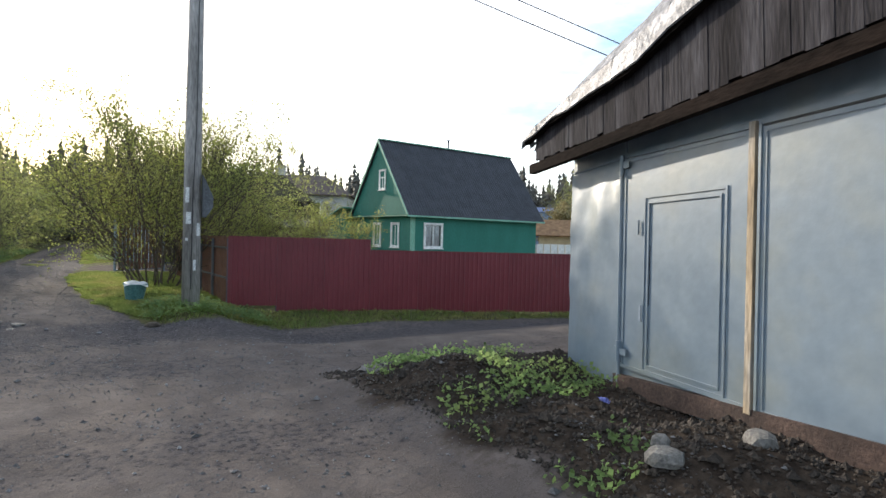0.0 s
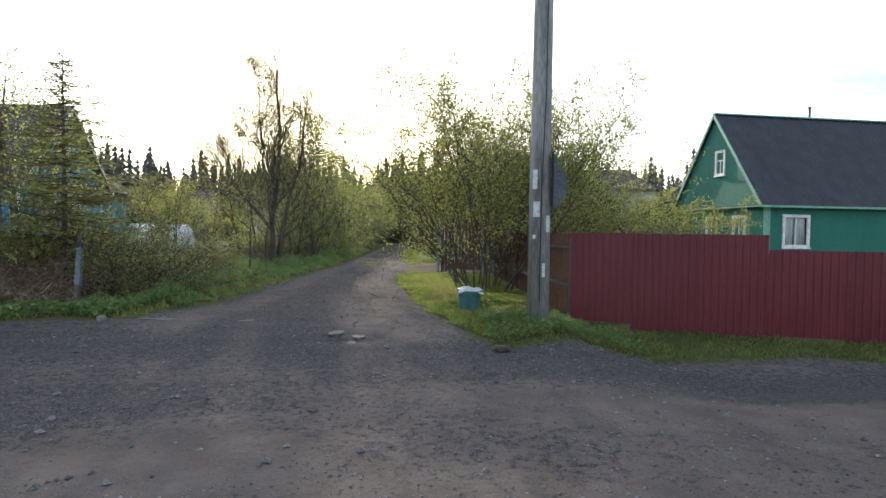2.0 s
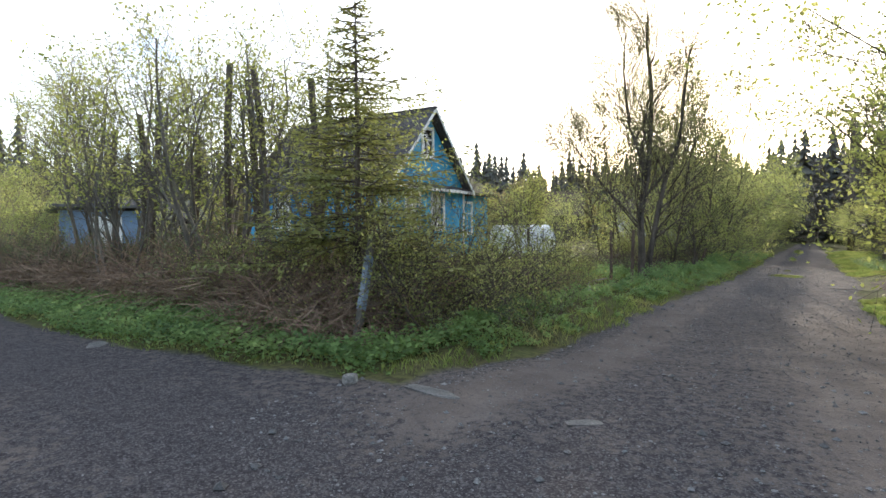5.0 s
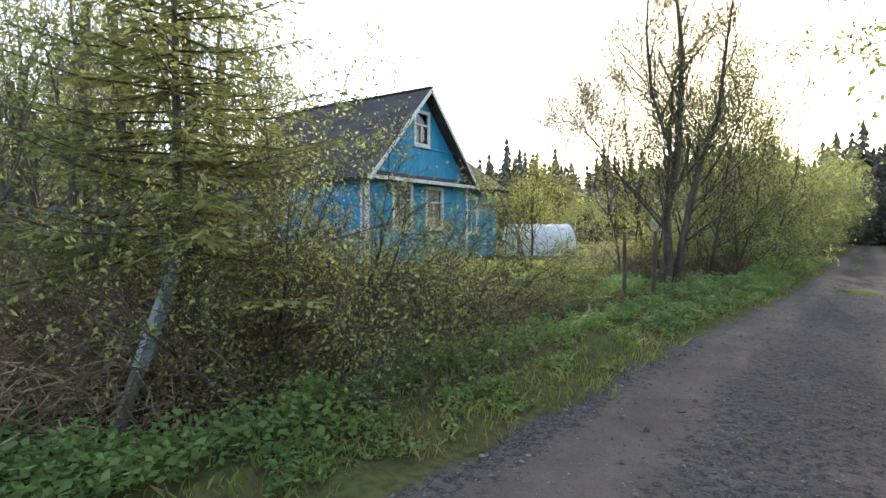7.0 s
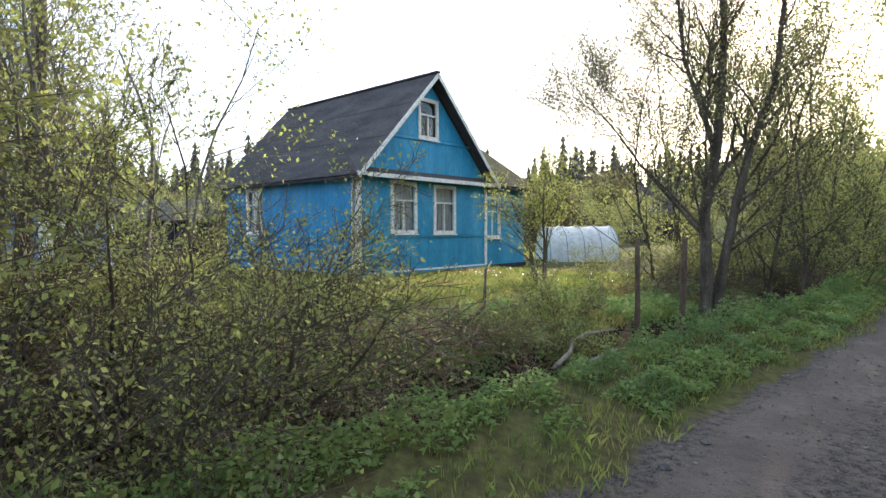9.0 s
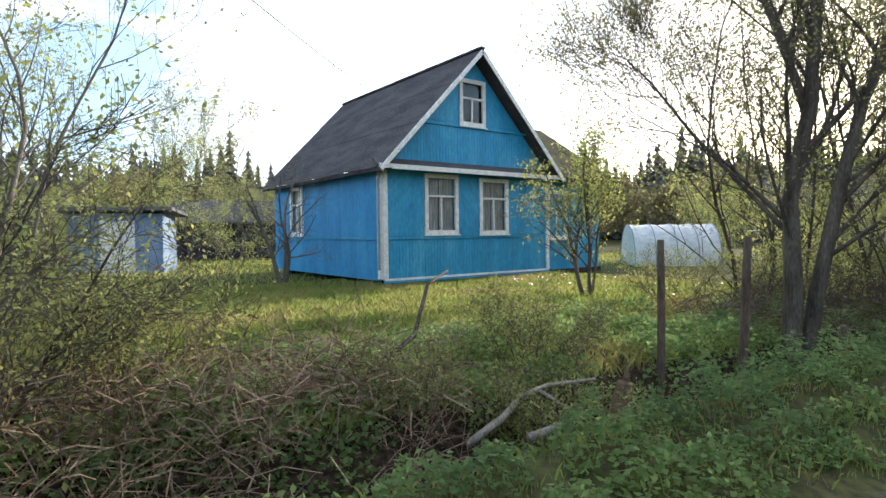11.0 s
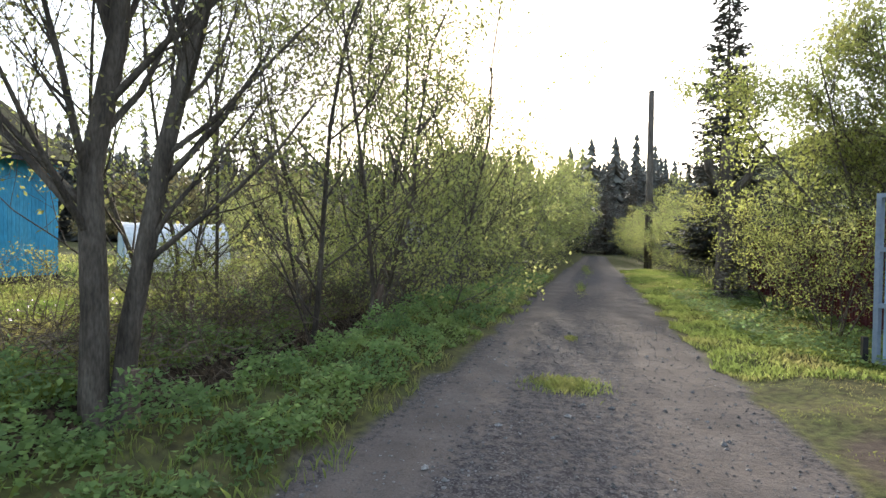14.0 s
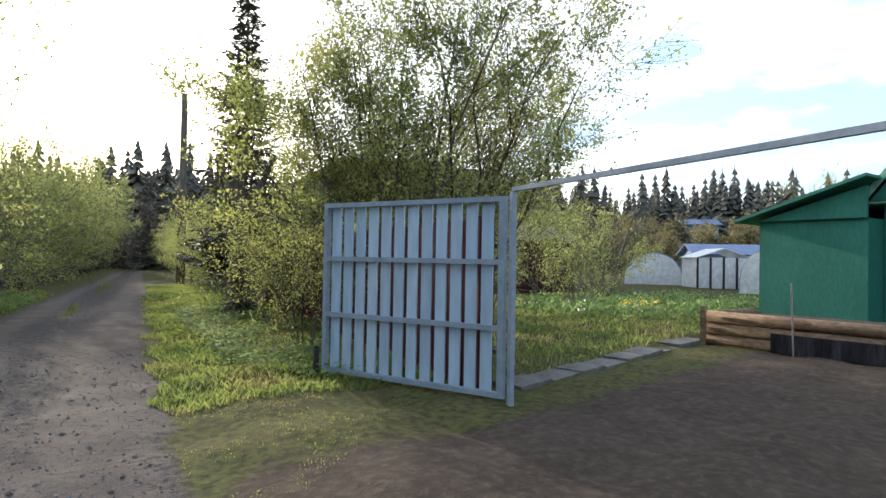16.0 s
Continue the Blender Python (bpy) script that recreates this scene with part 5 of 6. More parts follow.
ALDER = make_tree("pollard_sapling", 71, 4.3, stems=6, lean=0.12, radius=0.045, levels=4, kids=(10, 5, 3, 3), angle=40, crown0=0.25, leaf=0.07, per_twig=3, leaf_mat=M_LEAF_YELLOW, bark=M_BARK_GREY, base_r=0.7, twig_len=0.45)
SHRUB = make_tree("low_shrub", 81, 1.35, stems=12, lean=0.9, radius=0.012, levels=4, kids=(5, 4, 3, 3), angle=40, crown0=0.1, leaf=0.042, per_twig=3, leaf_mat=M_LEAF_DEEP, bark=M_TWIG, base_r=0.35, twig_len=0.2)
SHRUB_Y = make_tree("low_shrub", 82, 1.2, stems=10, lean=0.8, radius=0.012, levels=4, kids=(5, 4, 3, 3), angle=40, crown0=0.1, leaf=0.042, per_twig=5, leaf_mat=M_LEAF_GREEN, bark=M_TWIG, base_r=0.3, twig_len=0.2)
ARCHING = [make_tree("arching_shrub", 85 + i, 2.3, stems=5, lean=1.5, radius=0.024, levels=4, kids=(8, 5, 3, 3), angle=36, crown0=0.2, leaf=0.038, per_twig=4, leaf_mat=M_LEAF_GREEN, bark=M_BARK, base_r=0.3, twig_len=0.25, up=0.02, kid_len=0.4) for i in range(2)]
SPRUCE = make_spruce(5, 4.6, 2.5, 28, 6, 0.07, M_NEEDLE, bare=0.24, dense=36, droop=0.06)
SPRUCE_S = make_spruce(6, 2.4, 0.85, 22, 7, 0.07, M_HAZEDSPRUCE, bare=0.03, dense=70)
SPRUCE_TALL = make_spruce(7, 8.0, 1.45, 40, 8, 0.13, M_HAZEDSPRUCE, bare=0.1, dense=60)
FAR_SPRUCE = [make_far_spruce(90 + i, 13.5 + i, 2.6 + 0.4 * i) for i in range(3)]
FAR_TREE = make_tree("far_tree", 95, 11.0, stems=3, lean=0.18, radius=0.16, levels=3, kids=(12, 6, 3), angle=42, crown0=0.1, leaf=0.75, per_twig=6, leaf_mat=M_LEAF_OLIVE, base_r=0.6, leaf_spread=0.35)

plant("large_bush", BUSH_BIG, 1.7, 16.6, "large leafing bush with many thin stems beside the lane", "bush", s=1.26)
plant("large_bush", BUSH_BIG, 2.9, 18.0, "large leafing bush with many thin stems beside the lane", "bush", s=1.15, turn=130)
plant("willow_tree", WILLOW, -5.12, 25.45, "old forked willow with sparse yellow-green leaves at the ditch", "tree")
plant("spruce_tree", SPRUCE, -6.55, 14.5, "thin young spruce with loose branches at the corner of the garden", "tree")
for x, y, s, a in ((-6.6, 28.4, 1.2, 0), (-4.7, 29.3, 1.35, 60), (-5.8, 31.5, 1.45, 140), (-4.3, 32.6, 1.35, 220), (-5.2, 35.6, 1.35, 300), (-4.2, 38.0, 1.1, 20), (-5.4, 40.5, 1.2, 90)):
    plant("young_tree", BIRCHY, x, y, "slender young tree with fresh green leaves along the ditch", "tree", "young trees along the lane", s, a)
for x, y, s, a in ((-4.0, 30.8, 0.8, 10), (-3.9, 35.5, 0.85, 100), (-4.0, 42.0, 1.1, 200), (-4.2, 45.5, 1.2, 310), (-4.4, 49.5, 1.3, 50), (-4.6, 54.0, 1.4, 120), (-5.0, 59.0, 1.6, 170), (-5.5, 47.0, 1.5, 10), (-6.5, 52.0, 1.7, 60)):
    plant("roadside_bush", BIRCHY2, x, y, "yellow-green leafing bush beside the lane", "bush", "bushes along the lane", s, a)
for x, y, s, a in ((2.1, 38.5, 0.6, 10), (2.1, 41.5, 0.6, 120), (2.5, 44.5, 0.7, 200), (4.6, 47.0, 1.0, 10), (5.0, 40.0, 1.0, 70), (4.9, 53.0, 1.0, 40), (5.5, 59.0, 1.1, 140)):
    plant("roadside_bush", BIRCHY2, x, y, "yellow-green leafing bush beside the lane", "bush", "bushes along the lane", s, a)
crnd = random.Random(15)
for i in range(26):
    y = 46 + i * 0.85
    side = -1 if i % 2 else 1
    edge = float(road_left(y)) if side < 0 else float(road_right(y))
    plant("roadside_bush", BIRCHY2, edge + side * (crnd.uniform(2.7, 3.2) if side < 0 else crnd.uniform(2.0, 2.6)), y, "yellow-green leafing bush beside the lane", "bush", "bushes along the lane", crnd.uniform(1.1, 1.5) if side < 0 else crnd.uniform(0.6, 0.85), crnd.uniform(0, 360))
for x, y, s, a in ((0.6, 69, 2.0, 0), (-1.6, 71, 2.6, 90), (2.6, 70, 2.5, 200), (-3.6, 68, 2.3, 40), (4.8, 69, 2.7, 130), (0.9, 74, 3.2, 60), (-2.6, 76, 3.6, 10), (3.6, 77, 3.4, 10)):
    plant("far_spruce", SPRUCE_S, x, y, "dark spruce where the lane ends at the wood", "tree", "spruces at the lane end", s, a)
for x, y, s, a in ((9.6, 33.6, 0.7, 0), (12.0, 38.0, 0.9, 80), (16.5, 41, 0.9, 10), (6.5, 33.0, 0.8, 200), (19, 46, 1.1, 0), (-13.0, 42.0, 0.9, 40), (-9.4, 41.0, 0.8, 150), (-7.6, 37.4, 0.65, 260), (-16.5, 45.0, 1.0, 90)):
    plant("garden_bush", BIRCHY2, x, y, "leafing garden bush beyond the lawn", "bush", "bushes in the yard garden", s, a)
plant("bird_cherry_tree", CHERRY, 4.1, 31.0, "spreading many-stemmed tree with fresh leaves behind the gate", "tree", s=1.15)
plant("yellow_bush", YBUSH, 1.95, 32.6, "yellow-green bush between lane and fence", "bush", s=0.7)
plant("young_maple", MAPLE, 2.95, 31.2, "young maple with yellow-green spring leaves over the dark red fence", "tree", turn=100)
plant("yellow_bush", YBUSH, 1.75, 29.9, "low yellow-green bush by the gate", "bush", s=0.5, turn=50)
plant("small_spruce", SPRUCE_S, 1.6, 34.2, "small dark spruce by the lane", "tree", s=0.55)
plant("tall_spruce", SPRUCE_TALL, 2.15, 37.4, "tall dark spruce behind the bushes", "tree")
plant("small_spruce", SPRUCE_S, 8.6, 35.8, "dark juniper-like conifer in the garden", "tree", s=1.0)
plant("small_apple_tree", LILAC, -9.2, 26.7, "small crooked apple tree with yellow-green leaves on the lawn", "tree", s=1.15)
plant("bare_apple_tree", BARE, -16.2, 23.3, "nearly bare apple tree beside the turquoise house", "tree", s=1.15)
plant("bare_apple_tree", BARE, 13.5, 36.5, "nearly bare apple tree in the garden", "tree", s=1.3, turn=50)
plant("bare_apple_tree", BARE, 24.5, 21.5, "nearly bare apple tree behind the crimson fence", "tree", s=1.3, turn=90)
for x, y, s, a in ((-9.6, 14.8, 1.0, 0), (-11.2, 15.6, 1.1, 100), (-12.8, 14.9, 1.0, 200), (-9.0, 17.2, 1.05, 290), (-14.6, 16.4, 1.2, 50), (-17.5, 17.0, 1.3, 250), (-8.0, 15.9, 0.8, 30)):
    plant("cut_sapling", ALDER, x, y, "clump of topped saplings with fresh side shoots", "tree", "topped saplings at the corner garden", s, a)
for x, y, s, a in ((4.6, 17.8, 0.72, 0), (5.7, 17.3, 0.75, 90), (6.9, 17.0, 0.68, 200)):
    plant("yellow_bush", YBUSH, x, y, "bright yellow-green bush behind the crimson fence", "bush", "bushes behind the crimson fence", s, a)
arnd = random.Random(31)
for i in range(13):
    y = arnd.uniform(15.0, 17.8)
    plant("arching_shrub", ARCHING[i % 2], float(road_left(y)) - arnd.uniform(2.1, 3.8), y, "half-bare shrub with dark arching limbs over the ditch", "bush", "arching shrubs over the ditch", arnd.uniform(0.75, 1.1) if y < 18 else arnd.uniform(0.5, 0.75), arnd.uniform(0, 360))
rnd = random.Random(77)
for i in range(46):
    y = rnd.uniform(13.6, 24.5) if i < 34 else rnd.uniform(26, 40)
    x = -4.9 - abs(rnd.gauss(0, 1.0)) if i % 2 else -5.0 - rnd.uniform(0, 3.2)
    if y > 18.5 and y < 24.5:
        s = rnd.uniform(0.5, 0.8)
    else:
        s = rnd.uniform(0.6, 1.1)
    if 16.8 < y < 24.8 and i % 4 or (y < 15.3 and x > -6.7):
        continue
    plant("low_shrub", SHRUB if i % 2 else SHRUB_Y, x, y, "low tangled shrub beyond the ditch", "bush", "shrubs beyond the ditch", s, rnd.uniform(0, 360))
for i in range(26):
    x, y = -rnd.uniform(7.2, 20), rnd.uniform(14.3, 16.2)
    plant("low_shrub", SHRUB if i % 4 else SHRUB_Y, x, y, "low tangled shrub at the corner garden", "bush", "shrubs at the corner garden", rnd.uniform(0.7, 1.15), rnd.uniform(0, 360))


def forest(name, label, places, kinds):
    """Far woods: one object of many trees joined."""
    P, W = [], Shape()
    for x, y, s, a, k in places:
        me = kinds[k][1]
        co = np.empty(len(me.vertices) * 3, dtype=np.float32)
        me.vertices.foreach_get("co", co)
        co = co.reshape(-1, 4, 3) * s
        c, d = math.cos(a), math.sin(a)
        P.append(np.stack([co[..., 0] * c - co[..., 1] * d + x, co[..., 0] * d + co[..., 1] * c + y, co[..., 2]], -1))
    return P


places = []
frnd = random.Random(9)
for i in range(3200):
    az = radians(frnd.uniform(-95, 110))
    d = frnd.uniform(92, 140)
    places.append((-1 + math.sin(az) * d, 10 + math.cos(az) * d, min(1.15, frnd.gauss(0.82, 0.11)) + 0.06 * math.sin(az * 23), frnd.uniform(0, 6.3), frnd.choice((0, 1, 2))))
P = forest("far_wood", "", places, FAR_SPRUCE)
ob = new("far_spruce_wood", quads_mesh("far_spruce_wood", np.concatenate(P), M_HAZEDSPRUCE))
tagged(ob, "dark spruce wood along the horizon", "forest", kind="stuff")
places = []
for i in range(230):
    az = radians(frnd.uniform(-95, 105))
    d = frnd.uniform(56, 96)
    x, y = -1 + math.sin(az) * d, 10 + math.cos(az) * d
    if abs(x) < 10 and y < 100:
        continue
    places.append((x, y, frnd.uniform(0.35, 0.6), frnd.uniform(0, 6.3), 0))
P = forest("far_scrub", "", places, [FAR_TREE])
ob = new("far_deciduous_wood", quads_mesh("far_deciduous_wood", np.concatenate(P), M_LEAF_FAR))
tagged(ob, "distant leafing trees behind the gardens", "forest", kind="stuff")


def scatter(n, x0, x1, y0, y1, rng, keep):
    xy = np.column_stack([rng.uniform(x0, x1, n), rng.uniform(y0, y1, n)])
    return xy[keep(xy[:, 0], xy[:, 1])]


def stuff(name, P, mat, label, category):
    return tagged(new(name, quads_mesh(name, P, mat)), label, category, kind="stuff")


g = np.random.default_rng(4)
L = lambda x, y: road_left(y) - x
# grassy bank between lane and ditch
clump = lambda x, y: np.clip(0.55 + 0.5 * wobble(x, y, 2.7) + 0.25 * wobble(y, x, 6.1), 0, 1.4)
xy = scatter(45000, -5.6, -2.2, 12.6, 42, g, lambda x, y: (L(x, y) > 0.02 + 0.2 * wobble(x, y, 2)) & (L(x, y) < 1.22 + 0.12 * wobble(x, y, 1.5)) & (np.abs(L(x, y) - 0.68 - 0.05 * wobble(x, y, 2)) > 0.07))
stuff("bank_grass", blades(xy, height(xy[:, 0], xy[:, 1]), 0.09, 0.007, g), M_GRASS, "fresh green grass on the bank between lane and ditch", "grass")
xy = scatter(190000, -5.6, -2.2, 12.6, 40, g, lambda x, y: (((L(x, y) > 0.74 + 0.05 * wobble(x, y, 2)) & (L(x, y) < 1.36 + 0.14 * wobble(x, y, 2))) | ((L(x, y) > 0.16 + 0.08 * wobble(x, y, 3)) & (L(x, y) < 0.62) & ((y > 19) | (wobble(x, y, 2) > 0.1)))) & (clump(x, y) > 0.2))
lush = clump(xy[:, 0], xy[:, 1]) * (0.08 + 0.20 * smooth(0.55, 0.95, L(xy[:, 0], xy[:, 1])) + 0.06 * smooth(18, 21, xy[:, 1]))
stuff("bank_weeds", leaves(np.column_stack([xy, height(xy[:, 0], xy[:, 1]) + lush * g.uniform(0.2, 1.0, len(xy)) ** 0.6]), 0.048, g, 0.012, 0.65, up=0.6), M_WEED, "broad-leaved ground elder on the bank", "weeds")
# beyond the ditch: undergrowth
xy = scatter(150000, -10, -4.0, 12.8, 31, g, lambda x, y: (L(x, y) > 1.95 + 0.15 * wobble(x, y, 1.5)) & (L(x, y) < 4.8) & (wobble(x, y, 0.9) > np.where(y > 25.8, 0.35, np.where(y > 18.5, -0.6, 0.05))))
stuff("ditch_weeds", leaves(np.column_stack([xy, height(xy[:, 0], xy[:, 1]) + g.uniform(0.02, 0.32, len(xy)) * (0.6 + 0.4 * wobble(xy[:, 0], xy[:, 1], 2))]), 0.06, g, 0.03, 0.7, up=0.5), M_WEED, "low green weeds beyond the ditch", "weeds")
xy = scatter(36000, -24, -4.2, 12.2, 14.4, g, lambda x, y: (y > cross_edge(x) + 0.15 * wobble(x, y, 2)) & (L(x, y) > 0.5))
stuff("corner_weeds", leaves(np.column_stack([xy, height(xy[:, 0], xy[:, 1]) + g.uniform(0.02, 0.22, len(xy))]), 0.06, g, 0.02, 0.75, up=0.6), M_WEED, "broad-leaved weeds at the lane corner", "weeds")
xy = scatter(20000, -24, -4.9, 11.9, 13.6, g, lambda x, y: (y > cross_edge(x) + 0.15 * wobble(x, y, 2)))
stuff("corner_grass", blades(xy, height(xy[:, 0], xy[:, 1]), 0.06, 0.008, g), M_GRASS, "grass edge of the crossing lane", "grass")
# brambles and dry stalks
def brambles(name, n, x0, x1, y0, y1, keep, h, label, mat=M_BRAMBLE, width=0.009):
    xy = scatter(n, x0, x1, y0, y1, g, keep)
    k = len(xy)
    base = np.column_stack([xy, height(xy[:, 0], xy[:, 1])])
    d = g.normal(0, 1, (k, 3))
    d[:, 2] = np.abs(d[:, 2]) * 0.9 + 0.15
    d /= np.linalg.norm(d, axis=1)[:, None]
    ln = (h * g.uniform(0.4, 1.3, k))[:, None]
    start = base + np.column_stack([np.zeros((k, 2)), g.uniform(0, h * 0.5, k)])
    P = []
    cur, dd = start, d
    for j in range(3):
        nxt = cur + dd * ln / 3
        s = np.cross(dd, g.normal(0, 1, (k, 3)))
        s = s / np.linalg.norm(s, axis=1)[:, None] * width / 2
        P.append(np.stack([cur - s, cur + s, nxt + s * 0.7, nxt - s * 0.7], 1))
        cur, dd = nxt, dd + np.column_stack([g.normal(0, 0.25, (k, 2)), np.full(k, -0.35)])
        dd /= np.linalg.norm(dd, axis=1)[:, None]
    return stuff(name, np.concatenate(P), mat, label, "brambles")


brambles("ditch_brambles", 9000, -9, -4.2, 13, 20.5, lambda x, y: (L(x, y) > 1.75) & (L(x, y) < 3.8) & (wobble(x, y, 0.8) > -0.6), 0.65, "tangled brown bramble stems over the ditch")
brambles("bank_brambles", 9000, -9, -3.6, 25.5, 36, lambda x, y: (L(x, y) > 1.5) & (L(x, y) < 4.2), 0.6, "tangled dark brown stems under the young trees", M_TWIG)
brambles("corner_brambles", 14000, -22, -5.5, 13.6, 16.5, lambda x, y: L(x, y) > 2, 0.95, "tangled brown stems at the corner garden")
brambles("dry_stalks", 1800, -8, -4.0, 13, 21, lambda x, y: (L(x, y) > 1.8) & (L(x, y) < 3.4), 0.6, "dry pale stalks by the ditch", M_DRYGRASS, 0.008)
# lawn round the turquoise house
xy = scatter(130000, -16, -5.0, 16.5, 31, g, lambda x, y: (L(x, y) > 3.0 - 0.5 * (y > 18.5)) & ~((x < -14.0) & (y > 24.9)))
stuff("lawn", blades(xy, height(xy[:, 0], xy[:, 1]), 0.13, 0.014, g), M_LAWN, "yellow-green spring lawn", "grass")
xy = scatter(22000, -34, -14, 14.5, 45, g, lambda x, y: ~((x > -21.6) & (y > 24.9) & (y < 34)))
stuff("rough_lawn", blades(xy, height(xy[:, 0], xy[:, 1]) * 0, 0.25, 0.04, g), M_LAWN, "rough grass of the garden", "grass")
# right side of the lane
R = lambda x, y: x - road_right(y)
xy = scatter(110000, -0.4, 3.0, 11.2, 21.2, g, lambda x, y: (R(x, y) > 0.05 + 0.15 * wobble(x, y, 2)) & (y > cross_edge(x)))
stuff("verge_grass", blades(xy, height(xy[:, 0], xy[:, 1]), 0.07, 0.007, g), M_GRASS, "bright green verge beside the bushes", "grass")
xy = scatter(100000, -0.4, 2.6, 26.2, 46, g, lambda x, y: (R(x, y) > 0.05 + 0.15 * wobble(x, y, 2)) & (y > 27.5))
stuff("verge_grass", blades(xy, height(xy[:, 0], xy[:, 1]), 0.07, 0.007, g), M_GRASS, "bright green verge by the fence", "grass")
xy = scatter(9000, 0.0, 2.4, 25.6, 27.8, g, lambda x, y: (R(x, y) > 0.0) & (R(x, y) < 0.4 + 0.9 * (y - 25.4)) & (wobble(x, y, 3) > -0.3))
stuff("thin_grass", blades(xy, height(xy[:, 0], xy[:, 1]), 0.02, 0.006, g), M_LAWN, "thin worn grass beside the lane", "grass")
xy = scatter(12000, 0.2, 2.4, 27.9, 36, g, lambda x, y: (R(x, y) > 0.6) & (wobble(x, y, 1.5) > -0.4) & (y > 29.3 - 0.9 * x))
stuff("verge_weeds", leaves(np.column_stack([xy, height(xy[:, 0], xy[:, 1]) + g.uniform(0.02, 0.16, len(xy))]), 0.06, g, 0.02, 0.75, up=0.8), M_WEED, "broad-leaved weeds beside the gate", "weeds")
xy = scatter(90000, 0.6, 22, 4.6, 13.4, g, lambda x, y: (y > cross_edge(x) + 0.1 * wobble(x, y, 2)) & (y < 13.4 - 0.344 * np.maximum(x - 2.8, 0)) & (R(x, y) > 0.1))
stuff("fence_grass", blades(xy, height(xy[:, 0], xy[:, 1]), 0.09, 0.010, g), M_GRASS, "grass strip under the crimson fence", "grass")
xy = scatter(4200, 0.9, 3.2, 10.4, 12.2, g, lambda x, y: (y > cross_edge(x) + 0.1))
stuff("pole_weeds", leaves(np.column_stack([xy, height(xy[:, 0], xy[:, 1]) + g.uniform(0.02, 0.17, len(xy))]), 0.06, g, 0.02, 0.75, up=0.8), M_WEED, "weeds round the foot of the pole", "weeds")
# yard grass
xy = scatter(40000, 2.7, 14, 27.0, 38, g, lambda x, y: y > 27.25 + 0.33 * (x - 3.0))
stuff("yard_lawn", blades(xy, height(xy[:, 0], xy[:, 1]), 0.09, 0.014, g), M_GRASS, "short lawn of the yard", "grass")
for cx, cy, rx, ry in ((-1.5, 26.85, 0.30, 0.26), (-1.5, 29.3, 0.06, 0.2), (-1.35, 37, 0.12, 2.0), (-1.1, 46, 0.2, 4.0)):
    k = int(2600 * rx / 0.33)
    xy = np.column_stack([g.normal(cx, rx * 0.5, k), g.normal(cy, ry * 0.5, k)])
    stuff("lane_tuft", blades(xy, height(xy[:, 0], xy[:, 1]), 0.042, 0.007, g), M_GRASS, "green grass tuft in the middle of the lane", "grass")
# mound at the garage
xy = scatter(9000, 2.5, 5.6, 2.2, 6.3, g, lambda x, y: (wobble(x, y, 1.8) > -0.1) & ((y > 3.6) | (x < 3.2)) & (x < 4.9))
stuff("mound_weeds", leaves(np.column_stack([xy, height(xy[:, 0], xy[:, 1]) + g.uniform(0.02, 0.13, len(xy))]), 0.048, g, 0.02, 0.75, up=0.3), M_WEED, "green weeds on the dark soil heap by the garage", "weeds")


def rocks(name, n, x0, x1, y0, y1, keep, size, mat, label, category="gravel", flat=0.6):
    xy = scatter(n, x0, x1, y0, y1, g, keep)
    k = len(xy)
    o = np.array([(1, 0, 0), (0, 1, 0), (-1, 0, 0), (0, -1, 0), (0, 0, 1), (0.35, 0.3, -0.6)])
    s = size * np.exp(g.normal(0, 0.45, k))
    V = o[None] * s[:, None, None] * g.uniform(0.6, 1.3, (k, 6, 1))
    a = g.uniform(0, 2 * np.pi, k)
    X = V[..., 0] * np.cos(a)[:, None] - V[..., 1] * np.sin(a)[:, None]
    Y = V[..., 0] * np.sin(a)[:, None] + V[..., 1] * np.cos(a)[:, None]
    V = np.stack([X + xy[:, :1], Y + xy[:, 1:], V[..., 2] * flat + height(xy[:, 0], xy[:, 1])[:, None] + s[:, None] * 0.15], -1)
    F = np.array([(0, 1, 4), (1, 2, 4), (2, 3, 4), (3, 0, 4), (1, 0, 5), (2, 1, 5), (3, 2, 5), (0, 3, 5)])
    F = (F[None] + 6 * np.arange(k)[:, None, None]).reshape(-1, 3)
    me = bpy.data.meshes.new(name)
    me.from_pydata(V.reshape(-1, 3).tolist(), [], F.tolist())
    me.materials.append(mat)
    return tagged(new(name, me), label, category, kind="stuff")


rocks("gravel", 34000, -5, 3.4, 1.6, 12, lambda x, y: (road_depth(x, y) > 0) & (wobble(x * 0.6, y * 1.6) > -0.35), 0.0065, M_STONE, "loose gravel on the crossing")
rocks("gravel", 26000, -4.5, 0.8, 12, 31, lambda x, y: (road_depth(x, y) > 0), 0.0065, M_STONE, "loose gravel on the lane")
rocks("larger_gravel", 4200, -5, 3.4, 1.6, 31, lambda x, y: (road_depth(x, y) > 0), 0.014, M_STONE, "scattered larger stones on the lanes")
rocks("soil_clods", 15000, 2.3, 5.2, 0.5, 6.2, lambda x, y: x + 0.10 * y > 2.85, 0.014, M_SOILCLOD, "clods of dark soil", "soil", 0.8)


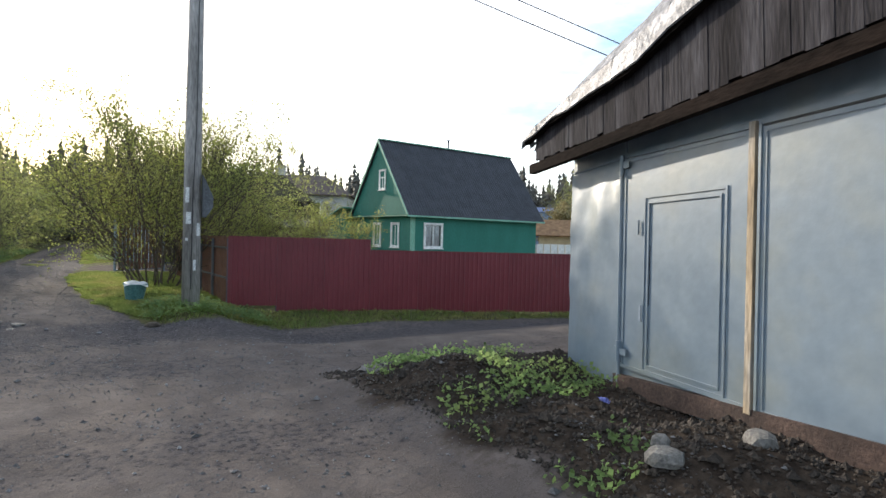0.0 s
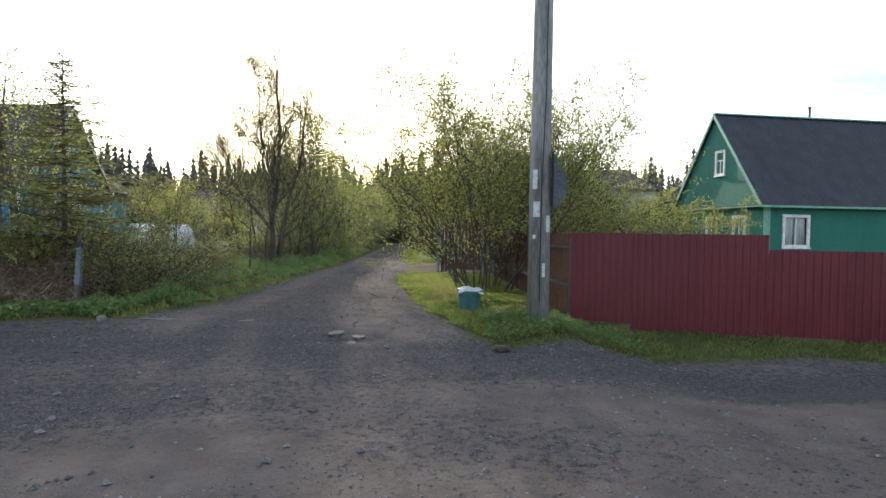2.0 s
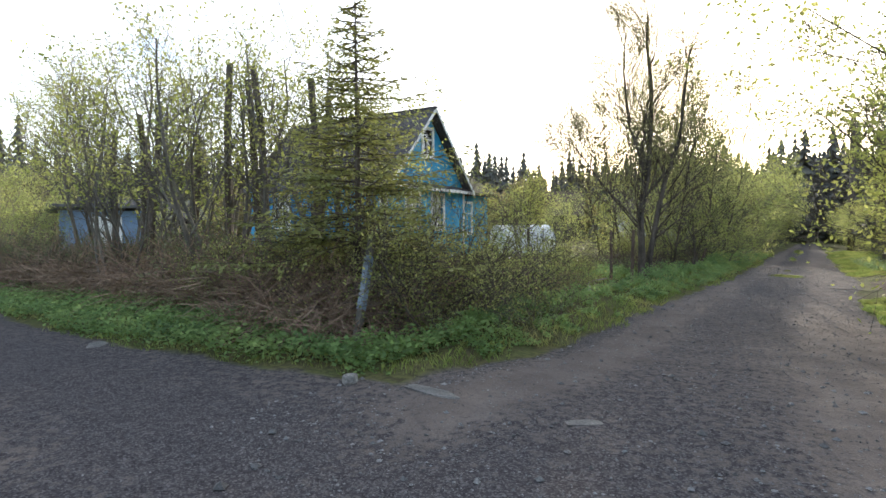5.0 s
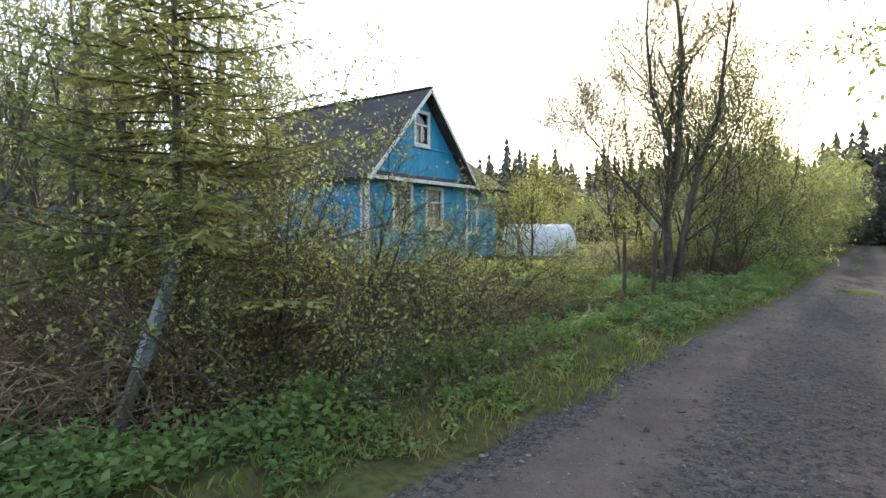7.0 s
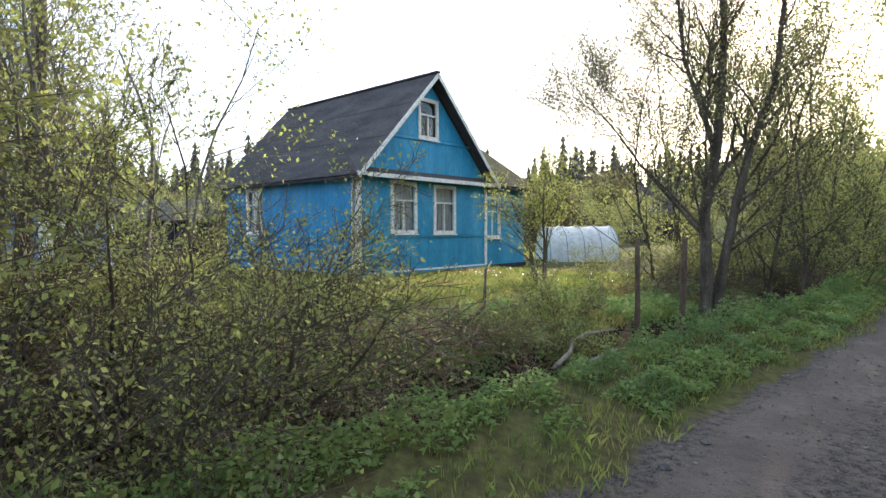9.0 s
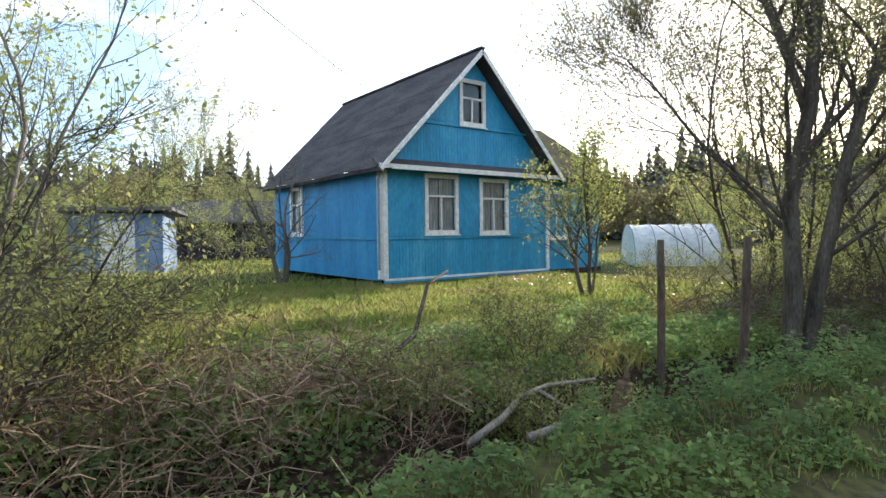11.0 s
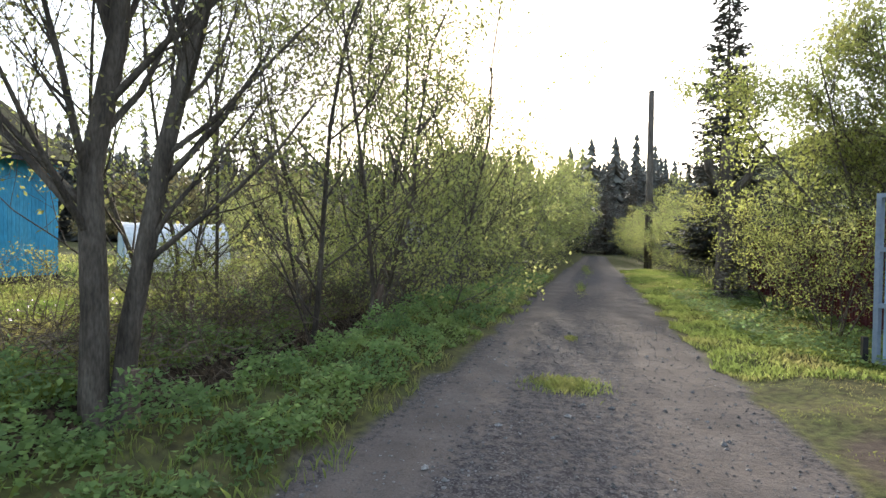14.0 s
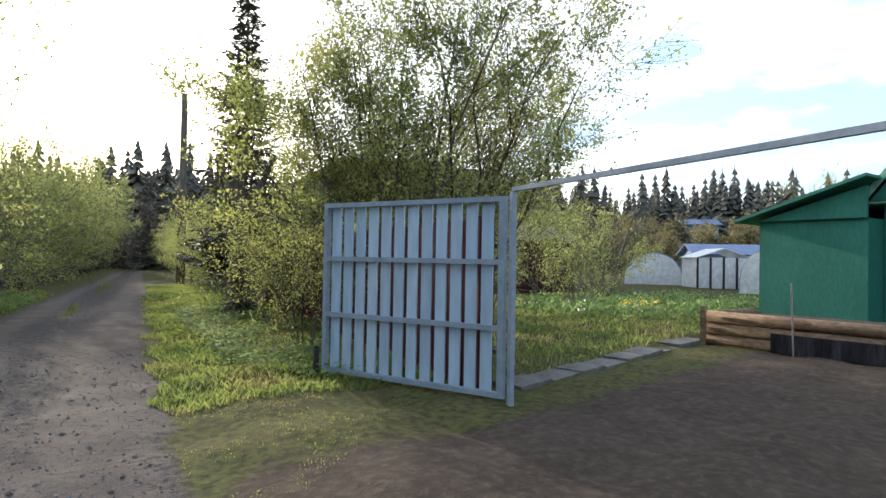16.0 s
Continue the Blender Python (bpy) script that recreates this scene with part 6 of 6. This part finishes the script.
# ---- small things ----
def slope_roof_house(kind, label, m, w, d, eave, ridge, wall, roof, wins=(), over=0.4, hip=0.0, chimney=False, cat="house"):
    """A house with a gabled or hipped roof; local x along the front, which faces -y."""
    h = thing(kind, m, label, cat)
    part("wall", Shape().box((-w / 2, -d / 2, -0.2), (w / 2, d / 2, eave)), wall, h)
    a, b, t = w / 2 + over, d / 2 + over, 0.08
    rx = a - hip
    for sgn in (-1, 1):
        cs = [(-a, sgn * b, eave - 0.05), (a, sgn * b, eave - 0.05), (rx, 0, ridge), (-rx, 0, ridge)]
        part("roof", Shape().slab(cs if sgn < 0 else cs[::-1], t), roof, h)
        tri = [(sgn * a, -b * sgn * 1.0, eave - 0.05), (sgn * a, b * sgn, eave - 0.05), (sgn * rx, 0, ridge)]
        if hip:
            part("roof", Shape().slab(tri, t), roof, h)
        else:
            part("gable", Shape().slab([(sgn * w / 2, -d / 2 * sgn, eave), (sgn * w / 2, d / 2 * sgn, eave), (sgn * w / 2, 0, ridge - 0.15)], 0.1), wall, h)
    for x, z, ww, hh in wins:
        wn_ = part("window", Shape().box((x - ww / 2, -d / 2 - 0.06, z), (x + ww / 2, -d / 2 - 0.003, z + hh)), M_WHITE, h)
        # opaque panes in the colour that paints an unlit room
        part("pane", Shape().box((x - ww / 2 + 0.1, -d / 2 - 0.075, z + 0.1), (x - 0.03, -d / 2 - 0.061, z + hh - 0.1)), M_UNLITROOM, wn_)
        part("pane", Shape().box((x + 0.03, -d / 2 - 0.075, z + 0.1), (x + ww / 2 - 0.1, -d / 2 - 0.061, z + hh - 0.1)), M_UNLITROOM, wn_)
    if chimney:
        part("chimney", Shape().box((-1.9, -0.45, ridge - 0.8), (-1.1, 0.45, ridge + 0.75)).box((-2.0, -0.55, ridge + 0.76), (-1.0, 0.55, ridge + 0.9)), M_GREYWALL, h)
    return h


M_BROWNROOF = material("brown_roof", [(0.06, 0.045, 0.04), (0.10, 0.075, 0.065)], scale=1, fine=10, bump=0.2)
M_BLUEROOF = material("blue_roof", [(0.05, 0.09, 0.20), (0.08, 0.13, 0.26)], scale=1, fine=10, rough=0.5, bump=0.1)
M_OCHREWALL = material("ochre_wall", [(0.36, 0.27, 0.16), (0.46, 0.36, 0.22)], scale=2, fine=20, bump=0.2)
M_RUSTROOF = material("rusty_orange_roof", [(0.14, 0.075, 0.035), (0.26, 0.15, 0.07)], scale=3, fine=14, bump=0.3)
M_BLUERAG = material("blue_rag", [(0.08, 0.10, 0.35), (0.2, 0.22, 0.5)], scale=9, fine=30, bump=0.2)

slope_roof_house("distant_house", "two-storey pale grey house with brown hipped roof and chimney", pose(18.5, 57.5, 0, 0, 0, -28), 11.5, 8.5, 5.3, 7.5, M_GREYWALL, M_BROWNROOF, ((-4.3, 3.1, 1.5, 1.5), (-1.2, 3.1, 1.5, 1.5), (-4.3, 0.9, 1.5, 1.4), (2.4, 3.1, 1.5, 1.5)), hip=3.2, chimney=True)
slope_roof_house("distant_house", "large plank house with a dark mossy hipped roof behind the trees", pose(12.5, 52, 0, 0, 0, -25), 11, 8, 4.2, 6.7, M_OLDWOOD, M_MOSSROOF, ((2.0, 1.6, 1.3, 1.3), (-2.0, 1.6, 1.3, 1.3)), hip=3.0)
slope_roof_house("distant_house", "low ochre house with a blue roof beyond the gardens", pose(47, 39, 0, 0, 0, -45), 10, 7, 2.9, 4.9, M_OCHREWALL, M_BLUEROOF, ((1.5, 1.6, 1.3, 1.0),))
slope_roof_house("garden_shed", "ochre shed with a rusty slanting roof", pose(32.0, 32.0, 0, 0, 0, -42), 4.6, 4, 1.9, 3.1, M_OCHREWALL, M_RUSTROOF, cat="shed")
slope_roof_house("distant_house", "dark-roofed wooden house behind the trees", pose(-27.5, 74, 0, 0, 0, 20), 9, 7, 3.0, 6.0, M_OLDWOOD, M_BROWNROOF, ((0, 1.2, 1.2, 1.2),))
slope_roof_house("distant_house", "pale house with a mauve roof half hidden by trees", pose(-11.5, 62, 0, 0, 0, 10), 7, 6, 2.8, 5.0, M_GREYWALL, M_BROWNROOF, ((0, 1.2, 1.2, 1.2),))
slope_roof_house("garden_shed", "weathered dark plank shed with slate roof", pose(-34, 27.5, 0, 0, 0, 70), 5.5, 4, 2.1, 3.3, M_OLDWOOD, M_ROOF, cat="shed")
slope_roof_house("garden_shed", "dark red shed with a grey roof in the yard", pose(12.2, 40.6, 0, 0, 0, -25), 4.6, 3, 2.0, 2.5, M_REDSHED, M_DARKGREY, (), over=0.15, cat="shed")
slope_roof_house("distant_house", "slate-blue two-storey garden house", pose(65.4, 72.7, 0, 0, 0, -38), 4.6, 4, 6.2, 7.0, M_SHEDBLUE, M_BLUEROOF, ((-1.0, 4.2, 1.3, 1.2),))
slope_roof_house("garden_shed", "low shed with a pale blue sheet roof", pose(38, 48, 0, 0, 0, -38), 7, 4, 1.9, 2.6, M_SHEDBLUE, M_BLUEROOF, cat="shed")
oh = thing("outhouse", pose(-25.6, 21.0, 0, 0, 0, 66), "old grey-blue outhouse with a snowy-white flat roof edge", "shed")
part("wall", Shape().box((-1.5, -1, -0.1), (1.5, 1, 2.2)), M_SHEDBLUE, oh)
part("door", Shape().box((-0.5, -1.05, 0), (0.6, -1.003, 1.95)), M_WHITE, oh)
part("roof", Shape().slab([(-1.9, -1.4, 2.42), (1.9, -1.4, 2.42), (1.9, 1.3, 2.25), (-1.9, 1.3, 2.25)], 0.12), M_SLAB, oh)


def tunnel(kind, label, m, w, l, h, mat):
    t = thing(kind, m, label, "greenhouse")
    n = 14
    arc = lambda y, k=1.0: [(-w / 2 * k * math.cos(math.pi * i / n), y, h * k * math.sin(math.pi * i / n) ** 0.75) for i in range(n + 1)]
    s = Shape()
    rows = 8
    for j in range(rows + 1):
        s.v += [(x + 0.02 * math.sin(j * 3.1 + x * 3), y, z * (1 - 0.02 * (j % 2))) for x, y, z in arc(l * j / rows)]
    s.f = [(j * (n + 1) + i, j * (n + 1) + i + 1, (j + 1) * (n + 1) + i + 1, (j + 1) * (n + 1) + i) for j in range(rows) for i in range(n)]
    part("film", s, mat, t, smooth=True)
    for y in (0.0, l):
        k = Shape()
        k.v = arc(y)
        k.f = [tuple(range(n + 1))]
        part("end_wall", k, mat, t)
    for j in range(5):
        part("hoop", Shape().tube(arc(l * j / 4, 1.012), 0.018, 4, False), M_GATEFRAME, t)
    return t


tunnel("film_greenhouse", "low tunnel greenhouse of crumpled white plastic film", pose(-15.3, 36.6, 0, 0, 0, -43), 2.5, 3.0, 1.62, M_FILM)
tunnel("film_greenhouse", "low arched greenhouse with cloudy white film", pose(23.9, 43.6, 0, 0, 0, -50), 2.9, 4.0, 1.7, M_FILM)
tunnel("film_greenhouse", "clear arched greenhouse beside the cottage", pose(21.6, 36.2, 0, 0, 0, -60), 1.7, 4.0, 1.75, M_FILM)
gh = thing("glazed_greenhouse", pose(24.6, 40.5, 0, 0, 0, -32), "small wooden-framed glazed greenhouse", "greenhouse")
part("pane", Shape().box((-1.2, -1, 0.05), (1.2, 1, 1.5)).slab([(-1.3, -1.1, 1.5), (0, -1.1, 1.95), (0, 1.1, 1.95), (-1.3, 1.1, 1.5)], 0.03).slab([(0, -1.1, 1.95), (1.3, -1.1, 1.5), (1.3, 1.1, 1.5), (0, 1.1, 1.95)], 0.03), M_FILM, gh)
for x in (-1.2, -0.6, 0.0, 0.6, 1.2):
    part("frame", Shape().box((x - 0.04, -1.06, 0), (x + 0.04, -1.003, 1.5)), M_OLDWOOD, gh)
wf = thing("white_fence", pose(0, 0, 0), "low white board fence behind the crimson fence", "fence")
for i in range(24):
    a = Vector((22.0, 26.2)).lerp(Vector((33.0, 22.9)), i / 24)
    part("board", Shape().box((-0.21, -0.015, 0.05), (0.21, 0.015, 1.25)), M_WHITE, wf, m=pose(a.x, a.y, 0, 0, 0, -16.7))

# wires
def wire(lab, a, b, sag=0.3, r=0.012, mat=None):
    a, b = Vector(a), Vector(b)
    pts = [a.lerp(b, i / 12) - Vector((0, 0, sag * 4 * (i / 12) * (1 - i / 12))) for i in range(13)]
    w = thing("overhead_wire", pose(0, 0, 0), lab, "wire", "overhead wires")
    part("wire", Shape().tube(pts, r, 4), mat or M_BLACK, w)


wire("black overhead cable above the garage corner", (1.75, 11.6, 8.2), (8.2, 5.1, 3.7), 0.12, 0.011)
wire("black overhead cable above the garage corner", (1.85, 11.5, 8.35), (8.5, 5.3, 4.0), 0.02, 0.011)
wire("black cable falling to the turquoise house roof", (-6.8, 11.0, 9.0), (-19.8, 27.9, 6.45), 0.4, 0.012)

# yard
bx = thing("log_bed", pose(7.45, 28.25, 0, 0, 0, -79), "raised bed of rough brown logs and boards, filled with soil", "planter")
rr = random.Random(12)
for j in range(3):
    part("log", Shape().tube([(-0.05, 0.02 * j, 0.10 + 0.17 * j), (1.8, 0.03 * j - 0.02, 0.11 + 0.165 * j), (4.4, 0.0, 0.10 + 0.17 * j)], [0.095, 0.085, 0.09], 8), M_LOG, bx, smooth=True)
    part("log", Shape().tube([(0.0, 0.08, 0.10 + 0.17 * j), (0.0, 1.6, 0.10 + 0.17 * j)], [0.085, 0.08], 8), M_LOG, bx, smooth=True)
part("stake", Shape().box((-0.08, -0.13, -0.1), (0.0, -0.095, 0.6)), M_LOG, bx)
part("board", Shape().box((0.9, -0.125, 0.04), (3.9, -0.10, 0.30)), M_OLDWOOD, bx)
part("soil_fill", Shape().box((0.1, 0.09, 0.0), (4.3, 1.55, 0.44)), M_SOILCLOD, bx)
part("thin_stake", Shape().tube([(1.2, -0.16, 0), (1.16, -0.15, 1.0)], 0.012, 5), M_DEADWOOD, bx)
path = thing("garden_path", pose(0, 0, 0), "narrow path of worn concrete slabs across the yard", "path")
for i in range(9):
    a = Vector((2.85, 27.0)).lerp(Vector((7.6, 28.6)), i / 9)
    zz = float(height(a.x, a.y))
    part("path_slab", Shape().box((0.0, -0.17, -0.05), (0.52, 0.17, 0.035)), M_SLAB, path, m=pose(a.x, a.y, zz, rr.uniform(-1, 1), rr.uniform(-1, 1), 18.6 + rr.uniform(-2, 2)))
gs = thing("rubber_stop", pose(1.43, 28.36, 0.0), "black rubber sleeve at the foot of the gate", "stop")
part("sleeve", Shape().box((-0.025, -0.025, -0.02), (0.025, 0.025, 0.34)), M_BLACK, gs)


def bed_flowers(name, n, x0, x1, y0, y1, mat, label, size=0.06, h=0.2):
    xy = scatter(n, x0, x1, y0, y1, g, lambda x, y: wobble(x, y, 2) > -0.2)
    return stuff(name, leaves(np.column_stack([xy, height(xy[:, 0], xy[:, 1]) + g.uniform(h * 0.6, h, len(xy))]), size, g, 0.015, 0.9), mat, label, "flowers")


bed_flowers("white_flowers", 120, -12.5, -7.2, 26.2, 29.5, M_WHITEFLOWER, "scattered white daffodils on the lawn", 0.045, 0.3)
bed_flowers("yard_flowers", 160, 8.0, 11.5, 31.5, 34.0, M_WHITEFLOWER, "white flowers in a garden bed", 0.06, 0.22)
bed_flowers("yellow_flowers", 160, 10.0, 11.6, 32.6, 33.5, M_YELLOWFLOWER, "yellow flowers in a garden bed", 0.06, 0.22)
xy = scatter(9000, 7.5, 15.5, 30.5, 35.5, g, lambda x, y: wobble(x, y, 1.4) > -0.1)
stuff("bed_plants", leaves(np.column_stack([xy, height(xy[:, 0], xy[:, 1]) + g.uniform(0.02, 0.3, len(xy))]), 0.09, g, 0.03, 0.6), M_WEED, "green perennials in the garden bed", "weeds")

# fallen branches and stump
def branch(label, pts, r, mat=M_DEADWOOD, cat="branch", kind="fallen_branch"):
    b = thing(kind, pose(*pts[0]), label, cat, "fallen branches by the ditch")
    p0 = Vector(pts[0])
    k = len(pts)
    part("wood", Shape().tube([Vector(p) - p0 for p in pts], [r * (1 - 0.6 * i / (k - 1)) for i in range(k)], 7), mat, b, smooth=True)
    return b


branch("pale barkless fallen branch across the ditch", [(-5.18, 20.35, -0.08), (-5.15, 20.65, 0.05), (-5.3, 21.0, 0.12), (-5.26, 21.25, 0.17), (-5.06, 21.6, 0.2)], 0.032)
branch("pale fallen log in the ditch", [(-4.93, 20.7, -0.04), (-4.86, 21.27, 0.03)], 0.035)
branch("pale fallen branch with a side fork", [(-5.27, 21.15, 0.15), (-5.12, 21.25, 0.05), (-5.0, 21.4, -0.02)], 0.015)
branch("dark dead branch leaning over the ditch", [(-6.6, 20.2, 0.05), (-6.5, 20.8, 0.45), (-6.7, 21.1, 0.9), (-6.9, 21.5, 1.0)], 0.03, M_BARK)
branch("crooked dark branch reaching over the ditch", [(-6.5, 15.4, 0.1), (-6.25, 15.9, 0.42), (-6.1, 16.3, 0.5), (-5.85, 16.8, 0.78), (-5.75, 17.3, 0.80), (-5.6, 17.7, 1.0)], 0.024, M_BARK)
st = thing("tree_stump", pose(-5.12, 22.0, -0.28), "rotten brown tree stump in the weeds", "stump")
part("stump", Shape().tube([(0, 0, -0.1), (0.02, 0, 0.2), (0.05, 0.02, 0.38)], [0.15, 0.09, 0.07], 9).add([(0.11, 0, 0.37), (-0.02, 0.06, 0.37), (0.07, 0.03, 0.56)], [(0, 1, 2)]), M_LOG, st)


def stone(label, x, y, sx, sy, sz, seed, mat=M_BOULDER, kind="stone", z=None, sink=0.0):
    bm = bmesh.new()
    bmesh.ops.create_icosphere(bm, subdivisions=1 if mat is M_SLAB else 2, radius=1)
    for v in bm.verts:
        k = 1 + 0.28 * noise.noise(v.co * 1.3 + Vector((seed * 3.1, 0, 0)))
        v.co = Vector((v.co.x * sx * k, v.co.y * sy * k, max(-0.6, min(0.75, v.co.z * k * 1.1)) * sz))
    me = bpy.data.meshes.new(kind)
    bm.to_mesh(me)
    bm.free()
    me.materials.append(mat)
    t = thing(kind, pose(x, y, (float(height(x, y)) if z is None else z) + sz * (0.3 if sz > 0.055 else -0.35), 0, 0, seed * 50), label, "stone", "loose stones")
    part("rock", me, mat, t)


stone("angular grey stone on the soil heap", 3.52, 1.85, 0.12, 0.09, 0.09, 1)
stone("angular grey stone on the soil heap", 3.02, 2.15, 0.12, 0.10, 0.08, 2)
stone("angular grey stone on the soil heap", 3.15, 2.28, 0.07, 0.06, 0.09, 3)
stone("flat worn concrete lump at the lane", 2.75, 5.55, 0.33, 0.21, 0.035, 4, M_SLAB)
stone("flat worn concrete lump sunk in the lane", -1.17, 11.42, 0.20, 0.12, 0.038, 5, M_SLAB)
stone("flat worn concrete lump sunk in the lane", -0.84, 11.27, 0.15, 0.11, 0.038, 6, M_SLAB)
stone("flat worn concrete lump sunk in the lane", -0.92, 11.08, 0.13, 0.09, 0.04, 9, M_SLAB)
stone("broken concrete kerb piece at the corner", -3.95, 12.35, 0.34, 0.10, 0.04, 7, M_SLAB)
stone("flat stone sunk in the lane", -2.6, 12.3, 0.22, 0.08, 0.02, 8, M_SLAB)
stone("grey stone at the verge", -4.75, 12.25, 0.08, 0.07, 0.08, 9)
stone("flat concrete piece at the verge", -8.6, 12.05, 0.3, 0.14, 0.04, 10, M_SLAB)
stone("dark stone at the verge", 1.0, 10.4, 0.12, 0.1, 0.07, 11, M_SOILCLOD)
rg = Shape()
for i in range(7):
    for j in range(5):
        rg.v.append((i * 0.02, j * 0.022, 0.04 + 0.035 * noise.noise(Vector((i * 0.9, j * 0.9, 5)))))
rg.f = [(i * 5 + j, (i + 1) * 5 + j, (i + 1) * 5 + j + 1, i * 5 + j + 1) for i in range(6) for j in range(4)]
rag = thing("blue_rag", pose(3.62, 3.15, float(height(3.62, 3.15)) + 0.02, 20, 10, 30), "crumpled blue and white plastic scrap on the soil", "litter")
part("rag", rg, M_BLUERAG, rag)
tw = thing("twig", pose(-0.6, 2.9, float(height(-0.6, 2.9)) + 0.01, 0, 0, 60), "short dry twig on the lane", "branch")
part("stick", Shape().tube([(0, 0, 0), (0.12, 0.01, 0.015), (0.2, 0.04, 0.0)], 0.006, 5), M_DEADWOOD, tw)

sw = thing("sawn_tree", pose(1.75, 35.6, 0), "dark sawn-off tree trunk with short stubs", "tree")
part("trunk", Shape().tube([(0, 0, -0.1), (0.03, 0, 1.6), (0.0, 0, 2.6), (0.05, 0, 3.6)], [0.2, 0.17, 0.15, 0.15], 9).tube([(0.02, 0, 2.3), (-0.35, 0, 2.9), (-0.4, 0, 3.4)], [0.11, 0.10, 0.09], 7).tube([(0.02, 0, 2.2), (0.45, 0, 2.7), (0.75, 0, 3.5)], [0.10, 0.09, 0.08], 7), M_BARK, sw)

for x, y, h, tx, ty in ((-10.6, 15.5, 4.5, 2, -3), (-10.0, 15.9, 4.2, -3, 2), (-9.4, 15.6, 4.4, 3, 4), (-9.1, 16.3, 3.9, -2, -4), (-13.3, 15.6, 3.9, 2, 2), (-12.8, 15.2, 4.0, -3, -3), (-13.8, 16.0, 3.6, 3, 5), (-8.6, 15.9, 4.1, 2, -2), (-12.4, 15.9, 3.4, -4, 3), (-15.2, 15.8, 3.8, 2, 1)):
    t = thing("topped_trunk", pose(x, y, float(height(x, y)) - 0.1, tx, ty, x * 90), "dark sapling trunk sawn off at the top", "tree", "topped trunks at the corner garden")
    part("trunk", Shape().tube([(0, 0, 0), (0.04, 0.02, h * 0.4), (-0.02, 0.03, h * 0.75), (0.02, 0, h)], [0.085, 0.075, 0.065, 0.06], 8), M_BARK, t)

for x, y, s, a in ((-27.5, 25.5, 1.0, 0), (-30.0, 19.0, 1.1, 90), (-25.8, 17.5, 0.9, 200), (-38.0, 31.0, 1.4, 30), (-24.5, 30.5, 0.7, 10), (-36.0, 22.0, 1.5, 250)):
    plant("garden_bush", BIRCHY2, x, y, "leafing garden bush behind the turquoise house", "bush", "bushes in the far garden", s, a, z=0.0)
plant("tall_birch", BIRCHY, -41, 26.5, "tall pale-leaved birch behind the gardens", "tree", s=1.9, z=0.0)
plant("tall_birch", BIRCHY, -46, 29.5, "tall pale-leaved birch behind the gardens", "tree", s=2.1, turn=80, z=0.0)
plant("tall_birch", BIRCHY, 70, 53, "tall pale-leaved birch behind the gardens", "tree", s=1.8, turn=40, z=0.0)
plant("tall_birch", BIRCHY, 47.5, 48, "tall pale-leaved birch behind the gardens", "tree", s=1.5, turn=140, z=0.0)
